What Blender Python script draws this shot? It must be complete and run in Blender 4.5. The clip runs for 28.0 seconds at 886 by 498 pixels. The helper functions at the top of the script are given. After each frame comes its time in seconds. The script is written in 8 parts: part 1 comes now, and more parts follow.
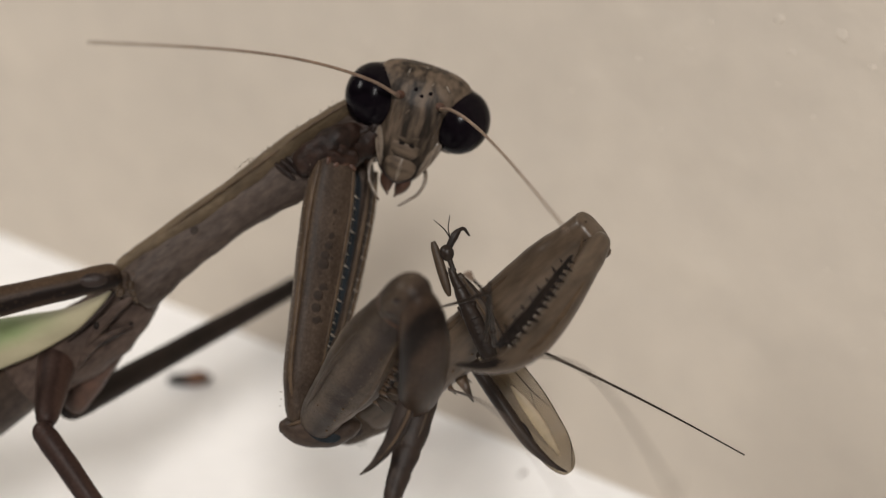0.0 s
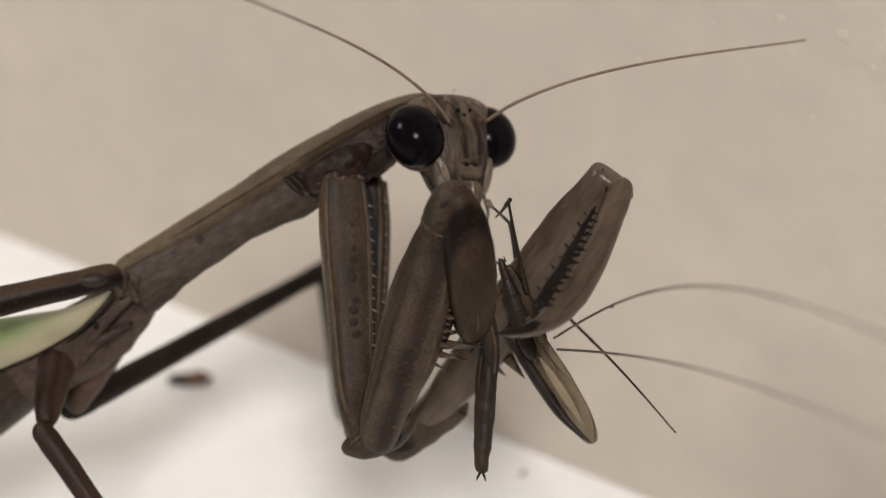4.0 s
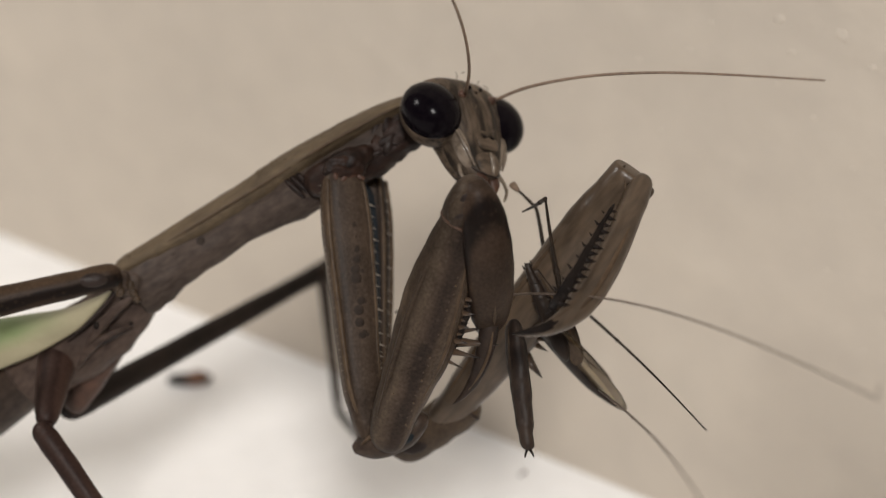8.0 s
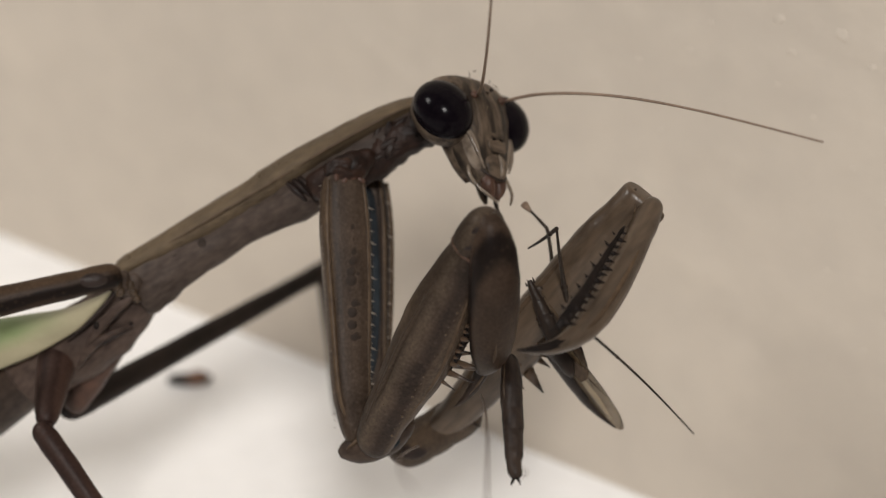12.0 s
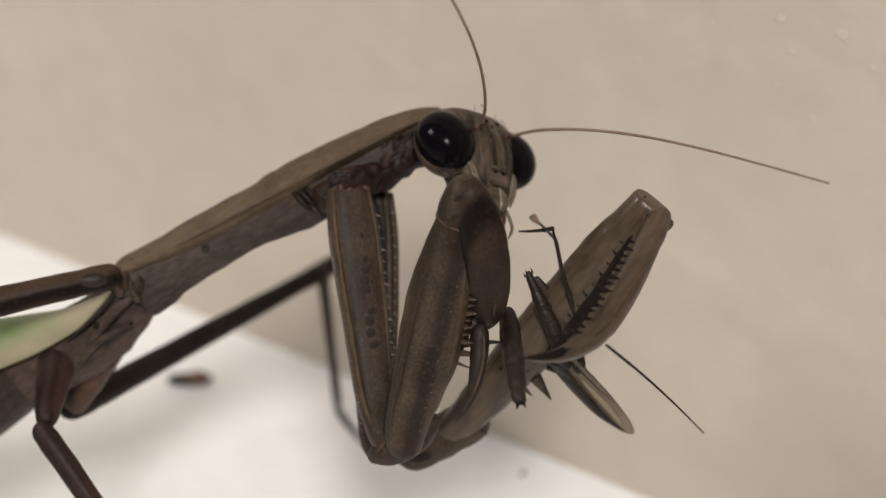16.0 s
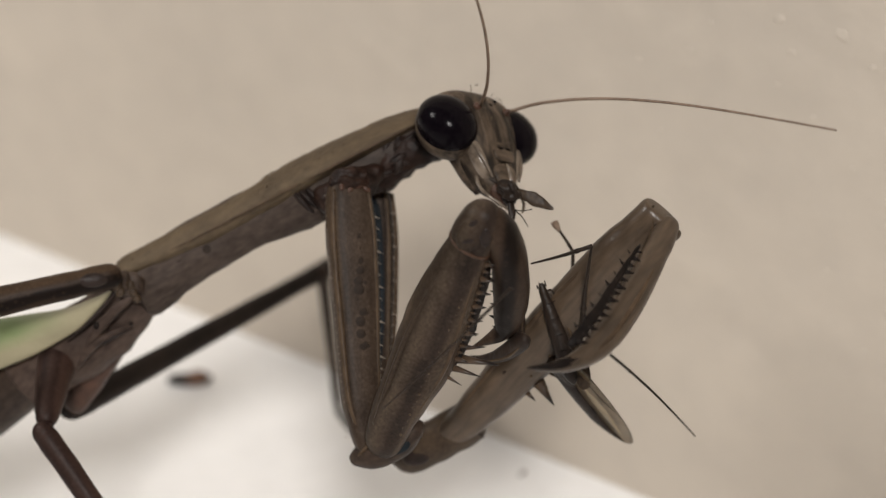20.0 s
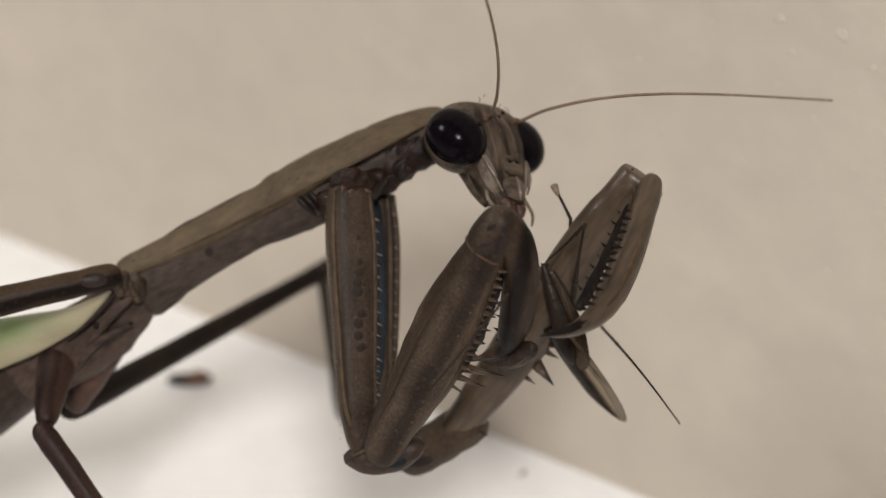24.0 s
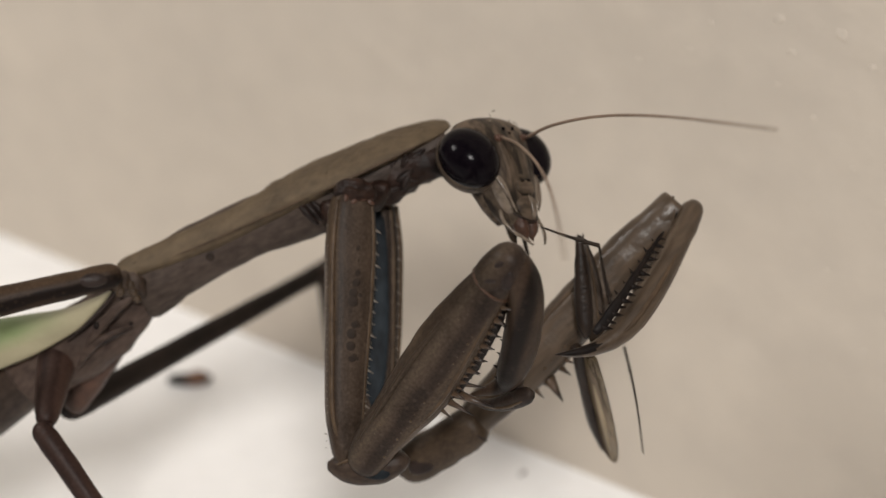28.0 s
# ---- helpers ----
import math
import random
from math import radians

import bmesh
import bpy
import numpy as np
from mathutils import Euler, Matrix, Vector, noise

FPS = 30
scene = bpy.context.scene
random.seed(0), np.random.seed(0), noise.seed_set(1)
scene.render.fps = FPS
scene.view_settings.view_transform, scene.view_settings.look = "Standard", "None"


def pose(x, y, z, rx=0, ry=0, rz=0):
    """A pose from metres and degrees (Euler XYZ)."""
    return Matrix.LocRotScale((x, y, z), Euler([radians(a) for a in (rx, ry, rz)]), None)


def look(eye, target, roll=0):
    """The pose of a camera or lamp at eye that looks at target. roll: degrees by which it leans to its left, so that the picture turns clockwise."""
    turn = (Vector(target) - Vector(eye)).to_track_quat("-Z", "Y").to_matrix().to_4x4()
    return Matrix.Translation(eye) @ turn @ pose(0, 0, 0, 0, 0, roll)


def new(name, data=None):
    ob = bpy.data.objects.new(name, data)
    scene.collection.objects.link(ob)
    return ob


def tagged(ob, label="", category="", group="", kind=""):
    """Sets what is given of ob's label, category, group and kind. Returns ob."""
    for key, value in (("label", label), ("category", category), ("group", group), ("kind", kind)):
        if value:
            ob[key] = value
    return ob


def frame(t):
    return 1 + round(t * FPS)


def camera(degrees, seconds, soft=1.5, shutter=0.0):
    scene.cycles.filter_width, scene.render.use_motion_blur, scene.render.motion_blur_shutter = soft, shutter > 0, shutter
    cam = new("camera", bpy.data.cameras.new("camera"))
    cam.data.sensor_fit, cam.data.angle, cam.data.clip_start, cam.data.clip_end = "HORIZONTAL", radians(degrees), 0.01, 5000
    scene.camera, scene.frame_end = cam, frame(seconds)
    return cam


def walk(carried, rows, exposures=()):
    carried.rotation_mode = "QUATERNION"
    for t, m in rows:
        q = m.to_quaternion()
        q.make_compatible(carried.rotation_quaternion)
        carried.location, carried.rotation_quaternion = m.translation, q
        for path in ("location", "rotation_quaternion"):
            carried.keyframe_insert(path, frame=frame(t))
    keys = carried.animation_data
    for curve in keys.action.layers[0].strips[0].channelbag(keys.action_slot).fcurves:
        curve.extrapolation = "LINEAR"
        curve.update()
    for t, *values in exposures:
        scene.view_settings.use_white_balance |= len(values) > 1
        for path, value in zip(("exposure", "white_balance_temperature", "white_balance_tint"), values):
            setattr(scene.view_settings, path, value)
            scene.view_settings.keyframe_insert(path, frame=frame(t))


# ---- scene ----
# A praying mantis eats a small winged fly on a white ledge beside a plastered wall. Lengths inside the animals are in mm.
import numpy as np

EYE = (0.0, 0.0, 0.068)
TILT = 30.0
MM = 0.001

# ---- camera ----
cam = camera(30, 28.0, soft=1.35, shutter=0.3)
walk(cam, [(0.0, pose(*EYE, 90 - TILT, 0, 0)), (28.0, pose(*EYE, 90 - TILT, 0, 0))])
cam.data.dof.use_dof = True
cam.data.dof.focus_distance = 0.0775
cam.data.dof.aperture_fstop = 36.0

# ---- light ----
world = bpy.data.worlds.new("room_air")
scene.world = world
world.use_nodes = True
world.node_tree.nodes["Background"].inputs["Color"].default_value = (1.0, 0.9, 0.78, 1)
world.node_tree.nodes["Background"].inputs["Strength"].default_value = 0.01


def area_lamp(name, at, target, size, power, colour):
    data = bpy.data.lights.new(name, "AREA")
    data.shape, data.size, data.energy, data.color = "DISK", size, power, colour
    ob = new(name, data)
    ob.matrix_world = look(at, target)
    return ob


area_lamp("ceiling_lamp", (0.075, -0.62, 0.72), (0, 0.08, 0.02), 0.2, 6.75, (1.0, 0.965, 0.935))
area_lamp("table_lamp", (-0.18, 0.06, 0.20), (0, 0.08, 0.02), 0.06, 0.25, (1.0, 0.965, 0.93))
scene.view_settings.exposure = 0.0


# ---- materials ----
def material(name, light, dark, rough=0.5, grain=900.0, blotch=180.0, relief=0.15, spec=0.5, coat=0.0, stretch=(1, 1, 1), span=(0.36, 0.64)):
    """Two tones mixed by noise at two scales, with a fine relief; scales are per metre."""
    m = bpy.data.materials.new(name)
    m.use_nodes = True
    nt = m.node_tree
    bsdf = nt.nodes["Principled BSDF"]
    tc = nt.nodes.new("ShaderNodeTexCoord")
    mp = nt.nodes.new("ShaderNodeMapping")
    mp.inputs["Scale"].default_value = stretch
    nt.links.new(tc.outputs["Object"], mp.inputs["Vector"])
    n1 = nt.nodes.new("ShaderNodeTexNoise")
    n1.inputs["Scale"].default_value, n1.inputs["Detail"].default_value = grain, 4
    n2 = nt.nodes.new("ShaderNodeTexNoise")
    n2.inputs["Scale"].default_value, n2.inputs["Detail"].default_value = blotch, 3
    for n in (n1, n2):
        nt.links.new(mp.outputs["Vector"], n.inputs["Vector"])
    add = nt.nodes.new("ShaderNodeMath")
    add.operation = "MULTIPLY_ADD"
    add.inputs[1].default_value = 0.5
    half = nt.nodes.new("ShaderNodeMath")
    half.operation = "MULTIPLY"
    half.inputs[1].default_value = 0.5
    nt.links.new(n1.outputs["Fac"], half.inputs[0])
    nt.links.new(n2.outputs["Fac"], add.inputs[0])
    nt.links.new(half.outputs[0], add.inputs[2])
    ramp = nt.nodes.new("ShaderNodeValToRGB")
    ramp.color_ramp.elements[0].position, ramp.color_ramp.elements[0].color = span[0], (*dark, 1)
    ramp.color_ramp.elements[1].position, ramp.color_ramp.elements[1].color = span[1], (*light, 1)
    nt.links.new(add.outputs[0], ramp.inputs["Fac"])
    nt.links.new(ramp.outputs["Color"], bsdf.inputs["Base Color"])
    bump = nt.nodes.new("ShaderNodeBump")
    bump.inputs["Strength"].default_value = relief
    bump.inputs["Distance"].default_value = 0.6 / grain
    n3 = nt.nodes.new("ShaderNodeTexNoise")
    n3.inputs["Scale"].default_value, n3.inputs["Detail"].default_value = grain * 1.3, 3
    nt.links.new(tc.outputs["Object"], n3.inputs["Vector"])
    nt.links.new(n3.outputs["Fac"], bump.inputs["Height"])
    nt.links.new(bump.outputs["Normal"], bsdf.inputs["Normal"])
    bsdf.inputs["Roughness"].default_value = rough
    bsdf.inputs["Specular IOR Level"].default_value = spec
    bsdf.inputs["Coat Weight"].default_value = coat
    bsdf.inputs["Coat Roughness"].default_value = 0.12
    return m


PLASTER = material("plaster", (0.585, 0.516, 0.434), (0.53, 0.468, 0.397), 0.8, 300, 55, 0.09, 0.25)


def dented(mat, scale, depth):
    """A second, wider relief over the fine one."""
    nt = mat.node_tree
    bump = nt.nodes.new("ShaderNodeBump")
    bump.inputs["Strength"].default_value, bump.inputs["Distance"].default_value = 0.6, depth
    tc = nt.nodes.new("ShaderNodeTexCoord")
    n = nt.nodes.new("ShaderNodeTexNoise")
    n.inputs["Scale"].default_value, n.inputs["Detail"].default_value = scale, 2.5
    nt.links.new(tc.outputs["Object"], n.inputs["Vector"])
    nt.links.new(n.outputs["Fac"], bump.inputs["Height"])
    bsdf = nt.nodes["Principled BSDF"]
    nt.links.new(bsdf.inputs["Normal"].links[0].from_socket, bump.inputs["Normal"])
    nt.links.new(bump.outputs["Normal"], bsdf.inputs["Normal"])


dented(PLASTER, 220.0, 0.0005)
LEDGE = material("white_enamel", (0.92, 0.91, 0.895), (0.84, 0.83, 0.815), 0.35, 300, 24, 0.04, 0.5)
ROOM = material("room_paint", (0.17, 0.155, 0.135), (0.145, 0.132, 0.115), 0.85, 30, 3, 0.1, 0.2)
PLATE = material("tan_shield", (0.1242, 0.0892, 0.0534), (0.0626, 0.0442, 0.0276), 0.6, 3000, 700, 0.4, 0.2, 0.0, (0.6, 1, 1), (0.32, 0.68))
UNDER = material("grey_brown_cuticle", (0.0562, 0.0371, 0.0267), (0.0108, 0.0069, 0.0050), 0.5, 4200, 500, 0.18, 0.2, 0.0, (0.5, 1, 1), (0.34, 0.66))
LIMB = material("brown_cuticle", (0.074, 0.0485, 0.0295), (0.0146, 0.0085, 0.0053), 0.48, 6500, 620, 0.14, 0.24, 0.0, (0.6, 1, 1), (0.30, 0.70))
RIM = material("tan_rim", (0.0891, 0.0575, 0.0339), (0.0435, 0.0274, 0.0162), 0.5, 3600, 900, 0.2, 0.2, 0.0, (0.5, 1, 1))
LIMB_DARK = material("dark_cuticle", (0.0192, 0.0128, 0.0100), (0.0072, 0.0048, 0.0040), 0.5, 3600, 600, 0.15, 0.14, 0.0, (0.4, 1, 1))
GRIP = material("glossy_tan_cuticle", (0.112, 0.077, 0.050), (0.0126, 0.0082, 0.0056), 0.34, 3000, 430, 0.12, 0.36, 0.0, (0.22, 1, 1), (0.3, 0.74))
RED = material("reddish_joint", (0.080, 0.038, 0.024), (0.034, 0.018, 0.012), 0.45, 2600, 600, 0.35, 0.3, 0.0)
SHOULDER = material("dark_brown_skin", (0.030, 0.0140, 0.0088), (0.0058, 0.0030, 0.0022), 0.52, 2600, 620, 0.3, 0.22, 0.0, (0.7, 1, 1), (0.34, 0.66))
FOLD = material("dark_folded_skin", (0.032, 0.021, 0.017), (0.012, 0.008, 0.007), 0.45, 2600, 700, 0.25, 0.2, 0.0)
BAND = material("orange_band", (0.105, 0.052, 0.030), (0.05, 0.026, 0.016), 0.45, 3000, 600, 0.2, 0.3, 0.0)
FACE = material("grey_face", (0.1115, 0.0796, 0.0549), (0.0144, 0.0099, 0.0065), 0.5, 3200, 1300, 0.14, 0.22, 0.0, (1, 1, 0.2), (0.41, 0.59))
FOOT = material("dark_glossy_foot", (0.036, 0.023, 0.016), (0.009, 0.006, 0.0055), 0.52, 3200, 520, 0.2, 0.22, 0.0, (0.5, 1, 1), (0.36, 0.66))
CHEEK = material("pale_glossy_cheek", (0.21, 0.165, 0.125), (0.085, 0.064, 0.048), 0.26, 3600, 900, 0.15, 0.5, 0.0, (1, 1, 0.4))
BLUE = material("bluish_inner_face", (0.020, 0.026, 0.031), (0.008, 0.0095, 0.0115), 0.6, 2400, 600, 0.15, 0.1, 0.0, (0.5, 1, 1))
EYEBALL = material("black_eye", (0.007, 0.005, 0.0065), (0.003, 0.0022, 0.0034), 0.17, 5000, 400, 0.0, 0.06, 0.0)
SPINE = material("black_spine", (0.0112, 0.0072, 0.0056), (0.0048, 0.0032, 0.0028), 0.5, 2000, 600, 0.1, 0.12)
PALE_SPINE = material("pale_spine", (0.30, 0.26, 0.21), (0.14, 0.11, 0.085), 0.4, 2000, 600, 0.1)
FEELER = material("feeler", (0.24, 0.165, 0.115), (0.12, 0.08, 0.055), 0.5, 4000, 300, 0.2)
PREY = material("black_brown_fly", (0.024, 0.015, 0.010), (0.009, 0.006, 0.005), 0.42, 3000, 500, 0.2, 0.25, 0.0, (0.3, 1, 1))
PALE_LEG = material("thin_fly_leg", (0.15, 0.115, 0.092), (0.09, 0.068, 0.054), 0.5, 3000, 500, 0.2, 0.15)
PREY_LEG = material("fly_leg", (0.030, 0.020, 0.014), (0.011, 0.008, 0.006), 0.45, 3000, 500, 0.2, 0.15)
SPOT = material("dark_spot", (0.032, 0.022, 0.016), (0.017, 0.011, 0.008), 0.55, 2600, 500, 0.1, 0.15)
CRUMB = material("brown_crumb", (0.27, 0.13, 0.07), (0.085, 0.045, 0.03), 0.6, 1500, 500, 0.4)


def banded(name, light, dark, half, stops):
    """Cuticle with soft lengthwise bands across local z, from -half to half (mm). Stops: (place 0 to 1, tint)."""
    m = material(name, light, dark, 0.45, 7500, 480, 0.16, 0.11, 0.0, (0.85, 1, 1), (0.24, 0.76))
    nt = m.node_tree
    bsdf = nt.nodes["Principled BSDF"]
    old = bsdf.inputs["Base Color"].links[0].from_socket
    tc = nt.nodes.new("ShaderNodeTexCoord")
    sep = nt.nodes.new("ShaderNodeSeparateXYZ")
    nt.links.new(tc.outputs["Object"], sep.inputs["Vector"])
    wob = nt.nodes.new("ShaderNodeTexNoise")
    wob.inputs["Scale"].default_value = 420
    nt.links.new(tc.outputs["Object"], wob.inputs["Vector"])
    drift = nt.nodes.new("ShaderNodeMath")
    drift.operation = "MULTIPLY_ADD"
    drift.inputs[1].default_value = 0.0004
    nt.links.new(wob.outputs["Fac"], drift.inputs[0])
    nt.links.new(sep.outputs["Z"], drift.inputs[2])
    span_ = nt.nodes.new("ShaderNodeMapRange")
    span_.inputs["From Min"].default_value, span_.inputs["From Max"].default_value = -half * MM + 0.0002, half * MM + 0.0002
    nt.links.new(drift.outputs[0], span_.inputs["Value"])
    ramp = nt.nodes.new("ShaderNodeValToRGB")
    ramp.color_ramp.interpolation = "EASE"
    ends = ramp.color_ramp.elements
    ends[0].position, ends[0].color = stops[0][0], (*stops[0][1], 1)
    ends[1].position, ends[1].color = stops[-1][0], (*stops[-1][1], 1)
    for at, tint in stops[1:-1]:
        ends.new(at).color = (*tint, 1)
    nt.links.new(span_.outputs[0], ramp.inputs["Fac"])
    mix = nt.nodes.new("ShaderNodeMixRGB")
    mix.blend_type = "MULTIPLY"
    mix.inputs["Fac"].default_value = 1.0
    nt.links.new(old, mix.inputs["Color1"])
    nt.links.new(ramp.outputs["Color"], mix.inputs["Color2"])
    cells = nt.nodes.new("ShaderNodeTexVoronoi")
    cells.inputs["Scale"].default_value = 2600
    nt.links.new(tc.outputs["Object"], cells.inputs["Vector"])
    dots = nt.nodes.new("ShaderNodeMapRange")
    dots.inputs["From Min"].default_value, dots.inputs["From Max"].default_value = 0.34, 0.12
    dots.inputs["To Max"].default_value = 0.1
    nt.links.new(cells.outputs["Distance"], dots.inputs["Value"])
    pale = nt.nodes.new("ShaderNodeMixRGB")
    nt.links.new(dots.outputs[0], pale.inputs["Fac"])
    nt.links.new(mix.outputs[0], pale.inputs["Color1"])
    pale.inputs["Color2"].default_value = (*(v * 1.5 for v in light), 1)
    nt.links.new(pale.outputs[0], bsdf.inputs["Base Color"])
    return m


THIGH = banded("banded_thigh", (0.126, 0.093, 0.068), (0.017, 0.0120, 0.0088), 1.5,
               ((0.0, (0.75, 0.7, 0.66)), (0.12, (0.95, 0.93, 0.9)), (0.2, (0.82, 0.77, 0.72)), (0.32, (0.36, 0.33, 0.34)), (0.42, (0.34, 0.31, 0.32)), (0.58, (0.68, 0.64, 0.62)),
                (0.66, (0.78, 0.76, 0.72)), (0.79, (0.5, 0.47, 0.44)), (0.92, (0.5, 0.46, 0.42)), (1.0, (0.8, 0.74, 0.64))))
ROOT = banded("banded_upper_leg", (0.121, 0.087, 0.064), (0.0174, 0.0122, 0.0092), 1.36,
              ((0.0, (0.95, 0.9, 0.8)), (0.08, (0.9, 0.85, 0.76)), (0.17, (0.42, 0.39, 0.37)), (0.3, (0.6, 0.57, 0.55)), (0.48, (0.68, 0.65, 0.62)), (0.62, (0.56, 0.53, 0.5)), (0.74, (0.66, 0.62, 0.58)),
               (0.86, (0.28, 0.26, 0.26)), (1.0, (0.14, 0.13, 0.15))))


SHIN = banded("banded_shin", (0.080, 0.054, 0.038), (0.012, 0.008, 0.006), 2.8,
              ((0.0, (0.7, 0.65, 0.6)), (0.5, (0.75, 0.7, 0.66)), (0.63, (0.85, 0.8, 0.76)), (0.70, (0.16, 0.14, 0.155)), (0.77, (0.17, 0.15, 0.155)), (0.83, (0.75, 0.7, 0.66)), (1.0, (0.7, 0.66, 0.6))))


NECK = material("grey_underside", (0.093, 0.069, 0.055), (0.028, 0.020, 0.0165), 0.5, 4200, 420, 0.15, 0.12, 0.0, (0.4, 1, 1), (0.32, 0.68))
MID_LEG = banded("banded_middle_leg", (0.0892, 0.0595, 0.0399), (0.0275, 0.0178, 0.0122), 0.75, ((0.0, (0.75, 0.72, 0.66)), (0.3, (0.85, 0.8, 0.72)), (0.46, (0.5, 0.46, 0.44)), (0.58, (0.13, 0.115, 0.12)), (0.8, (0.12, 0.1, 0.11)), (0.92, (0.42, 0.38, 0.36)), (1.0, (0.5, 0.46, 0.42))))
HIND = banded("banded_hind_leg", (0.084, 0.054, 0.043), (0.0275, 0.0165, 0.0132), 0.95, ((0.0, (0.9, 0.85, 0.82)), (0.14, (0.6, 0.52, 0.5)), (0.3, (0.34, 0.29, 0.3)), (0.5, (0.6, 0.56, 0.56)), (0.68, (0.4, 0.34, 0.34)), (0.84, (0.75, 0.66, 0.62)), (1.0, (0.85, 0.76, 0.72))))
FLANK = material("pinkish_grey_flank", (0.112, 0.078, 0.062), (0.023, 0.015, 0.012), 0.5, 2600, 360, 0.25, 0.12, 0.0, (0.6, 1, 1), (0.32, 0.68))


def spine_material():
    """Brown at the root and black towards the tip."""
    m = material("dark_tipped_spine", (0.12, 0.078, 0.05), (0.07, 0.045, 0.03), 0.35, 2000, 600, 0.1, 0.4)
    nt = m.node_tree
    bsdf = nt.nodes["Principled BSDF"]
    old = bsdf.inputs["Base Color"].links[0].from_socket
    tc = nt.nodes.new("ShaderNodeTexCoord")
    sep = nt.nodes.new("ShaderNodeSeparateXYZ")
    nt.links.new(tc.outputs["Object"], sep.inputs["Vector"])
    tip = nt.nodes.new("ShaderNodeMapRange")
    tip.inputs["From Min"].default_value, tip.inputs["From Max"].default_value = 0.00035, 0.0008
    nt.links.new(sep.outputs["Z"], tip.inputs["Value"])
    mix = nt.nodes.new("ShaderNodeMixRGB")
    nt.links.new(tip.outputs[0], mix.inputs["Fac"])
    nt.links.new(old, mix.inputs["Color1"])
    mix.inputs["Color2"].default_value = (0.012, 0.008, 0.007, 1)
    nt.links.new(mix.outputs[0], bsdf.inputs["Base Color"])
    return m


TIPPED = spine_material()


def film_material(name, colour, alpha, rough):
    """A thin, see-through wing skin with faint mottling."""
    m = material(name, colour, tuple(c * 0.7 for c in colour), rough, 1800, 500, 0.02)
    nt = m.node_tree
    bsdf = nt.nodes["Principled BSDF"]
    clear = nt.nodes.new("ShaderNodeBsdfTransparent")
    clear.inputs["Color"].default_value = (0.95, 0.90, 0.81, 1)
    mix = nt.nodes.new("ShaderNodeMixShader")
    mix.inputs["Fac"].default_value = alpha
    nt.links.new(clear.outputs[0], mix.inputs[1])
    nt.links.new(bsdf.outputs[0], mix.inputs[2])
    nt.links.new(mix.outputs[0], nt.nodes["Material Output"].inputs["Surface"])
    return m


WING_SKIN = film_material("amber_wing_skin", (0.165, 0.118, 0.07), 0.6, 0.34)
CREAM = film_material("pale_wing_cell", (0.50, 0.40, 0.26), 0.6, 0.3)


def tegmen_material():
    """Cream wing cover with a green field towards its middle."""
    m = material("cream_wing_cover", (0.36, 0.32, 0.205), (0.26, 0.23, 0.145), 0.5, 1200, 300, 0.2, 0.4, 0.0, (0.3, 1, 1))
    nt = m.node_tree
    bsdf = nt.nodes["Principled BSDF"]
    old = bsdf.inputs["Base Color"].links[0].from_socket
    tc = nt.nodes.new("ShaderNodeTexCoord")
    sep = nt.nodes.new("ShaderNodeSeparateXYZ")
    nt.links.new(tc.outputs["Object"], sep.inputs["Vector"])
    wob = nt.nodes.new("ShaderNodeTexNoise")
    wob.inputs["Scale"].default_value = 300
    far = nt.nodes.new("ShaderNodeMapRange")
    far.inputs["From Min"].default_value, far.inputs["From Max"].default_value = 0.0022, 0.0052
    nt.links.new(sep.outputs["X"], far.inputs["Value"])
    side = nt.nodes.new("ShaderNodeMapRange")
    side.inputs["From Min"].default_value, side.inputs["From Max"].default_value = -0.0011, -0.0003
    nt.links.new(sep.outputs["Z"], side.inputs["Value"])
    mul = nt.nodes.new("ShaderNodeMath")
    mul.operation = "MULTIPLY"
    nt.links.new(far.outputs[0], mul.inputs[0])
    nt.links.new(side.outputs[0], mul.inputs[1])
    mix = nt.nodes.new("ShaderNodeMixRGB")
    nt.links.new(mul.outputs[0], mix.inputs["Fac"])
    nt.links.new(old, mix.inputs["Color1"])
    mix.inputs["Color2"].default_value = (0.19, 0.235, 0.105, 1)
    nt.links.new(mix.outputs[0], bsdf.inputs["Base Color"])
    return m


TEGMEN = tegmen_material()


# ---- shaping helpers ----
def loft(stations, n=18, rough=0.0, freq=1.2, power=2.0):
    """A closed skin along x. Stations: (x, z centre, half height in z, half width in y[, y centre])."""
    bm = bmesh.new()
    rings = []
    for st in stations:
        x, zc, hz, hy = st[:4]
        yc = st[4] if len(st) > 4 else 0.0
        ring = []
        for i in range(n):
            a = 2 * math.pi * i / n
            ca, sa = math.cos(a), math.sin(a)
            ea, eb = math.copysign(abs(ca) ** (2 / power), ca), math.copysign(abs(sa) ** (2 / power), sa)
            p = Vector((x, yc + hy * ea, zc + hz * eb))
            if rough:
                p += Vector((0, ca, sa)) * noise.noise(p * freq) * rough
            ring.append(bm.verts.new(p))
        rings.append(ring)
    for a, b in zip(rings, rings[1:]):
        for i in range(n):
            bm.faces.new((a[i], b[i], b[(i + 1) % n], a[(i + 1) % n]))
    bm.faces.new(rings[0])
    bm.faces.new(reversed(rings[-1]))
    bmesh.ops.recalc_face_normals(bm, faces=bm.faces)
    return bm


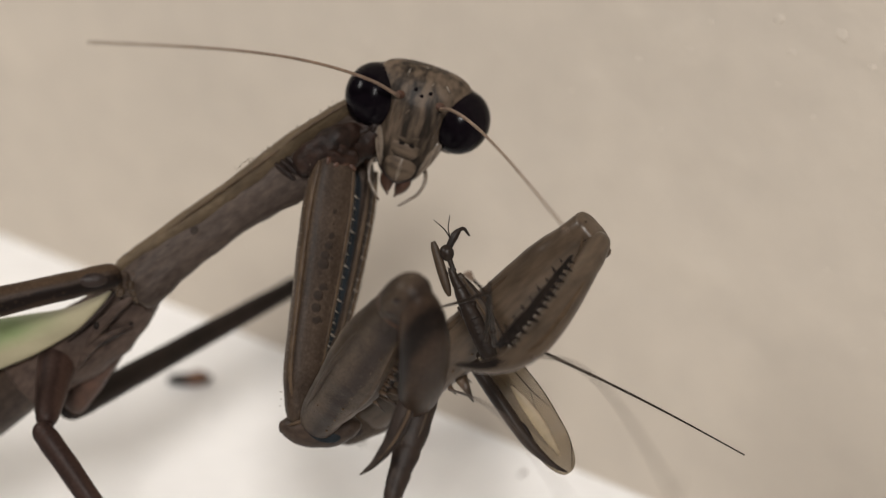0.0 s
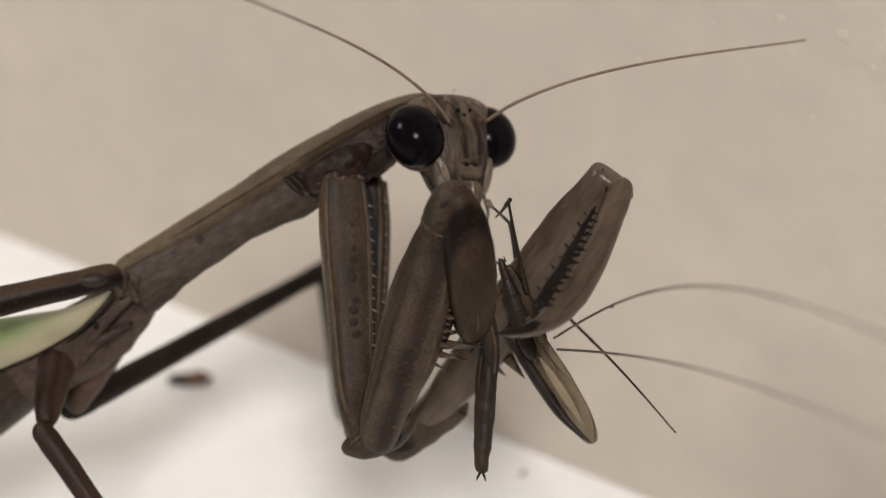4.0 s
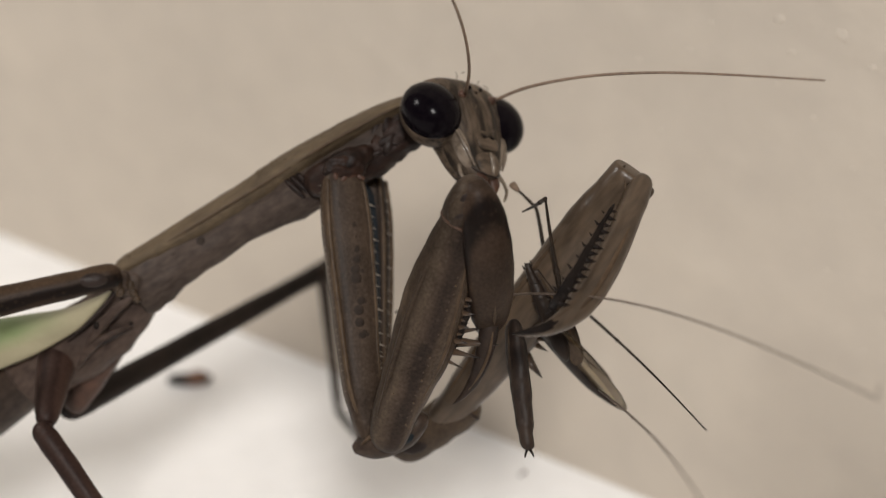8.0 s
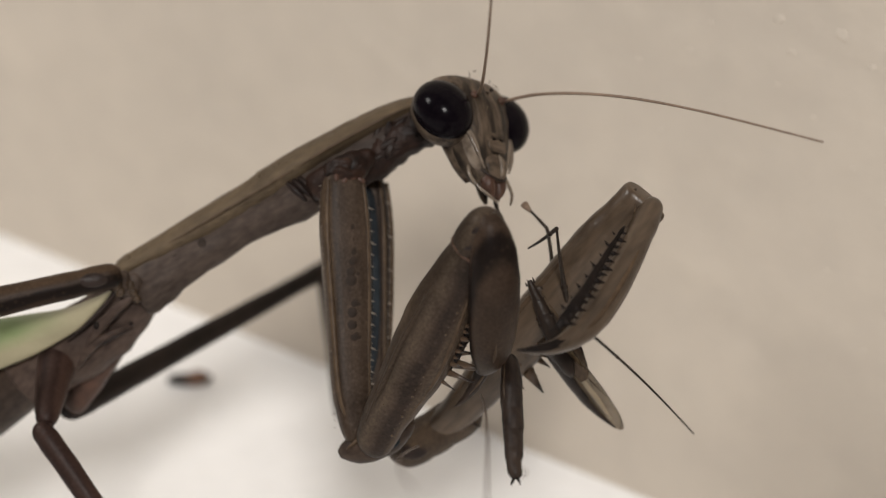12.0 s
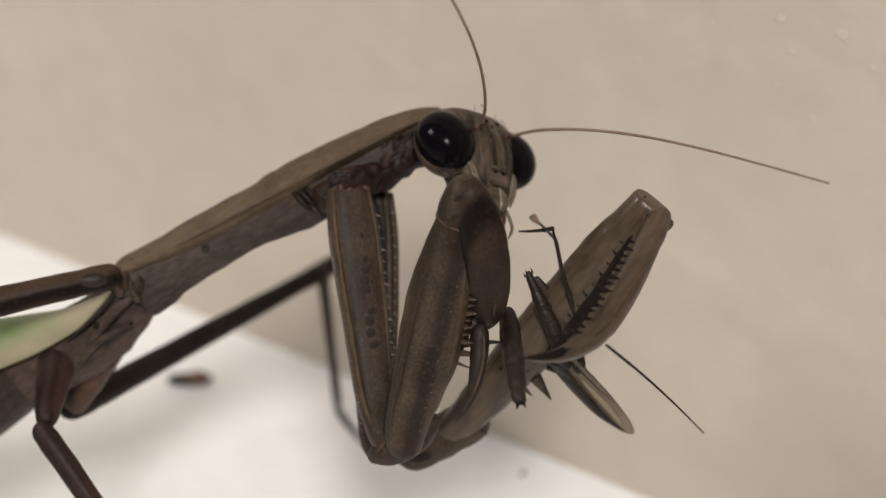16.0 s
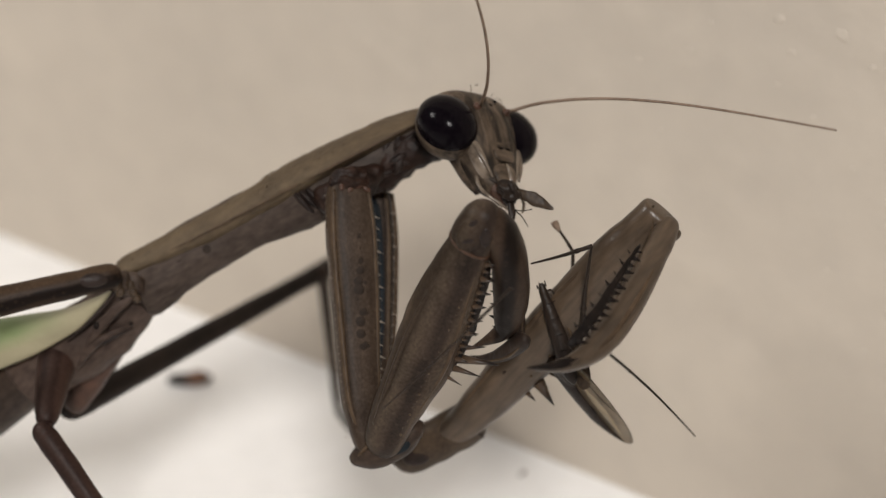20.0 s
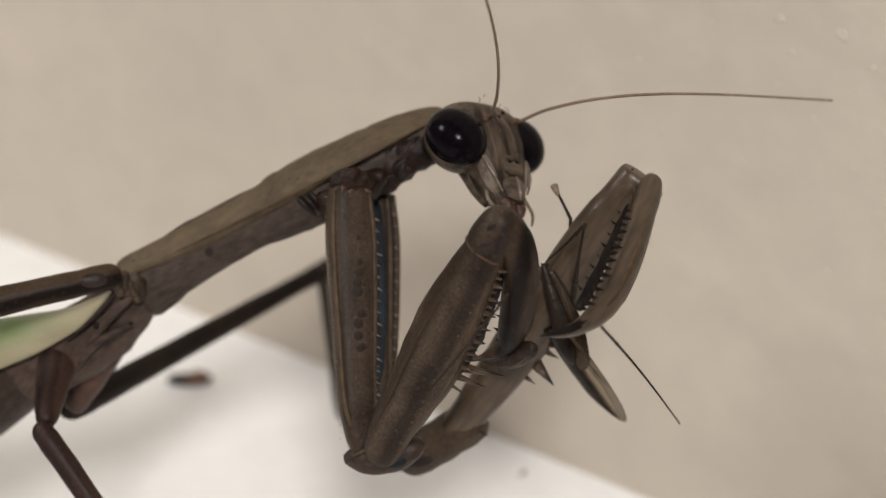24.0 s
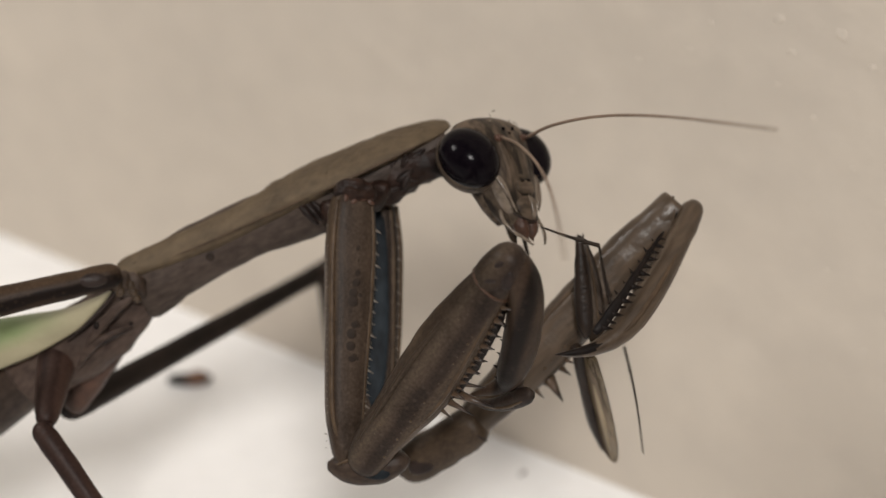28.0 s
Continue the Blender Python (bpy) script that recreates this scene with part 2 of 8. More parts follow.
def fine(stations, steps=4):
    """More stations on a smooth curve through those given."""
    st = [tuple(s) + (0.0,) * (5 - len(s)) for s in stations]
    res = []
    for i in range(len(st) - 1):
        p0, p1, p2, p3 = st[max(i - 1, 0)], st[i], st[i + 1], st[min(i + 2, len(st) - 1)]
        for k in range(steps):
            u = k / steps
            res.append(tuple(0.5 * (2 * b + (c - a) * u + (2 * a - 5 * b + 4 * c - d) * u * u + (3 * b - a - 3 * c + d) * u ** 3)
                             for a, b, c, d in zip(p0, p1, p2, p3)))
    res.append(st[-1])
    return [(s[0], s[1], max(s[2], 0.01), max(s[3], 0.01), s[4]) for s in res]


def swept(stations, n=20, rough=0.0, freq=1.2, power=2.0, steps=4):
    """A closed skin along a curve in the xz plane. Stations: (x, z, half width in the plane, half width in y[, y])."""
    st = fine(stations, steps)
    bm = bmesh.new()
    rings = []
    for i, (x, z, hp, hy, yc) in enumerate(st):
        a, b = st[max(i - 1, 0)], st[min(i + 1, len(st) - 1)]
        d = Vector((b[0] - a[0], 0, b[1] - a[1])).normalized()
        nrm = Vector((-d.z, 0, d.x))
        ring_ = []
        for k in range(n):
            w = 2 * math.pi * k / n
            ca, sa = math.cos(w), math.sin(w)
            ea, eb = math.copysign(abs(ca) ** (2 / power), ca), math.copysign(abs(sa) ** (2 / power), sa)
            p = Vector((x, yc, z)) + Vector((0, 1, 0)) * hy * ea + nrm * hp * eb
            if rough:
                p += (Vector((0, 1, 0)) * ca + nrm * sa) * noise.noise(p * freq) * rough
            ring_.append(bm.verts.new(p))
        rings.append(ring_)
    for a, b in zip(rings, rings[1:]):
        for k in range(n):
            bm.faces.new((a[k], b[k], b[(k + 1) % n], a[(k + 1) % n]))
    bm.faces.new(rings[0])
    bm.faces.new(reversed(rings[-1]))
    bmesh.ops.recalc_face_normals(bm, faces=bm.faces)
    return bm


def tube(points, radii, n=10, steps=4):
    """A round rod along a smooth curve through the points."""
    pts = [Vector(p) for p in points]
    path, rad = [], []
    for i in range(len(pts) - 1):
        p0, p1, p2, p3 = pts[max(i - 1, 0)], pts[i], pts[i + 1], pts[min(i + 2, len(pts) - 1)]
        for k in range(steps):
            u = k / steps
            path.append(0.5 * (2 * p1 + (p2 - p0) * u + (2 * p0 - 5 * p1 + 4 * p2 - p3) * u * u + (3 * p1 - p0 - 3 * p2 + p3) * u ** 3))
            rad.append(radii[i] * (1 - u) + radii[i + 1] * u)
    path.append(pts[-1])
    rad.append(radii[-1])
    bm = bmesh.new()
    side = None
    rings = []
    for i, p in enumerate(path):
        d = (path[min(i + 1, len(path) - 1)] - path[max(i - 1, 0)]).normalized()
        if side is None:
            side = d.orthogonal().normalized()
        side = (side - d * side.dot(d)).normalized()
        up = d.cross(side)
        rings.append([bm.verts.new(p + (side * math.cos(2 * math.pi * k / n) + up * math.sin(2 * math.pi * k / n)) * rad[i]) for k in range(n)])
    for a, b in zip(rings, rings[1:]):
        for k in range(n):
            bm.faces.new((a[k], a[(k + 1) % n], b[(k + 1) % n], b[k]))
    bm.faces.new(reversed(rings[0]))
    bm.faces.new(rings[-1])
    bmesh.ops.recalc_face_normals(bm, faces=bm.faces)
    return bm


def ring(x, zc, hz, hy, r, n=24):
    """A thin band round a limb at x."""
    pts = [(x + 0.12 * hz * math.sin(2 * math.pi * i / n), hy * math.cos(2 * math.pi * i / n), zc + hz * math.sin(2 * math.pi * i / n)) for i in range(n + 1)]
    return tube(pts, [r] * (n + 1), 6, 1)


def ball(radii, at=(0, 0, 0), turn=(0, 0, 0), u=24, v=16):
    bm = bmesh.new()
    bmesh.ops.create_uvsphere(bm, u_segments=u, v_segments=v, radius=1)
    m = Matrix.Translation(at) @ pose(0, 0, 0, *turn) @ Matrix.Diagonal((*radii, 1))
    bmesh.ops.transform(bm, matrix=m, verts=bm.verts)
    return bm


def joined(*bms):
    res = bmesh.new()
    for b in bms:
        me = bpy.data.meshes.new("scratch")
        b.to_mesh(me)
        res.from_mesh(me)
        bpy.data.meshes.remove(me)
    return res


def mesh_of(name, bm, mat):
    bmesh.ops.transform(bm, matrix=Matrix.Diagonal((MM, MM, MM, 1)), verts=bm.verts)
    me = bpy.data.meshes.new(name)
    bm.to_mesh(me)
    bm.free()
    me.materials.append(mat)
    for f in me.polygons:
        f.use_smooth = True
    return me


def part(name, bm, mat, parent, label="", at=None):
    ob = new(name, mesh_of(name, bm, mat))
    ob.parent = parent
    if at is not None:
        ob.matrix_basis = at
    return tagged(ob, label)


def row_of(name, mesh, parent, places):
    """Alike small parts on one shared mesh. Places: (x, y, z, rx, ry, rz, size), in mm and degrees."""
    for x, y, z, rx, ry, rz, s in places:
        ob = new(name, mesh)
        ob.parent = parent
        ob.matrix_basis = pose(x * MM, y * MM, z * MM, rx, ry, rz) @ Matrix.Diagonal((s, s, s, 1))


def limb(ax, ay, az, bx, by, bz, roll):
    """The pose of a limb that starts at a and points to b (mm): x along it, y away from the viewer's side, z square to both."""
    a, b = Vector((ax, ay, az)) * MM, Vector((bx, by, bz)) * MM
    x = (b - a).normalized()
    z = x.cross(Vector((0, 1, 0))).normalized()
    y = z.cross(x)
    m = Matrix((x, y, z)).transposed().to_4x4()
    return Matrix.Translation(a) @ m @ pose(0, 0, 0, roll, 0, 0)


def along(t, ax, ay, az, bx, by, bz, roll):
    return (t, limb(ax, ay, az, bx, by, bz, roll))


def turned(t, x, y, z, rx, ry, rz):
    return (t, pose(x * MM, y * MM, z * MM, rx, ry, rz))


# ---- the setting ----
WALL_TURN = -34.85   # how far the wall turns from square to the view


def slab(name, size, at, mat, turn=0.0, label=""):
    """A thick panel with slightly rounded edges."""
    bm = bmesh.new()
    sx, sy, sz = size
    bmesh.ops.create_cube(bm, size=1)
    bmesh.ops.transform(bm, matrix=Matrix.Diagonal((sx, sy, sz, 1)), verts=bm.verts)
    bmesh.ops.bevel(bm, geom=bm.edges[:], offset=0.0008, segments=2, affect="EDGES")
    me = bpy.data.meshes.new(name)
    bm.to_mesh(me)
    bm.free()
    me.materials.append(mat)
    ob = new(name, me)
    ob.matrix_world = pose(*at, 0, 0, turn)
    return tagged(ob, label, kind="structure")


ct_, st_ = math.cos(radians(WALL_TURN)), math.sin(radians(WALL_TURN))
WALL_AT = Vector((-0.01178, 0.1027, 0))        # a point at the wall's foot


def wall_frame(u, v):
    """A place u along the wall and v out of it."""
    return Vector((WALL_AT.x + u * ct_ + v * st_, WALL_AT.y + u * st_ - v * ct_, 0))


c = wall_frame(0, 1.24)
slab("floor", (3.0, 2.5, 0.03), (c.x, c.y, -0.015), LEDGE, WALL_TURN, label="smooth white ledge with a faintly uneven tone")
c = wall_frame(0, -0.05)
wall = slab("wall_north", (3.2, 0.10, 2.04), (c.x, c.y, 0.98), PLASTER, WALL_TURN, label="beige plastered wall with shallow dents")
nib = ball((1.0, 0.16, 0.7), u=14, v=8)
for v in nib.verts:
    v.co += v.co.normalized() * 0.25 * noise.noise(v.co * 1.5)
NIB_MESH = mesh_of("plaster_nib", nib, PLASTER)
for u, z, r in ((38.7, 29.6, 0.32), (39.7, 34.6, 0.7), (36.1, 34.7, 0.6), (36.4, 31.0, 0.25), (27.9, 30.4, 0.35), (31.0, 31.7, 0.4), (36.8, 8.8, 0.3), (41.2, 27.3, 0.3), (40.6, 20.7, 0.25), (32.2, 33.6, 0.35), (41.5, 33.3, 0.4), (29.6, 26.4, 0.22), (37.0, 33.0, 0.45), (8.5, 26.7, 0.4), (-5.4, 15.8, 0.4), (-19.6, 7.9, 0.5), (23.6, 27.3, 0.25), (43.3, 16.4, 0.3)):
    ob = new("plaster_nib", NIB_MESH)
    ob.parent = wall
    ob.matrix_basis = pose(u * MM, -0.05, z * MM - 0.98, 0, 40 * math.sin(u), 0) @ Matrix.Diagonal((0.62 * r, 0.4 * r, 0.62 * r, 1))
c = wall_frame(0, 2.75)
slab("wall_south", (3.2, 0.10, 2.0), (c.x, c.y, 1.0), ROOM, WALL_TURN, label="plain beige wall")
c = wall_frame(-1.55, 1.35)
slab("wall_west", (0.10, 2.70, 2.0), (c.x, c.y, 1.0), ROOM, WALL_TURN, label="plain beige wall")
c = wall_frame(1.55, 1.35)
slab("wall_east", (0.10, 2.70, 2.0), (c.x, c.y, 1.0), ROOM, WALL_TURN, label="plain beige wall")
c = wall_frame(0, 1.35)
slab("ceiling", (3.3, 3.0, 0.05), (c.x, c.y, 2.03), ROOM, WALL_TURN, label="plain pale ceiling")

# ---- the stage of both animals: x across, y away from the viewer, z up and square to the view ----
STAGE = pose(0, EYE[1] + 0.084 * math.cos(radians(TILT)), EYE[2] - 0.084 * math.sin(radians(TILT)), -TILT, 0, 0)
mantis = new("praying_mantis")
mantis.matrix_world = STAGE
tagged(mantis, "grey-brown praying mantis eating a fly on a white ledge", "mantis")

cone = bmesh.new()
bmesh.ops.create_cone(cone, cap_ends=True, segments=8, radius1=0.26, radius2=0.015, depth=1.0)
bmesh.ops.translate(cone, verts=cone.verts, vec=(0, 0, 0.5))
for v in cone.verts:
    v.co.x += 0.10 * v.co.z ** 2
SPINE_MESH = mesh_of("spine", cone, TIPPED)
cone = bmesh.new()
bmesh.ops.create_cone(cone, cap_ends=True, segments=9, radius1=0.13, radius2=0.012, depth=1.0)
bmesh.ops.translate(cone, verts=cone.verts, vec=(0, 0, 0.5))
for v in cone.verts:
    v.co.x += 0.12 * v.co.z ** 2
LONG_SPINE_MESH = mesh_of("long_spine", cone, TIPPED)
cone = bmesh.new()
bmesh.ops.create_cone(cone, cap_ends=True, segments=7, radius1=0.2, radius2=0.02, depth=1.0)
bmesh.ops.translate(cone, verts=cone.verts, vec=(0, 0, 0.5))
barb = bmesh.new()
bmesh.ops.create_cone(barb, cap_ends=True, segments=8, radius1=0.27, radius2=0.02, depth=1.0)
bmesh.ops.translate(barb, verts=barb.verts, vec=(0, 0, 0.5))
BARB_MESH = mesh_of("barb", barb, SPINE)
TOOTH_MESH = mesh_of("tooth", cone, PALE_SPINE)
GRAIN_MESH = mesh_of("grain", ball((0.05, 0.05, 0.05), u=8, v=6), PLATE)
SPOT_MESH = mesh_of("spot", ball((0.24, 0.014, 0.26), u=14, v=8), SPOT)


# prothorax: a long shield over a rounded underside
prothorax = part("prothorax", loft(fine([(0.2, -1.3, 1.1, 0.7), (0.8, -1.28, 1.6, 1.0), (3.2, -0.88, 1.56, 0.98), (6.6, -0.69, 1.5, 0.95),
                                         (9.2, -0.86, 1.58, 1.05), (10.6, -0.95, 1.6, 1.15), (12.5, -0.95, 1.5, 1.2), (14.5, -0.95, 1.35, 1.05),
                                         (16.2, -0.9, 1.2, 0.85), (17.4, -0.9, 0.9, 0.7), (18.0, -0.9, 0.5, 0.5)]), 24, 0.12, 1.8), NECK, mantis,
                 "grey-brown underside of the long neck shield")
shield = part("shield", loft(fine([(-0.3, 0.0, 0.35, 0.5), (0.3, 0.0, 0.66, 0.9), (2.0, -0.08, 0.76, 1.12, -0.12), (5.0, -0.14, 0.86, 1.2, -0.24), (7.5, -0.1, 0.88, 1.28, -0.2),
                                   (9.6, 0.03, 0.92, 1.62, -0.06), (11.0, 0.10, 0.88, 1.95), (12.6, 0.12, 0.78, 2.0), (14.4, 0.10, 0.70, 1.85), (16.0, 0.02, 0.60, 1.62, 0.1),
                                   (17.4, -0.16, 0.44, 1.3, 0.3), (18.2, -0.3, 0.22, 0.75, 0.4), (18.4, -0.36, 0.08, 0.3, 0.4)]), 32, 0.05, 1.5, 1.55), PLATE, prothorax, "tan neck shield with a granular edge",
              pose(0, 0, 0, 20, 0, 0))
places = []
for i in range(90):
    x = 8.6 + 6.6 * i / 89 + random.uniform(-0.05, 0.05)
    h = float(np.interp(x, (8.6, 9.6, 11.0, 12.6, 14.4, 16.0, 17.4, 17.8), (0.88, 0.88, 0.83, 0.74, 0.6, 0.4, 0.1, -0.1)))
    places.append((x, random.uniform(-0.25, 0.25), h, 0, 0, 0, random.uniform(0.8, 1.6)))
row_of("grain", GRAIN_MESH, shield, places)
part("margin", tube([(0.5, -0.92, 0.02), (5.0, -1.44, 0.0), (9.6, -1.68, 0.03), (12.6, -1.98, 0.08), (16.0, -1.48, -0.02), (17.9, -0.5, -0.3)], (0.05, 0.07, 0.08, 0.09, 0.08, 0.04), 8, 6), RIM, shield, "pale thin margin")
row_of("spot", SPOT_MESH, prothorax, [(3.1, -0.985, -0.9, 0, 20, 0, 0.9), (4.6, -0.975, -1.2, 0, 15, 0, 0.9)])
row_of("grain", GRAIN_MESH, shield, [(8.0 + 6.5 * random.random(), -0.3 - 1.2 * random.random(), 0.5 + 0.22 * random.random(), 0, 0, 0, random.uniform(0.5, 1.1)) for _ in range(60)])
row_of("spot", SPOT_MESH, shield, [(10.3, -1.05, 0.42, 40, 10, 0, 0.45), (0.9, -0.6, 0.35, 40, 0, 0, 0.6)])
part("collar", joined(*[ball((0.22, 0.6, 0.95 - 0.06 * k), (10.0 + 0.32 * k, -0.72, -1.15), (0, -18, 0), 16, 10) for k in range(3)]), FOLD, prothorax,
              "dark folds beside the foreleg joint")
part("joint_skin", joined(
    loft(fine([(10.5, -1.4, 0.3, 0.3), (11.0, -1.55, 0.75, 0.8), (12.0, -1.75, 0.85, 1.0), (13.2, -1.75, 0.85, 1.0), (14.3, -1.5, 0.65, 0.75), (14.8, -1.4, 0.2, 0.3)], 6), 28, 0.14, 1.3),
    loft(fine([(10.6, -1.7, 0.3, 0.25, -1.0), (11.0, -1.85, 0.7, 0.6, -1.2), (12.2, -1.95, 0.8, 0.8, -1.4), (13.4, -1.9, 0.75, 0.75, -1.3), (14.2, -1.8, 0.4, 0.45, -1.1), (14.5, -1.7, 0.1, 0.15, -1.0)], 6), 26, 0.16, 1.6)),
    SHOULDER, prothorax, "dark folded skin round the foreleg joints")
folds = []
for i in range(10):
    folds.append(ball((random.uniform(0.4, 0.8), 0.22, random.uniform(0.12, 0.26)), (random.uniform(14.2, 17.6), random.uniform(-0.92, -0.74), random.uniform(-2.0, -0.7)),
                      (0, random.uniform(-50, 40), random.uniform(-10, 10)), 12, 8))
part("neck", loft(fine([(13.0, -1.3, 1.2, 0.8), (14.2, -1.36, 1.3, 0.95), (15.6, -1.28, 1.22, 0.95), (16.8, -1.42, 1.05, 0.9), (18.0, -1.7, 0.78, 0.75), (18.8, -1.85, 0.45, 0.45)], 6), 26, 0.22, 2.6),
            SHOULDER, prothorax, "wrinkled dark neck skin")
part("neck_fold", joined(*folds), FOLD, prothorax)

# ---- head: face towards -y, origin between the eyes ----
def head_skin():
    bm = loft(fine([(-2.2, 0, 0.5, 0.25, 0.4), (-2.11, 0, 1.4, 0.6, 0.36), (-1.82, 0, 2.15, 0.95, 0.28), (-1.28, 0, 2.46, 1.2, 0.12), (-0.5, 0, 2.15, 1.36, -0.06),
                    (0.3, 0, 1.9, 1.4, -0.12), (1.0, 0, 1.86, 1.34, -0.16), (1.7, 0, 1.74, 1.22, -0.18), (2.4, 0, 1.52, 1.08, -0.22), (3.0, 0, 1.2, 0.9, -0.3),
                    (3.5, 0, 0.88, 0.62, -0.4), (3.78, 0, 0.45, 0.28, -0.4)]), 30, 0.04, 1.7, 2.2)
    bmesh.ops.transform(bm, matrix=Matrix.Rotation(radians(90), 4, "Y"), verts=bm.verts)
    return bm


head = part("head", head_skin(), FACE, mantis, "triangular grey-brown head")
for s in (-1, 1):
    part("eye", ball((1.48, 1.36, 1.68), (2.26 * s, -0.08, 0.02), (-28, 6 * s, 0), 44, 30), EYEBALL, head, "glossy black bulging eye")
    part("eye_rim", ball((1.48, 1.40, 1.76), (2.0 * s, 0.26, -0.04), (-28, 6 * s, 0), 32, 20), FACE, head, "grey rim round the eye")
    part("antenna_socket", joined(ball((0.24, 0.2, 0.22), (1.03 * s, -1.22, 0.68)), ball((0.13, 0.2, 0.13), (1.03 * s, -1.38, 0.68))), RED, head)
for x, z in ((-0.38, 1.18), (0.38, 1.18), (0, 0.92)):
    part("ocellus", ball((0.10, 0.08, 0.10), (x, -1.24, z), (0, 0, 0), 12, 8), EYEBALL, head, "small black simple eye")
for x, w in ((-1.15, 0.09), (-0.72, 0.08), (-0.22, 0.07), (0.22, 0.07), (0.72, 0.08), (1.15, 0.09)):
    part("face_ridge", tube([(x, -1.38 + abs(x) * 0.12, 0.45), (x * 0.98, -1.48 + abs(x) * 0.17, -0.4), (x * 0.88, -1.44 + abs(x) * 0.2, -1.5)], (w * 0.5, w * 1.1, w * 0.6), 8), RIM if 0.3 < abs(x) < 1 else FACE, head)
part("frontal_shield", loft(fine([(0, 0, 0.15, 0.02), (0.1, 0, 0.5, 0.04), (0.9, 0, 0.58, 0.05), (1.5, 0, 0.5, 0.04), (1.7, 0, 0.2, 0.02)]), 18), FACE, head, "", pose(0, -1.43 * MM, 0.2 * MM, 0, 90, 0))
part("clypeus", loft(fine([(0, 0, 0.5, 0.06), (0.12, 0, 0.72, 0.12), (0.5, 0, 0.7, 0.14), (0.72, 0, 0.5, 0.08)]), 18), FACE, head, "", pose(0, -1.33 * MM, -1.55 * MM, 0, 90, 0))
for s in (-1, 1):
    part("suture", ball((0.16, 0.08, 0.07), (0.26 * s, -1.46, -1.6), (0, 8 * s, 0), 12, 8), SPINE, head, "dark pit on the face")
part("labrum", loft(fine([(-0.1, 0, 0.35, 0.1), (0.05, 0, 0.75, 0.22), (0.6, 0, 0.82, 0.3), (1.0, 0, 0.66, 0.26), (1.28, 0, 0.36, 0.16), (1.38, 0, 0.12, 0.06)]), 20, 0, 1, 1.7), FACE, head, "rounded grey upper lip",
     pose(0, -1.08 * MM, -2.3 * MM, 0, 90, 0))
for s in (-1, 1):
    part("cheek", loft(fine([(0, 0, 0.12, 0.15), (0.3, 0, 0.3, 0.45), (1.2, 0.02 * s, 0.36, 0.52), (2.0, 0, 0.24, 0.36), (2.35, 0, 0.06, 0.1)]), 16), CHEEK, head, "glossy grey cheek",
         pose(1.55 * s * MM, -0.6 * MM, -0.95 * MM, 0, 90 + 17 * s, 0))
    part("mandible", loft(fine([(0, 0, 0.34, 0.36), (0.6, 0.06 * s, 0.4, 0.4), (1.05, 0.0, 0.28, 0.3), (1.35, -0.12 * s, 0.07, 0.08)]), 14), RED, head, "dark red-brown jaw",
         pose(0.36 * s * MM, -0.72 * MM, -3.1 * MM, 0, 90, 0))
    part("palp", tube([(1.15 * s, -0.3, -2.6), (1.45 * s, -0.5, -3.3), (1.3 * s, -0.8, -4.0), (0.9 * s, -1.05, -4.45), (0.5 * s, -1.2, -4.85)], (0.11, 0.10, 0.085, 0.085, 0.05), 8), CHEEK, head,
         "thin jointed brown palp")
    part("lower_palp", tube([(0.3 * s, -0.3, -3.4), (0.38 * s, -0.5, -3.9), (0.3 * s, -0.7, -4.3), (0.16 * s, -0.8, -4.55)], (0.10, 0.09, 0.08, 0.05), 8), RED, head)
part("lip_keel", tube([(0, -1.36, -2.35), (0, -1.42, -2.75), (0, -1.38, -3.2), (0, -1.28, -3.55)], (0.05, 0.1, 0.12, 0.05), 8, 5), CHEEK, head, "pale ridge down the lip")
part("lip_edge", tube([(-1.0, -0.75, -3.0), (-0.66, -1.1, -3.4), (0, -1.3, -3.66), (0.66, -1.1, -3.4), (1.0, -0.75, -3.0)], (0.03, 0.045, 0.05, 0.045, 0.03), 8, 5), FOLD, head, "dark edge of the lip")
for x, y, z, dx, dz in ((-0.95, -0.95, 1.62, 0.02, 0.42), (1.02, -0.9, 1.7, 0.3, -0.28), (0.35, -1.12, 1.55, 0.05, 0.16), (-0.2, -0.7, 2.25, 0.2, 0.05)):
    part("flake", tube([(x, y, z), (x + dx * 0.5, y - 0.1, z + dz * 0.5), (x + dx, y - 0.04, z + dz)], (0.02, 0.035, 0.012), 6, 3), PALE_SPINE, head, "tiny white flake on the brow")
for s in (-1, 1):
    part("gena_ridge", tube([(1.7 * s, -0.7, -0.6), (1.6 * s, -1.0, -1.5), (1.3 * s, -1.12, -2.4), (0.95 * s, -1.08, -3.1)], (0.05, 0.1, 0.1, 0.05), 8, 5), CHEEK, head, "pale ridge down the cheek")
part("chin", loft(fine([(-0.2, 0, 0.9, 0.3), (0.2, 0, 1.3, 0.45), (1.2, 0, 1.15, 0.45), (2.2, 0, 0.85, 0.4), (2.8, 0, 0.62, 0.36), (3.15, 0, 0.3, 0.2)]), 22, 0.08, 1.6), FLANK, head,
     "pinkish grey underside of the head", pose(0, 1.32 * MM, -0.45 * MM, 0, 90, 0) @ pose(0, 0, 0, 0, 0, -24))
for s in (-1, 1):
    part("jaw_side", loft(fine([(-0.3, 0, 0.4, 0.4), (0.3, 0, 0.68, 0.72), (1.2, 0, 0.56, 0.66), (2.0, 0, 0.36, 0.46), (2.6, 0, 0.12, 0.2)]), 18, 0.05, 1.6), FACE, head, "",
         pose(1.32 * s * MM, 0.3 * MM, -0.85 * MM, 0, 90 + 16 * s, 0))
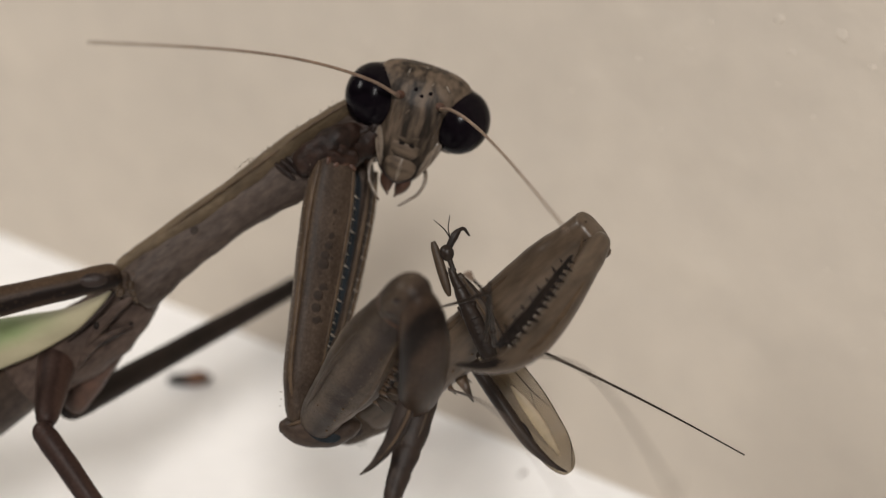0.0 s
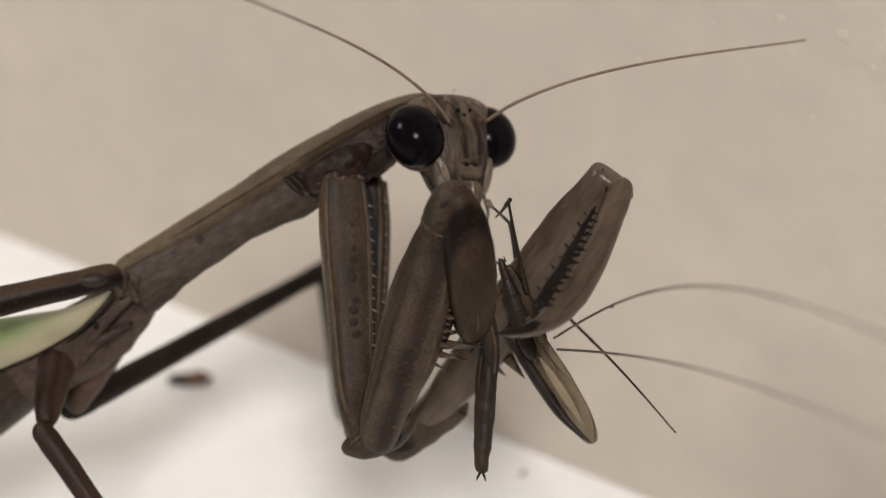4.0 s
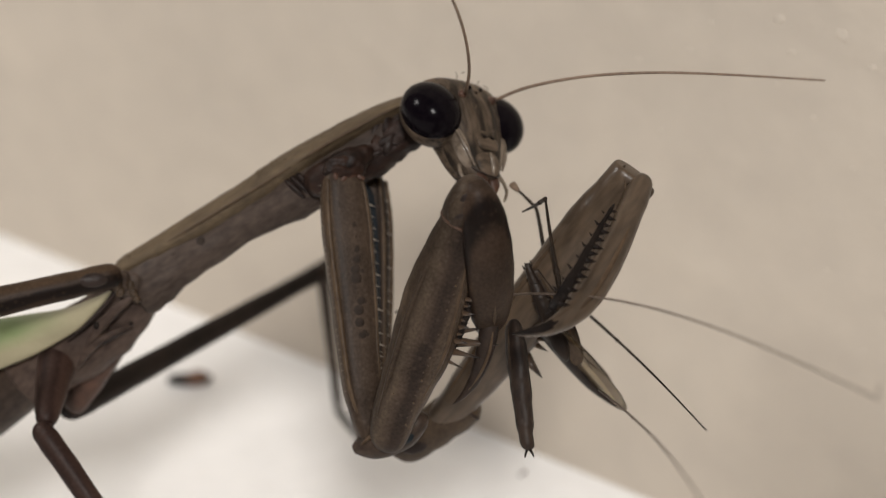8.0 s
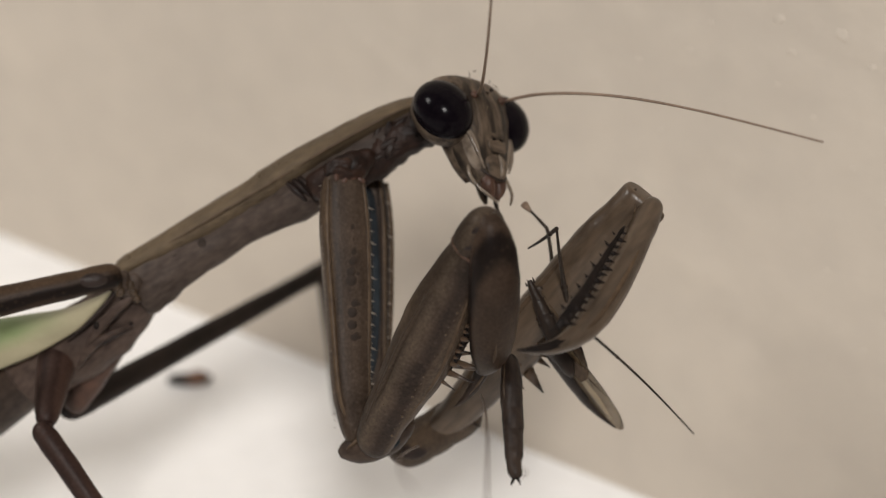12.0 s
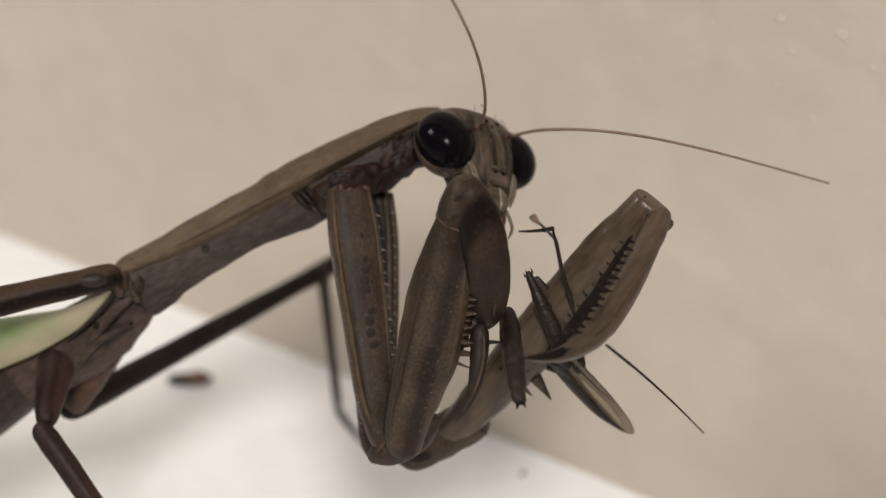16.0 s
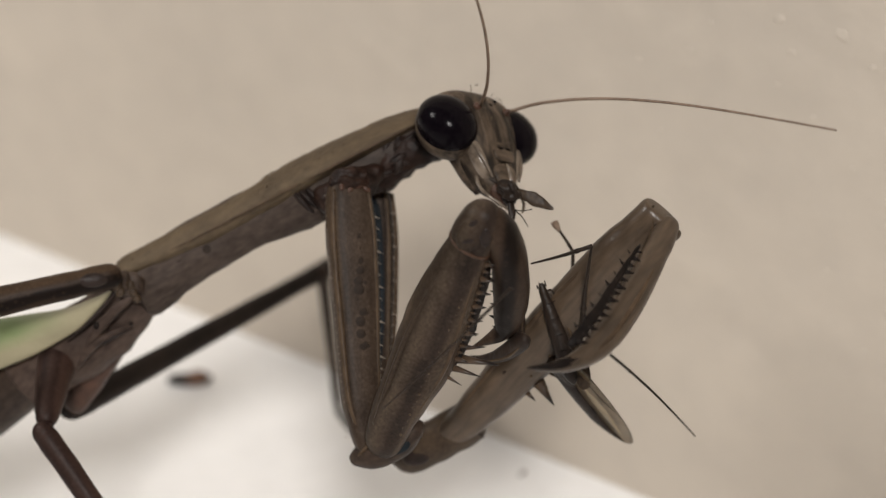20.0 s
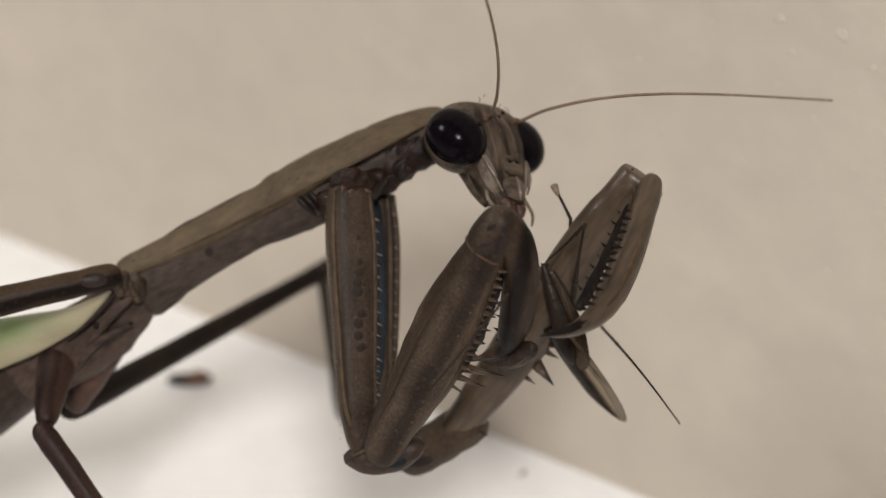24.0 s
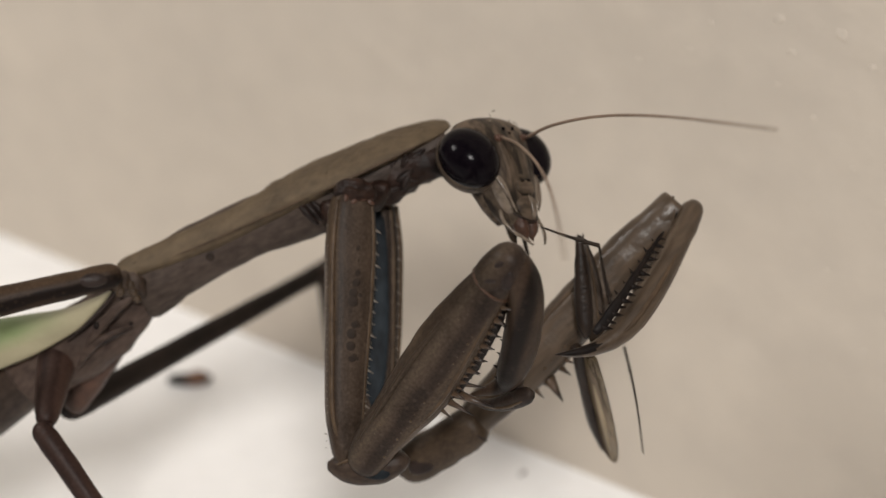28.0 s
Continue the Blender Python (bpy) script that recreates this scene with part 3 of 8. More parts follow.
for s in (-1, 1):
    part("maxilla", loft(fine([(0, 0, 0.12, 0.12), (0.3, 0, 0.24, 0.26), (1.1, 0, 0.2, 0.24), (1.5, 0, 0.06, 0.08)]), 12), FOLD, head, "dark lower mouthpart", pose(0.95 * s * MM, 0.35 * MM, -1.9 * MM, 0, 90 + 10 * s, 0))


def feeler_shape():
    pts = [(17.6 * i / 12, 0, 0.0) for i in range(13)]
    pts = [(x, 0, 0.95 * math.sin(math.pi * (x / 17.6) ** 0.75) * (1 - 0.12 * x / 17.6)) for x, _, _ in pts]
    return tube(pts, [0.09 - 0.045 * i / 12 for i in range(13)], 8, 3)


antenna_r = part("antenna", feeler_shape(), FEELER, mantis, "long thin brown antenna")
antenna_l = part("antenna", feeler_shape(), FEELER, mantis, "long thin brown antenna")


# ---- forelegs ----
def coxa(length, slim, shift, label, edge):
    """Upper foreleg, down along x; the toothed inner edge is at +z."""
    def h(v):
        return v * slim
    bm = loft(fine([(-0.85, shift + 0.1, 0.3, 0.25), (-0.65, shift + 0.08, h(0.58), 0.45), (-0.25, shift + 0.04, h(0.84), 0.66), (0.1, shift, h(1.0), 0.78), (0.8, shift + 0.02, h(1.2), 0.88), (3.0, shift + 0.03, h(1.34), 0.9), (7.0, shift + 0.03, h(1.18), 0.86), (10.5, shift, h(1.0), 0.78),
                    (length - 1.2, shift * 0.6, h(0.88), 0.68), (length - 0.2, 0, 0.74, 0.6), (length + 0.3, 0, 0.5, 0.4)]), 32, 0.03, 0.9, 3.2)
    ob = part("coxa", bm, ROOT, mantis, label)
    part("rim", tube([(0.35, -0.66, shift - h(0.94)), (3.0, -0.66, shift - h(1.12)), (7.0, -0.62, shift - h(0.99)), (10.5, -0.56, shift - h(0.82)), (length - 0.8, -0.45, -0.6)], (0.1, 0.16, 0.16, 0.14, 0.1), 8, 6), RIM, ob, "paler outer rim")
    part("rim", tube([(0.4, -0.64, shift + h(0.94)), (3.0, -0.64, shift + h(1.06)), (7.0, -0.6, shift + h(0.94)), (10.5, -0.54, shift + h(0.8)), (length - 0.8, -0.45, 0.6)], (0.1, 0.15, 0.15, 0.13, 0.08), 8, 6), RIM, ob, "paler inner rim")
    part("inner_edge", tube([(0.6, 0.2, shift + h(1.24)), (3.0, 0.2, shift + h(1.36)), (7.0, 0.2, shift + h(1.2)), (11.0, 0.2, shift + h(0.9))], (0.15, 0.22, 0.22, 0.12), 8, 6), edge, ob, "dark inner edge")
    skin = ball((0.7, 0.6, 1.2 * slim), (-0.12, -0.4, shift + 0.06), (0, 0, 0), 40, 26)
    for v in skin.verts:
        v.co += Vector((0.5, 1.0, 0.4)) * (0.26 * noise.noise(v.co * 2.3) + 0.12 * noise.noise(v.co * 5.0))
    part("shoulder_skin", skin, SHOULDER, ob, "dark wrinkled skin over the leg's root")
    part("root_mark", joined(*[ball((0.22, 0.06, 0.12), (0.25 + 0.14 * (k % 2), -0.84, shift - 0.5 + 0.42 * k), (0, 40 * k, 0), 12, 8) for k in range(4)]), RED, ob, "reddish marks below the joint")
    places, fine_places = [], []
    for i in range(17):
        x = 1.7 + 0.58 * i
        z = shift + h(float(np.interp(x, (1.0, 3.0, 7.0, 11.0), (1.24, 1.3, 1.16, 0.96))))
        places.append((x, -0.42, z, 12, 28, 0, 0.22 + 0.1 * (i % 3 == 0)))
        fine_places.append((x + 0.3, 0.1, z + 0.06, 0, 20, 0, 0.17))
    row_of("tooth", TOOTH_MESH, ob, places + fine_places)
    places = []
    for i in range(36):
        x = 0.6 + 0.34 * i
        z = shift - h(float(np.interp(x, (1.0, 3.0, 7.0, 11.0), (1.28, 1.32, 1.17, 0.98))))
        places.append((x, -0.35 + 0.1 * (i % 2), z, 0, 180, 0, 0.10 + 0.05 * (i % 3 == 0)))
    row_of("tooth", TOOTH_MESH, ob, places)
    return ob


coxa_near = coxa(12.9, 0.93, -0.22, "grey-brown upper foreleg with a row of dark spots", BLUE)
places = []
x = 2.2
for i in range(11):
    x += random.uniform(0.42, 0.62)
    places.append((x, -float(np.interp(x, (3.0, 7.0, 10.5), (0.895, 0.855, 0.775))), -0.1 + random.uniform(-0.1, 0.1) - 0.012 * x, 0, 90 + random.uniform(-25, 25), 0, random.uniform(0.95, 1.4)))
    if i % 3 == 1:
        places.append((x + 0.1, places[-1][1], 0.2 - 0.012 * x, 0, random.uniform(-25, 25), 0, 0.4))
row_of("spot", SPOT_MESH, coxa_near, places)
coxa_far = coxa(13.8, 1.0, 0.05, "grey-brown upper foreleg seen behind the other", RIM)
part("inner_face", loft(fine([(0.8, 0, 0.2, 0.1), (1.5, 0, 0.75, 0.16), (5.0, 0, 0.9, 0.18), (9.0, 0, 0.7, 0.16), (11.0, 0, 0.2, 0.08)]), 18), BLUE, coxa_far, "dark bluish inner face", pose(0, -0.82 * MM, 0, 0, 0, 0))


def trochanter(label, stations, mat, marks):
    """The short wedge between upper leg and thigh, with a dark patch and a crease where the thigh sets on."""
    ob = part("trochanter", loft(fine(stations, 6), 28, 0.06, 1.3, 2.3), mat, mantis, label)
    for name, at, radii, turn, m, text in marks:
        part(name, ball(radii, at, turn, 20, 12), m, ob, text)
    return ob


trochanter_near = trochanter("dark wedge-shaped foreleg joint", [(-0.9, 0.1, 0.25, 0.3), (-0.5, 0.05, 0.55, 0.55), (0.2, 0.0, 0.8, 0.75), (1.2, 0.0, 0.9, 0.85), (2.1, 0.1, 0.8, 0.8), (2.8, 0.2, 0.5, 0.6), (3.15, 0.25, 0.15, 0.2)], UNDER,
                             [("dark_patch", (1.5, -0.72, -0.1), (0.85, 0.18, 0.42), (0, 14, 4), BLUE, "smooth bluish dark patch"), ("rim", (0.3, -0.62, 0.45), (0.7, 0.14, 0.1), (0, -18, 0), RIM, "paler rim of the joint")])
trochanter_far = trochanter("brown rounded foreleg joint", [(-0.9, 0.05, 0.35, 0.35), (-0.5, 0, 0.85, 0.65), (0.3, 0.0, 1.1, 0.9), (1.5, 0.02, 1.14, 1.0), (2.8, 0.06, 1.12, 1.0), (3.6, 0.12, 1.1, 0.98), (4.1, 0.15, 1.0, 0.9), (4.4, 0.18, 0.7, 0.65), (4.5, 0.18, 0.3, 0.3)], LIMB,
                            [("crease", (3.95, -0.5, 0.1), (0.12, 0.42, 1.02), (0, -16, 0), FOLD, "dark crease where the thigh sets on"), ("dark_patch", (0.7, -0.82, -0.2), (0.8, 0.16, 0.5), (0, 8, 0), FOLD, "dark patch below the joint")])


def femur(label, spike=1.0):
    """The near thigh: a swollen lower half that narrows to a blunt knee; spines along the inner side, -z."""
    bm = loft(fine([(-0.72, -0.1, 0.25, 0.25), (-0.58, -0.1, 0.6, 0.5), (0.0, -0.06, 0.92, 0.72), (1.2, 0.0, 1.08, 0.86), (2.5, -0.02, 1.2, 0.97), (4.2, -0.1, 1.38, 1.05), (6.0, -0.1, 1.52, 1.1), (8.0, 0.02, 1.48, 1.08),
                    (10.0, 0.08, 1.3, 1.0), (11.4, 0.07, 1.12, 0.95), (12.0, 0.05, 1.03, 0.92), (12.3, 0.05, 1.0, 0.9), (12.8, 0.05, 1.02, 0.92), (13.4, 0.04, 0.98, 0.9), (13.95, 0.02, 0.84, 0.8),
                    (14.3, 0.0, 0.6, 0.6), (14.48, 0.0, 0.3, 0.3)], 6), 40, 0.05, 0.9, 2.25)
    ob = part("femur", bm, THIGH, mantis, label)
    part("ridge", tube([(1.2, -0.6, 0.72), (4.0, -0.82, 0.86), (7.0, -0.86, 0.95), (10.0, -0.78, 0.8), (12.0, -0.66, 0.56)], (0.05, 0.13, 0.15, 0.13, 0.06), 8, 8), THIGH, ob)
    part("ridge", tube([(1.4, -0.56, -0.72), (4.0, -0.66, -1.06), (6.2, -0.7, -1.2), (9.0, -0.7, -0.95), (11.6, -0.62, -0.66)], (0.05, 0.13, 0.16, 0.14, 0.06), 8, 8), RIM, ob, "paler inner rim")
    part("joint_band", ring(12.25, 0.05, 1.0, 0.9, 0.07), BAND, ob, "orange band below the knee")
    part("knee_lobe", ball((0.95, 0.16, 0.62), (13.2, -0.76, 0.18), (0, 12, 8), 22, 14), THIGH, ob, "rounded knee plate")
    part("knee_mark", ball((0.46, 0.08, 0.24), (13.35, -0.86, -0.42), (0, -20, 8), 16, 10), FOLD, ob, "dark patch on the knee")
    part("knee_mark", ball((0.3, 0.05, 0.12), (12.85, -0.93, 0.22), (0, 50, 0), 14, 8), FOLD, ob)
    part("knee_mark", ball((0.24, 0.06, 0.13), (13.75, -0.82, 0.3), (0, 30, 6), 14, 8), FOLD, ob)
    # dark strip that stands in for the shade between thigh and shin
    part("gap_shade", swept([(5.0, -1.3, 0.08, 0.2, 0.2), (6.2, -1.5, 0.3, 0.36, 0.2), (8.6, -1.38, 0.34, 0.38, 0.2), (10.8, -1.06, 0.3, 0.32, 0.2), (12.0, -0.86, 0.08, 0.15, 0.15)], 16, 0.1, 2.2),
         LIMB_DARK, ob, "dark strip filling the shaded gap among the spines")
    # pale bumps in two rows along the lower half
    row_of("bump", BUMP_MESH, ob, [(1.6 + 0.44 * i, -1.0 - 0.04 * math.sin(i * 0.25), -0.66 + 0.05 * math.sin(i * 2.1), 0, 0, 0, 0.55 + 0.5 * (i % 3 == 0)) for i in range(20)])
    row_of("bump", BUMP_MESH, ob, [(2.4 + 0.61 * i, -0.98, 0.34 + 0.05 * math.sin(i * 1.7), 0, 0, 0, 0.4 + 0.3 * (i % 2)) for i in range(14)])
    # two rows of spines along the inner edge, a few long ones where they begin
    places = []
    for i in range(15):
        x = 6.5 + 5.3 * i / 14
        z = float(np.interp(x, (6.0, 8.0, 10.0, 11.8), (-1.55, -1.4, -1.16, -0.92)))
        places.append((x, -0.4, z, 10, 180 - 20 - 6 * (i % 3), 0, (0.85, 0.5, 0.7, 0.42)[i % 4] * spike))
        places.append((x + 0.2, 0.4, z, -12, 180 - 22 + 8 * (i % 2), 0, (0.55 if i % 2 else 0.85) * spike))
    row_of("spine", SPINE_MESH, ob, places)
    row_of("long_spine", LONG_SPINE_MESH, ob, [(5.3, -0.3, -1.4, 6, 180 - 2, 0, 0.9), (5.7, -0.05, -1.45, 4, 180 - 16, 0, 1.5), (6.1, 0.2, -1.48, 0, 180 - 24, 0, 2.1), (6.5, 0.45, -1.45, -6, 180 - 34, 0, 1.3)])
    return ob


BUMP_MESH = mesh_of("bump", ball((0.07, 0.05, 0.06), u=8, v=6), RIM)
femur_near = femur("grey-brown spined foreleg thigh with dark stripes", 0.72)


def far_femur_shape(length, label):
    """The gripping thigh: a narrow neck, a broad flat blade and a knee cut off square."""
    bm = loft(fine([(-0.6, 0.8, 0.3, 0.3), (0.0, 0.7, 0.75, 0.6), (1.0, 0.58, 0.86, 0.8), (2.2, 0.5, 0.95, 0.88), (3.4, 0.45, 1.06, 0.92), (5.0, 0.42, 1.2, 0.98), (7.0, 0.4, 1.32, 1.0), (9.0, 0.4, 1.35, 1.0),
                    (11.0, 0.43, 1.32, 0.98), (13.0, 0.48, 1.28, 0.94), (14.5, 0.5, 1.2, 0.9), (15.6, 0.45, 1.1, 0.86), (length - 0.4, 0.4, 1.06, 0.82), (length + 0.2, 0.38, 1.02, 0.76), (length + 0.44, 0.38, 0.95, 0.68), (length + 0.52, 0.38, 0.8, 0.55), (length + 0.55, 0.36, 0.3, 0.2)], 5), 36, 0.06, 1.1, 2.4)
    ob = part("femur", bm, GRIP, mantis, label)
    part("ridge", tube([(2.6, -0.62, 1.18), (6.5, -0.7, 1.4), (11, -0.66, 1.42), (15.2, -0.58, 1.2)], (0.08, 0.17, 0.16, 0.08), 8, 6), RIM, ob, "paler upper rim")
    # black rods on the surface draw the shade of the knee's recesses
    part("notch_shade", tube([(length + 0.45, -0.45, 0.2), (length - 0.1, -0.72, -0.12), (length - 1.0, -0.84, -0.36)], (0.1, 0.15, 0.05), 8, 5), SPINE, ob, "black line for the shade in the knee's cut")
    part("knee_lobe", ball((0.8, 0.2, 0.5), (length - 0.5, -0.64, 0.55), (0, 12, 0), 18, 12), GRIP, ob)
    part("knee_slit_shade", tube([(length + 0.5, -0.5, 0.55), (length - 0.1, -0.78, 0.1), (length - 0.75, -0.84, -0.22)], (0.05, 0.11, 0.05), 8, 5), SPINE, ob, "black line for the shade between the knee lobes")
    part("knee_lobe", ball((0.6, 0.42, 0.34), (length - 0.05, -0.3, -0.6), (0, 28, 0), 20, 14), GRIP, ob, "rounded outer knee lobe")
    # the glint along the slit is put in as a paler rod
    part("slit_glint", tube([(length + 0.42, -0.6, 0.68), (length - 0.15, -0.86, 0.24), (length - 0.7, -0.9, -0.1)], (0.04, 0.06, 0.03), 8, 5), RIM, ob, "pale line painted as the slit's glint")
    part("knee_spur", tube([(length + 0.1, -0.3, 0.75), (length + 0.62, -0.3, 0.9)], (0.16, 0.05), 6), LIMB, ob)
    row_of("spot", SPOT_MESH, ob, [(6.0, -0.99, 0.75, 0, 20, 0, 0.6)])
    row_of("bump", BUMP_MESH, ob, [(6.8 + 0.5 * i, -0.98 + 0.012 * i, -0.30 + 0.05 * math.sin(i * 2.3), 0, 0, 0, 0.7 + 0.5 * (i % 3 == 0)) for i in range(12)])
    places = [(5.6, -0.3, -0.76, 6, 180 - 4, 0, 0.6), (6.5, -0.35, -0.84, 6, 180 + 10, 0, 1.35), (6.1, 0.4, -0.78, -10, 180 - 10, 0, 0.7), (7.3, -0.2, -0.88, 5, 180 - 12, 0, 0.7)]
    for i in range(9):
        places.append((7.8 + 0.82 * i, -0.6, -0.78 + 0.012 * i, 10, 180 - 30, 0, 0.5 + 0.25 * (i % 2)))
    row_of("spine", SPINE_MESH, ob, places)
    return ob


femur_far = far_femur_shape(16.9, "brown spined foreleg thigh that grips the fly")


def shin(label, gripping):
    """A shin that runs straight from the knee and hooks sharply into its claw, with barbs along the gripping edge."""
    if gripping:
        line = [(-0.55, 0.05, 0.3, 0.3), (-0.2, 0.2, 0.55, 0.56), (0.6, 0.42, 0.62, 0.66), (1.6, 0.66, 0.62, 0.7), (3.0, 0.95, 0.64, 0.74), (4.8, 1.22, 0.7, 0.76), (6.2, 1.38, 0.7, 0.72), (7.4, 1.42, 0.62, 0.64),
                (8.3, 1.3, 0.5, 0.52), (9.1, 1.02, 0.36, 0.4), (9.7, 0.7, 0.26, 0.3), (10.2, 0.35, 0.16, 0.2), (10.7, -0.05, 0.02, 0.03)]
    else:
        line = [(-0.55, 0.0, 0.3, 0.35), (-0.15, 0.2, 0.62, 0.66), (0.5, 0.56, 0.76, 0.92), (1.3, 0.92, 0.8, 1.08), (2.6, 1.26, 0.84, 1.18), (4.2, 1.46, 0.86, 1.18), (5.6, 1.52, 0.82, 1.08), (6.8, 1.46, 0.68, 0.9),
                (7.6, 1.36, 0.44, 0.6), (8.2, 0.95, 0.32, 0.4), (8.65, 0.5, 0.2, 0.22), (9.0, 0.1, 0.1, 0.12), (9.25, -0.2, 0.02, 0.03)]
    ob = part("tibia", swept(line, 24, 0.03, 1.2, 2.2), GRIP if gripping else SHIN, mantis, label)
    if gripping:
        part("edge", tube([(0.8, -0.2, 1.0), (3.0, -0.15, 1.5), (4.8, -0.15, 1.82), (6.6, -0.15, 1.98), (7.8, -0.1, 1.84)], (0.06, 0.12, 0.14, 0.13, 0.05), 8, 5), RED, ob, "reddish outer edge")
        part("claw", tube([(8.8, -0.1, 1.16), (9.6, -0.12, 0.75), (10.2, -0.12, 0.32), (10.9, -0.1, -0.25)], (0.34, 0.26, 0.16, 0.02), 8, 4), SPINE, ob, "dark curved end claw")
    else:
        part("edge", tube([(0.6, -0.2, 1.18), (2.6, -0.15, 1.92), (4.4, -0.15, 2.18), (6.0, -0.15, 2.22), (7.2, -0.1, 1.95)], (0.05, 0.1, 0.12, 0.1, 0.05), 8, 5), RIM, ob, "paler outer edge")
        part("edge", tube([(1.0, -0.78, 0.5), (2.8, -0.86, 0.9), (4.6, -0.86, 1.1), (6.6, -0.7, 1.15)], (0.04, 0.09, 0.1, 0.04), 8, 5), RIM, ob, "paler inner edge")
        part("shin_stripe", tube([(0.8, -0.5, 1.15), (2.4, -0.66, 1.72), (4.4, -0.7, 1.98), (6.4, -0.55, 1.92)], (0.06, 0.15, 0.16, 0.06), 8, 5), LIMB_DARK, ob, "dark stripe beside the shin's ridge")
        part("shin_stripe", tube([(1.2, 0.42, 1.42), (2.8, 0.5, 1.9), (4.4, 0.52, 2.08), (6.2, 0.42, 2.02)], (0.05, 0.12, 0.13, 0.05), 8, 5), LIMB_DARK, ob)
        part("shin_stripe", tube([(0.9, -0.72, 0.9), (2.6, -0.94, 1.5), (4.4, -0.96, 1.74), (6.4, -0.76, 1.7)], (0.04, 0.09, 0.1, 0.04), 8, 5), LIMB_DARK, ob, "dark stripe along the shin")
    places = []
    if gripping:
        # paler rod that paints a sheen along the shin
        part("sheen_ridge", tube([(2.0, -0.62, 0.85), (4.8, -0.7, 1.35), (7.0, -0.6, 1.55), (8.2, -0.45, 1.4)], (0.05, 0.14, 0.14, 0.05), 8, 5), RIM, ob)
        # flat black strip laid over the gap, in place of its shade
        bed = swept([(2.4, -0.22, 0.04, 0.05, -0.8), (3.4, -0.12, 0.12, 0.07, -0.86), (5.0, 0.06, 0.15, 0.08, -0.89), (6.6, 0.28, 0.22, 0.08, -0.87), (8.0, 0.42, 0.27, 0.07, -0.77), (8.9, 0.45, 0.16, 0.05, -0.6)], 14, 0.06, 2.0)
        part("groove_shade", bed, SPINE, ob, "black strip painted as shade between the gripping edges")
        for i in range(14):
            u = i / 13
            places.append((2.8 + 5.7 * u, -0.86 + 0.16 * u * u, -0.12 + 0.85 * u - 0.25 * u * u, -10, -40 + 6 * math.sin(i * 1.7), 0, 0.32 + 0.28 * min(1, 2 * u) + 0.1 * (i % 2)))
        places += [(3.2 + 0.7 * i, -0.88, -0.32 + 0.09 * i - 0.004 * i * i, -10, 200, 0, 0.2 + 0.1 * (i % 2)) for i in range(8)]
    else:
        for i in range(13):
            u = i / 12
            places.append((1.8 + 5.4 * u, -0.3 + 0.2 * (i % 2), 0.62 + 1.0 * u - 0.6 * u * u, 8, 180 + 30, 0, 0.34 + 0.22 * (i % 2)))
    row_of("barb", BARB_MESH, ob, places)
    return ob


tibia_near = shin("dark brown folded foreleg shin", False)
tibia_far = shin("brown foreleg shin clasping the fly", True)


def tarsus(length, mat, label, r=0.3):
    """A jointed foot: one long flattened segment, then four short ones, each swollen towards its end, and two claws."""
    marks = ((-0.03, 0.6), (0.02, 0.95), (0.12, 1.15), (0.3, 1.28), (0.42, 1.24), (0.455, 1.19), (0.5, 1.2), (0.6, 1.17), (0.63, 1.1), (0.67, 1.12), (0.75, 1.1), (0.78, 1.03), (0.82, 1.0), (0.88, 0.86), (0.93, 0.84),
             (0.985, 0.74), (1.01, 0.3))
    ob = part("tarsus", loft(fine([(u * length, 0, r * k * (1.45 - 0.6 * u), r * k * 0.9) for u, k in marks], 3), 20, 0.06, 1.8), mat, mantis, label)
    part("streak", tube([(0.05 * length, -0.72 * r, 0.7 * r), (0.25 * length, -0.9 * r, 0.75 * r), (0.42 * length, -0.85 * r, 0.6 * r)], (0.03, 0.09, 0.03), 8, 5), LIMB, ob, "brown streak")
    part("streak", tube([(0.12 * length, -0.8 * r, -0.6 * r), (0.3 * length, -0.9 * r, -0.8 * r), (0.58 * length, -0.75 * r, -0.6 * r)], (0.03, 0.08, 0.03), 8, 5), LIMB, ob)
    for s in (-1, 1):
        part("foot_claw", tube([(length, 0.05 * s, 0), (length + 0.25, 0.15 * s, 0.12 * s), (length + 0.4, 0.2 * s, 0.02 * s)], (0.08, 0.055, 0.015), 6), SPINE, ob)
    return ob


claw_near = part("tibia_claw", swept([(-0.3, 0.0, 0.22, 0.2), (0.1, 0.0, 0.44, 0.36), (0.9, 0.12, 0.45, 0.37), (1.9, 0.2, 0.38, 0.32), (2.9, 0.14, 0.27, 0.23), (3.7, -0.04, 0.16, 0.14), (4.4, -0.4, 0.02, 0.02)], 18, 0.05, 1.8), FOOT, mantis, "dark curved claw of the foreleg shin")
part("claw_ridge", tube([(0.2, -0.3, 0.2), (1.2, -0.3, 0.36), (2.4, -0.24, 0.3), (3.4, -0.12, 0.05)], (0.04, 0.08, 0.07, 0.03), 8, 5), RIM, claw_near, "pale streak on the claw")
tarsus_near = tarsus(6.0, FOOT, "dark brown jointed foreleg foot", 0.44)


# ---- the rest of the body, which stands still ----
def still(name, bm, mat, a, b, label="", roll=0):
    return part(name, bm, mat, mantis, label, limb(*a, *b, roll))


still("thorax", loft(fine([(-0.8, 0, 0.7, 0.7), (0.2, -0.1, 1.35, 1.2), (2.0, -0.2, 1.75, 1.4), (4.0, -0.1, 1.85, 1.5), (6.0, 0.1, 1.7, 1.5), (8.0, 0.2, 1.6, 1.5)], 6), 26, 0.16, 0.9), FLANK,
               (-15.64, 1.40, -1.96), (-21.03, 2.20, -6.69), "grey-brown folded middle body", 180)
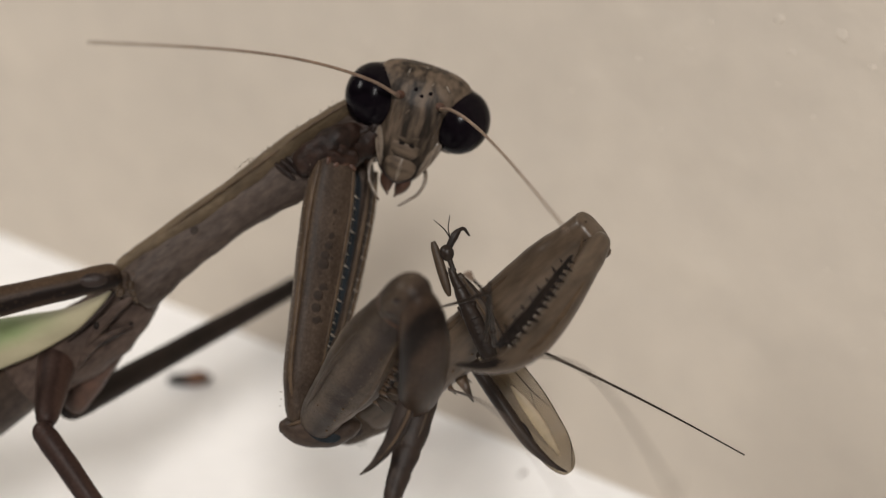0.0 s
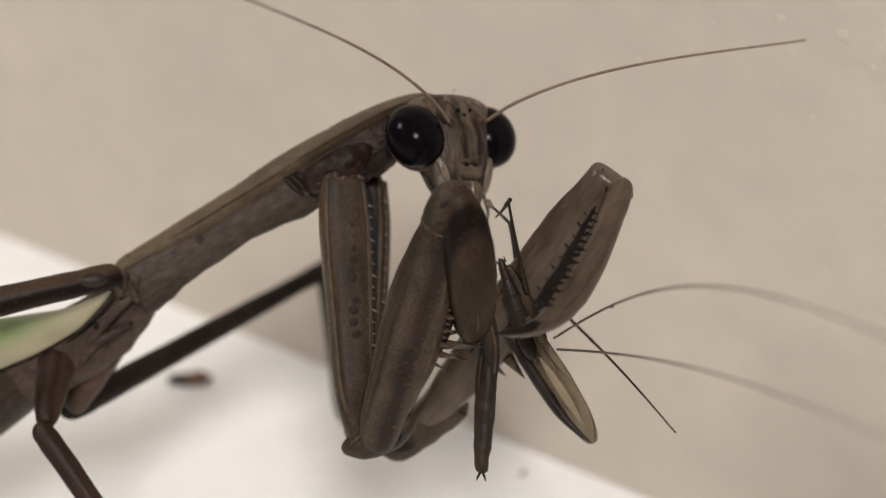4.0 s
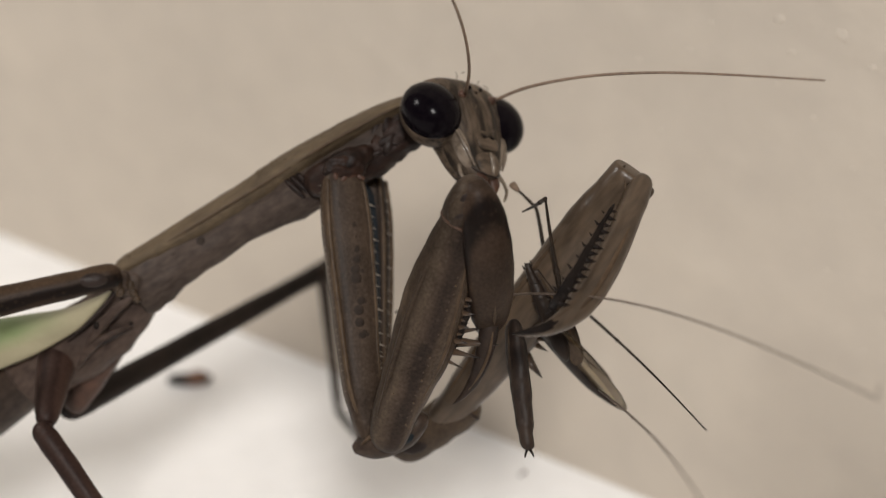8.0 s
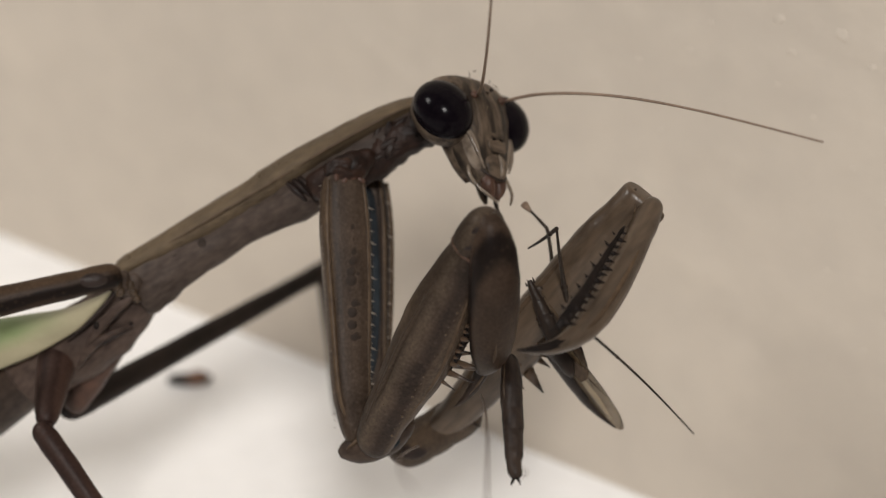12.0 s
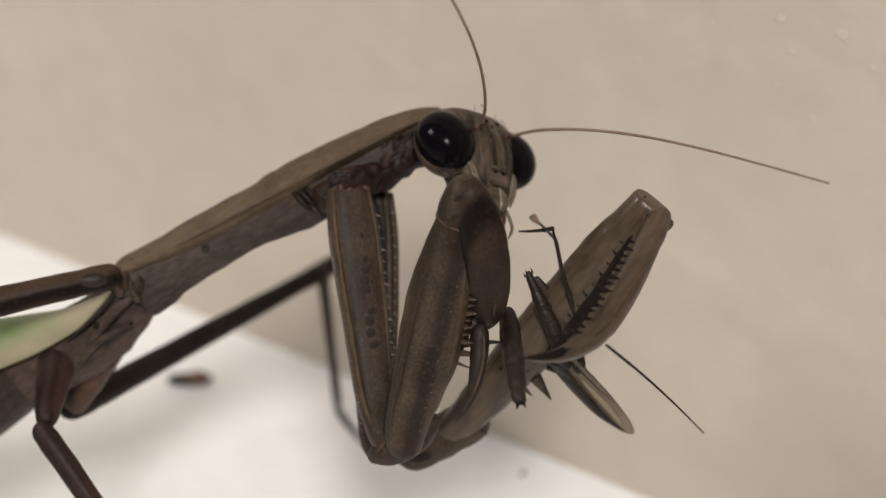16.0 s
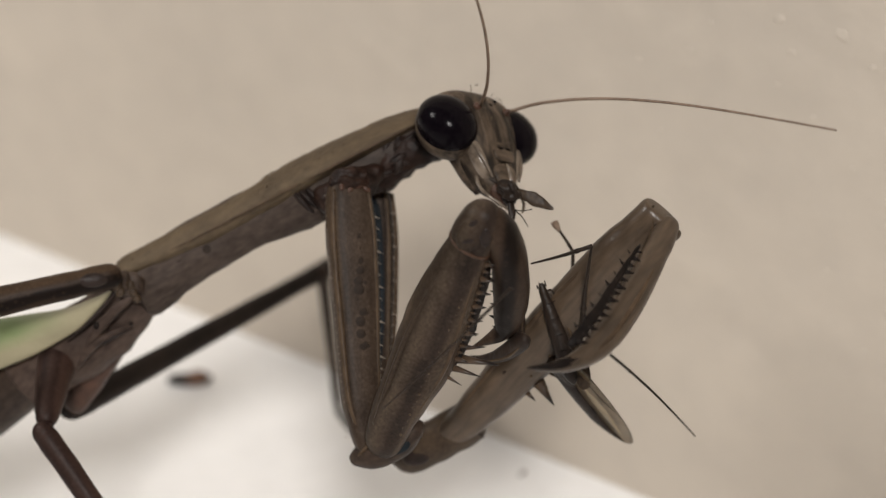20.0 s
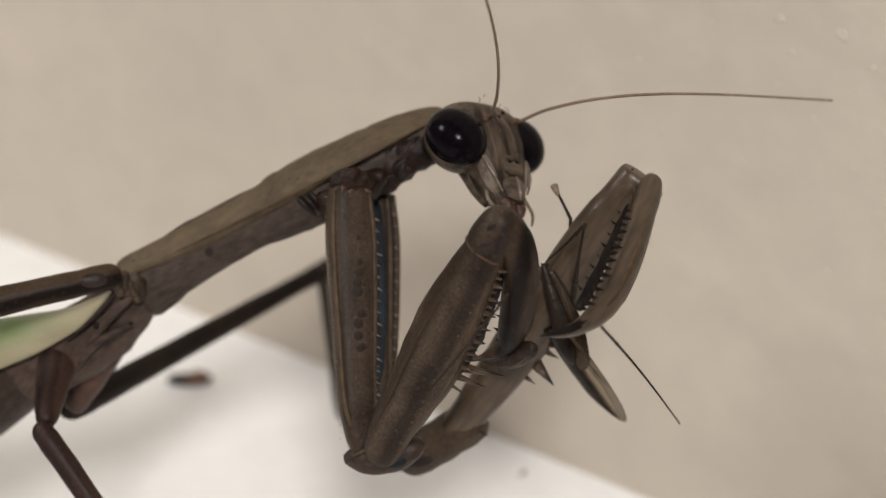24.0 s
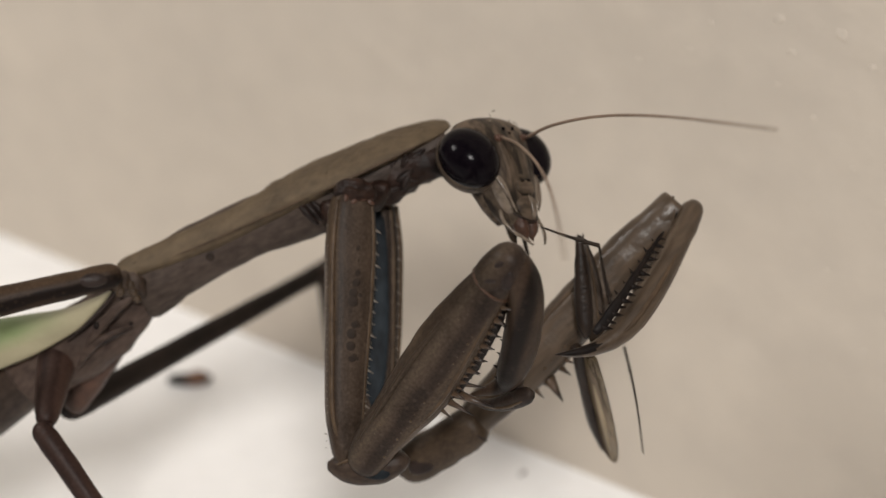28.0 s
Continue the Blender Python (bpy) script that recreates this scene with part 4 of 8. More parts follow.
# folds of the flank, with dark lines laid in as shade between them
part("flank_fold", tube([(-15.29, 0.10, -1.47), (-15.67, -0.35, -2.26), (-16.69, -0.40, -3.17), (-17.64, -0.20, -4.32), (-18.53, 0.20, -5.87)], (0.1, 0.24, 0.28, 0.26, 0.1), 10, 6), FLANK, mantis, "pale raised fold")
part("flank_fold", tube([(-15.77, 0.20, -3.83), (-16.75, -0.10, -4.22), (-17.75, -0.10, -4.90), (-18.61, 0.30, -6.02)], (0.06, 0.2, 0.22, 0.1), 10, 6), FLANK, mantis)
part("crease_shade", tube([(-15.43, -0.10, -2.04), (-16.37, -0.28, -3.18), (-17.37, -0.15, -4.27), (-18.24, 0.20, -5.73)], (0.03, 0.09, 0.09, 0.03), 8, 6), FOLD, mantis, "dark line laid in as shade between the folds")
part("crease_shade", tube([(-15.78, 0.25, -4.06), (-16.77, 0.00, -4.51), (-17.92, 0.05, -5.20)], (0.03, 0.08, 0.03), 8, 6), FOLD, mantis)
part("crease_shade", tube([(-16.42, -0.90, -1.68), (-16.78, -0.50, -2.54), (-17.85, -0.30, -3.63), (-19.11, 0.20, -4.69)], (0.05, 0.12, 0.12, 0.05), 8, 6), FOLD, mantis)
part("flank_plate", joined(ball((0.55, 0.3, 0.75), (-15.91, -0.55, -1.83), (0, 38, 0), 18, 12), ball((0.35, 0.22, 0.45), (-17.29, -0.25, -3.81), (0, 30, 0), 16, 10)), NECK, mantis, "rounded pale plate by the leg joint")
part("breath_hole", joined(ball((0.16, 0.1, 0.2), (-17.49, -0.50, -3.88), (0, 30, 0), 12, 8), ball((0.13, 0.1, 0.1), (-15.85, 0.00, -3.79), (0, 20, 0), 12, 8)), SPINE, mantis, "small dark pit")
still("abdomen", loft(fine([(-1, 0, 1.1, 1.2), (1, 0, 1.6, 1.6), (6, 0, 2.2, 2.4), (14, 0, 2.6, 2.9), (24, 0, 2.3, 2.6), (32, 0, 1.2, 1.4), (35, 0, 0.2, 0.3)]), 24, 0.12, 0.6), UNDER,
                (-20.49, 2.40, -5.88), (-37.86, 8.00, -15.38), "grey-brown abdomen", 180)
still("wing_cover", loft(fine([(-0.2, 0.0, 0.06, 0.05), (0.8, -0.3, 0.30, 0.12), (2.2, -0.6, 0.62, 0.16), (4.5, -0.6, 1.02, 0.2), (8.0, -0.3, 1.5, 0.24), (14, 0.3, 2.4, 0.3), (26, 0.8, 3.0, 0.3), (36, 0.8, 2.2, 0.22),
                               (40, 0.8, 0.4, 0.05)]), 20, 0.04, 0.5), TEGMEN, (-16.91, -0.40, -2.20), (-24.40, 0.60, -4.94), "cream and green folded wing cover", 180)
# near middle leg, drawn up and back
mid_coxa = still("mid_coxa", loft(fine([(-0.6, 0, 0.3, 0.4), (0, -0.1, 0.62, 0.6), (0.8, -0.1, 0.68, 0.65), (1.5, 0, 0.5, 0.5), (1.9, 0, 0.25, 0.3)], 6), 20, 0.2, 2.0), UNDER, (-15.60, 0.20, -2.13), (-16.95, -1.20, -1.44), "knobby leg joint")
part("knob", joined(*[ball((0.3, 0.25, 0.22), (0.2 + 0.35 * k, -0.6, 0.3 - 0.25 * (k % 3)), (0, 30 * k, 0), 12, 8) for k in range(5)]), LIMB, mid_coxa)
mid_femur = still("mid_femur", loft(fine([(-0.4, 0, 0.35, 0.35), (0.0, 0, 0.62, 0.55), (0.8, 0, 0.66, 0.6), (3, 0, 0.68, 0.6), (9, 0, 0.75, 0.62), (16, 0, 0.5, 0.45), (18, 0, 0.55, 0.5), (18.5, 0, 0.3, 0.3)]), 16, 0.05, 1.0),
                  MID_LEG, (-16.45, -1.60, -1.32), (-23.22, -3.50, -2.94), "brown middle leg thigh with a dark lower side")
part("joint_mark", ball((0.75, 0.2, 0.36), (1.0, -0.48, 0.02), (0, 6, 0), 18, 12), FOLD, mid_femur, "dark oval joint")
still("mid_tibia", loft(fine([(-0.3, 0, 0.3, 0.3), (0.3, 0, 0.45, 0.42), (6, 0, 0.33, 0.33), (15, 0, 0.30, 0.3), (17.5, 0, 0.2, 0.2)]), 12), LIMB, (-32.11, -6.30, -5.13), (-38.77, 4.00, -19.52), "brown middle leg shin")
# near hind leg, that comes down in front
still("hind_coxa", loft(fine([(-0.8, 0, 0.5, 0.5), (0.4, 0, 0.98, 0.85), (2.4, 0, 0.85, 0.75), (4.2, 0, 0.6, 0.58), (4.8, 0, 0.35, 0.35)]), 16, 0.05, 1.2), HIND, (-19.87, 1.50, -5.29), (-19.74, -2.20, -9.06), "brown upper hind leg")
still("hind_knee", ball((0.66, 0.5, 0.56), (0, 0, 0), (0, 0, 0), 18, 12), HIND, (-19.74, -2.20, -9.14), (-19.10, -2.30, -10.58), "smooth brown leg joint")
still("hind_femur", loft(fine([(-0.4, 0, 0.3, 0.3), (0.1, 0, 0.55, 0.5), (1.0, 0, 0.6, 0.55), (4, 0, 0.56, 0.5), (12, 0, 0.45, 0.42), (18.5, 0, 0.36, 0.36), (19.5, 0, 0.15, 0.15)]), 16, 0.04, 1.0), HIND,
                   (-19.74, -2.20, -9.09), (-17.36, -2.60, -12.32), "brown hind leg")
# far middle leg: a long thigh, a knee and a thin shin down to the ledge
still("far_coxa", loft(fine([(-0.5, 0, 0.6, 0.5), (0.6, 0, 0.98, 0.8), (2.6, 0, 0.85, 0.7), (4.2, 0, 0.6, 0.6), (4.7, 0, 0.3, 0.3)]), 18, 0.08, 1.3), RED, (-17.40, 2.60, -4.71), (-19.87, 3.80, -8.82), "reddish brown upper leg")
still("far_femur", loft(fine([(-0.6, 0, 0.4, 0.4), (0.3, 0, 0.72, 0.6), (4, 0, 0.7, 0.56), (12, 0, 0.64, 0.5), (20, 0, 0.58, 0.46), (24.2, 0, 0.62, 0.5), (25.4, 0, 0.42, 0.34)]), 16, 0.03, 1.0), LIMB_DARK,
                  (-19.73, 4.00, -8.45), (-8.04, 22.00, -1.56), "dark brown far middle leg thigh")
still("far_tibia", loft(fine([(-0.5, 0, 0.3, 0.3), (0.1, 0, 0.5, 0.44), (1.4, 0, 0.38, 0.34), (5, 0, 0.32, 0.3), (9.4, 0, 0.28, 0.28), (10.2, 0, 0.14, 0.14)]), 14), UNDER,
      (-7.75, 22.00, -1.49), (-6.95, 26.50, -11.10), "dark brown far middle leg shin")
still("far_tarsus", loft(fine([(-0.2, 0, 0.2, 0.2), (0.6, 0, 0.26, 0.24), (2.0, 0, 0.22, 0.2), (3.6, 0, 0.12, 0.12)]), 12), LIMB_DARK, (-6.99, 26.50, -10.84), (-5.54, 28.60, -13.12), "dark thin foot on the ledge")

# ---- the fly in the claws ----
fly = new("fly")
fly.matrix_world = STAGE
tagged(fly, "dark long-legged fly held in the mantis claws", "fly")
# the narrow body, from its torn end downwards, with the wings folded along it
body = part("body", loft(fine([(-0.1, 0, 0.1, 0.1), (0.1, 0, 0.16, 0.15), (1.2, 0, 0.3, 0.24), (2.6, 0, 0.42, 0.3), (4.0, 0, 0.44, 0.3), (4.8, 0, 0.26, 0.22), (5.1, 0, 0.05, 0.06)]), 16, 0.05, 2.0), PREY, fly,
            "dark brown narrow body")
for x in (0.9, 1.7, 2.5, 3.3):
    part("ring", tube([(x, -0.30, -0.1), (x + 0.03, -0.26, 0.22), (x, 0.0, 0.40)], (0.02, 0.03, 0.02), 6), LIMB_DARK, body)
part("torn_edge", joined(*[tube([(0.1, -0.1, -0.2 + 0.13 * k), (-0.1 - 0.1 * (k % 2), -0.12, -0.22 + 0.14 * k)], (0.06, 0.015), 6) for k in range(4)]), PREY, body, "ragged bitten end")
part("folded_wing", loft(fine([(0.3, 0.22, 0.16, 0.03), (1.5, 0.45, 0.36, 0.04), (3.0, 0.55, 0.42, 0.04), (4.4, 0.56, 0.42, 0.03), (5.2, 0.5, 0.34, 0.02), (5.5, 0.46, 0.15, 0.02)]), 14), LIMB, body, "brown folded wing",
     pose(0, 0.05 * MM, 0, 0, 0, 0))
part("wing_streak", tube([(0.6, -0.03, 0.35), (2.6, -0.03, 0.6), (4.6, -0.03, 0.7)], (0.04, 0.07, 0.05), 6, 5), RIM, body, "tan streak of the folded wing")
part("hind_margin", tube([(0.4, 0.0, 0.4), (2.2, 0.0, 0.84), (3.8, 0.0, 0.97), (5.0, 0.0, 0.84)], (0.04, 0.06, 0.06, 0.04), 6, 5), PREY_LEG, body)


def wing(width, label):
    w = width
    ob = part("wing", loft(fine([(-0.6, 0, 0.85 * w, 0.04), (0.6, 0, 0.92 * w, 0.04), (2.2, 0, 0.95 * w, 0.04), (3.8, -0.03, 0.86 * w, 0.03), (5.0, -0.06, 0.74 * w, 0.03), (5.8, -0.1, 0.54 * w, 0.02),
                                 (6.25, -0.13, 0.28 * w, 0.015), (6.35, -0.15, 0.04, 0.01)]), 20, 0.03, 1.2), WING_SKIN, fly, label)
    part("leading_edge", tube([(-0.6, -0.02, -0.62 * w), (1.0, -0.03, -0.68 * w), (2.6, -0.03, -0.72 * w), (4.2, -0.03, -0.72 * w), (5.5, -0.02, -0.5 * w), (6.25, -0.01, -0.2 * w)], (0.3, 0.34, 0.34, 0.28, 0.14, 0.03), 8, 5), PREY, ob, "dark front edge of the wing")
    part("trailing_edge", tube([(-0.4, -0.02, 0.84 * w), (2.2, -0.02, 0.94 * w), (3.9, -0.02, 0.83 * w), (5.2, -0.02, 0.62 * w), (6.3, -0.02, 0.0)], (0.02, 0.022, 0.022, 0.022, 0.02), 6, 5), PREY_LEG, ob, "thin dark hind edge of the wing")
    part("vein", tube([(-0.3, -0.04, 0.42 * w), (2.0, -0.05, 0.56 * w), (3.3, -0.04, 0.8 * w)], (0.022, 0.02, 0.012), 6, 5), PREY_LEG, ob)
    part("vein", tube([(2.0, -0.05, 0.56 * w), (2.9, -0.05, 0.3 * w)], (0.016, 0.01), 6, 3), PREY_LEG, ob)
    part("pale_cell", loft(fine([(1.4, 0.0, 0.05, 0.02), (2.4, 0.02, 0.2 * w, 0.03), (4.0, -0.02, 0.22 * w, 0.03), (5.4, -0.1, 0.05, 0.02)]), 12), CREAM, ob, "pale shiny field of the wing", pose(0, -0.03 * MM, 0.05 * MM, 0, 0, 0))
    part("wing_mark", ball((0.6, 0.06, 0.17), (3.6, -0.06, -0.56 * w), (0, 6, 0), 14, 8), SPINE, ob, "black mark at the wing's edge")
    return ob


wing_ob = wing(1.2, "amber see-through wing with a dark edge")
wing_behind = wing(0.55, "folded dark-edged second wing")


def thin_leg(length, r, sag, label, hook=0.0, mat=PREY_LEG):
    pts = [(length * i / 8, 0, sag * math.sin(math.pi * i / 8)) for i in range(9)]
    if hook:
        pts += [(length + 0.3, 0, -0.05), (length + 0.35, 0, hook)]
    ob = part("leg", tube(pts, [r * (1.25 - 0.75 * i / (len(pts) - 1)) for i in range(len(pts))], 8, 3), mat, fly, label)
    part("joint", ball((0.22, r * 1.4, r * 1.4), (length * 0.24, 0, sag * 0.66), (0, 0, 0), 10, 8), mat, ob)
    return ob


hind_leg = thin_leg(11.5, 0.066, 0.12, "thin dark straight leg")
trailing_leg_a = thin_leg(30.0, 0.052, 2.2, "long thin trailing leg", 0.5, PALE_LEG)
trailing_leg_b = thin_leg(30.0, 0.052, 0.7, "long thin trailing leg", 0.0, PALE_LEG)
crossing_leg = thin_leg(8.0, 0.06, 0.05, "thin dark leg stretched across the thigh")
front_femur = thin_leg(5.0, 0.115, 0.05, "thin bent front leg")
front_tibia = thin_leg(3.2, 0.09, 0.04, "thin end of the bent front leg")
mid_leg = part("leg", tube([(0, 0, 0), (1.4, 0, -0.28), (2.9, 0, -0.5), (3.3, 0, -0.42), (4.4, 0, 0.05)], (0.11, 0.1, 0.09, 0.085, 0.06), 8, 4), PREY_LEG, fly, "thin bent leg with a pale brush foot")
part("brush_foot", loft(fine([(0, 0, 0.06, 0.05), (0.3, 0, 0.16, 0.08), (0.6, 0, 0.2, 0.08), (0.68, 0, 0.08, 0.04)]), 10), FEELER, mid_leg, "pale brush foot", pose(4.2 * MM, 0, 0, 0, -20, 0))
prey_head = part("head", joined(tube([(-0.2, 0, 0.05), (0.6, 0, 0.1), (1.5, 0, 0.08), (2.6, 0, 0.0)], (0.14, 0.13, 0.12, 0.1), 10), ball((0.4, 0.34, 0.34), (-0.1, 0, 0.05), (0, 0, 0), 16, 12),
                               tube([(-0.3, 0, 0.2), (-0.75, 0, 0.62), (-0.95, 0, 0.9)], (0.16, 0.2, 0.12), 10), tube([(-0.95, 0, 0.9), (-0.95, 0.1, 1.15), (-0.55, 0.1, 1.3)], (0.1, 0.09, 0.04), 8)),
                 PREY, fly, "small black head with a beak")
part("neck_plate", loft(fine([(-0.9, 0, 0.1, 0.08), (-0.5, 0, 0.2, 0.12), (0.6, 0, 0.24, 0.14), (1.4, 0, 0.2, 0.12), (1.8, 0, 0.08, 0.06)]), 14), LIMB, prey_head, "brown upright neck plate", pose(0.1 * MM, 0.1 * MM, -0.42 * MM, 0, 0, 0))
for s in (-1, 1):
    part("feeler", tube([(-0.7, 0.1 * s, 0.4), (-1.2, 0.15 * s, 0.35 + 0.1 * s), (-1.75, 0.3 * s, 0.3 + 0.4 * s)], (0.035, 0.03, 0.018), 6), PREY_LEG, prey_head)

wing_scrap = part("wing_scrap", loft(fine([(0, 0, 0.1, 0.06), (0.3, 0, 0.24, 0.07), (0.9, 0.03, 0.32, 0.06), (1.4, 0.02, 0.24, 0.05), (1.9, 0, 0.12, 0.03), (2.02, 0, 0.03, 0.02)]), 16, 0.08, 2.4), LIMB, fly, "torn brown wing scrap")
lump = ball((0.62, 0.42, 0.4), (-0.35, 0, -0.12), (0, 0, 0), 28, 18)
for v in lump.verts:
    v.co += v.co.normalized() * 0.3 * noise.noise(v.co * 3.4)
part("lump", lump, PREY, wing_scrap, "wet black chewed lump")

# ---- crumbs on the ledge ----
def crumb(at, size, turn, label):
    ob = new("crumb")
    ob.matrix_world = pose(*at, 0, 0, turn)
    tagged(ob, label, "crumb", "crumbs on the ledge")
    lump = ball((size, size * 0.32, size * 0.26), (0, 0, size * 0.25), (0, 0, 0), 20, 12)
    for v in lump.verts:
        v.co += Vector((0.1, 0.05, 0.08)) * noise.noise(v.co * 1.7) * size
        v.co.z = max(v.co.z, 0)
    part("lump", lump, LIMB_DARK, ob)
    part("flake", ball((size * 0.55, size * 0.3, size * 0.34), (size * 0.32, -size * 0.08, size * 0.34), (0, 12, 20), 14, 10), CRUMB, ob, "reddish brown flake")
    return ob


crumb((-0.0182, 0.0984, 0), 1.65, 3, "brown dry crumb on the white ledge")
crumb((0.0053, 0.0878, 0), 0.32, 40, "tiny grey speck on the white ledge")
crumb((-0.0019, 0.0925, 0), 0.7, 10, "small brown crumb on the white ledge")


# ---- what moves ----
def motions():
    walk(prothorax, [
        along(0, -16.53, 1, -1.19, -1.43, 0, 8.96, -34), along(0.5, -16.53, 1, -1.19, -1.43, 0, 8.97, -33),
        along(1, -16.53, 1, -1.19, -1.16, 0, 8.55, -32), along(1.5, -16.53, 1, -1.19, -0.99, 0, 8.29, -30),
        along(2, -16.53, 1, -1.19, -1, 0, 8.3, -28), along(2.5, -16.53, 1, -1.19, -1, 0, 8.31, -26),
        along(3, -16.53, 1, -1.19, -1.01, 0, 8.31, -24), along(3.5, -16.53, 1, -1.19, -0.91, 0, 8.15, -23.61),
        along(6, -16.53, 1, -1.19, -0.79, 0, 7.96, -21.67), along(7, -16.53, 1, -1.19, -0.82, 0, 8, -20.89),
        along(8, -16.53, 1, -1.19, -0.84, 0, 8.04, -20.11), along(9, -16.53, 1, -1.19, -0.84, 0, 8.04, -19.33),
        along(10, -16.53, 1, -1.19, -0.84, 0, 8.04, -18.56), along(11, -16.53, 1, -1.19, -0.8, 0, 7.97, -17.78),
        along(12, -16.53, 1, -1.19, -0.76, 0, 7.9, -17), along(15, -16.51, 1, -1.18, -0.4, 0, 7.3, -10),
        along(16, -16.5, 1, -1.17, -0.36, 0, 7.26, -9.33), along(17, -16.49, 1, -1.17, -0.33, 0, 7.21, -8.67),
        along(18, -16.48, 1, -1.16, -0.32, 0, 7.22, -8), along(19, -16.48, 1, -1.16, -0.32, 0, 7.23, -7.33),
        along(20, -16.47, 1, -1.15, -0.31, 0, 7.24, -6.67), along(21, -16.46, 1, -1.15, -0.31, 0, 7.26, -6),
        along(23.5, -16.44, 1, -1.13, -0.38, 0, 7.44, -0.29), along(24, -16.44, 1, -1.15, -0.23, 0, 7.14, 0.86),
        along(24.5, -16.44, 1, -1.17, 0.13, 0, 6.37, 2), along(25, -16.44, 1, -1.19, 0.15, 0, 6.31, 2),
        along(25.5, -16.44, 1, -1.19, 0.14, 0, 6.33, 2), along(26, -16.44, 1, -1.19, 0.13, 0, 6.35, 2),
        along(27, -16.44, 1, -1.19, 0.11, 0, 6.39, 2), along(27.5, -16.44, 1, -1.19, 0.1, 0, 6.41, 2),
        along(28, -16.44, 1, -1.19, 0.09, 0, 6.44, 2)
    ])
    walk(head, [
        turned(0, -1.27, -1, 7.06, 17.95, 17.2, 3.05), turned(0.5, -1.27, -1, 7.06, 17.93, 17.2, 3.05), turned(0.8, -1.12, -1, 7.04, 15.28, 16.55, 3.66),
        turned(1, 0.51, -1, 6.69, -7.77, 10.73, 42.14), turned(1.5, 0.67, -1, 5.4, -10.77, 12.28, 48.07), turned(2, 0.07, -1, 4.89, -2.76, 4.18, 29.05),
        turned(2.5, 0.22, -1, 5.36, -5.04, -0.07, 33.3), turned(3, 0.6, -1, 4.99, -16.15, 9.5, 47.24), turned(3.5, 0.37, -1, 5.32, -2.91, -3.18, 34.82),
        turned(5.5, 0.82, -1, 6.08, -19.07, 7, 43.5), turned(6, 0.95, -1, 6.38, -19.87, 4.86, 42.04), turned(7, 0.98, -1, 6.39, -20.21, 4.34, 43.22),
        turned(8, 0.98, -1, 6.48, -20.43, 5.74, 43.93), turned(9, 0.99, -1, 6.53, -19.35, 6.41, 43.3), turned(10, 1.05, -1, 6.66, -20.22, 6.73, 42.42),
        turned(11, 1.12, -1, 6.44, -19.63, 6.96, 42.74), turned(11.5, 1.4, -1, 6.35, -15.1, 4.47, 49.39), turned(12, 1.42, -1, 6.54, -15.39, 5.54, 48.94),
        turned(12.5, 1.33, -1, 6.43, -17.29, 6.53, 48.61), turned(14.5, 1.57, -1, 4.57, -14.7, 10.96, 44.38), turned(15, 1.63, -1, 4.46, -14.67, 11.34, 44.27),
        turned(16, 1.65, -1, 4.86, -16.31, 10.16, 44.15), turned(16.5, 1.54, -1, 5.67, -19.96, 6.63, 43.57), turned(17, 1.6, -1, 5.62, -20.85, 6.54, 45.1),
        turned(18, 1.63, -1, 5.61, -21.71, 5.9, 44.79), turned(19, 1.69, -1, 5.82, -21.68, 5.93, 44.74), turned(20, 1.72, -1, 5.86, -22.04, 5.58, 45.43),
        turned(21, 1.8, -1, 5.89, -23.11, 5.61, 45.05), turned(23.5, 1.97, -1, 5.97, -23.19, 5.86, 45.66), turned(24, 2.13, -1, 5.31, -19.84, 2.9, 47.15),
        turned(24.5, 2.85, -1, 4.25, -29.74, -5.62, 56.57), turned(25, 2.74, -1, 5.35, -26.67, -3.09, 54.6), turned(25.5, 2.85, -1, 5.06, -26.59, -3.37, 56.59),
        turned(26, 2.67, -1, 5.31, -27.95, -8.74, 56.55), turned(27, 2.67, -1, 5.24, -23.32, -7.39, 57.95), turned(27.5, 2.6, -1, 4.91, -16.49, -8.29, 56.51),
        turned(28, 2.61, -1, 4.52, -16.61, -2.97, 52.31),
    ])
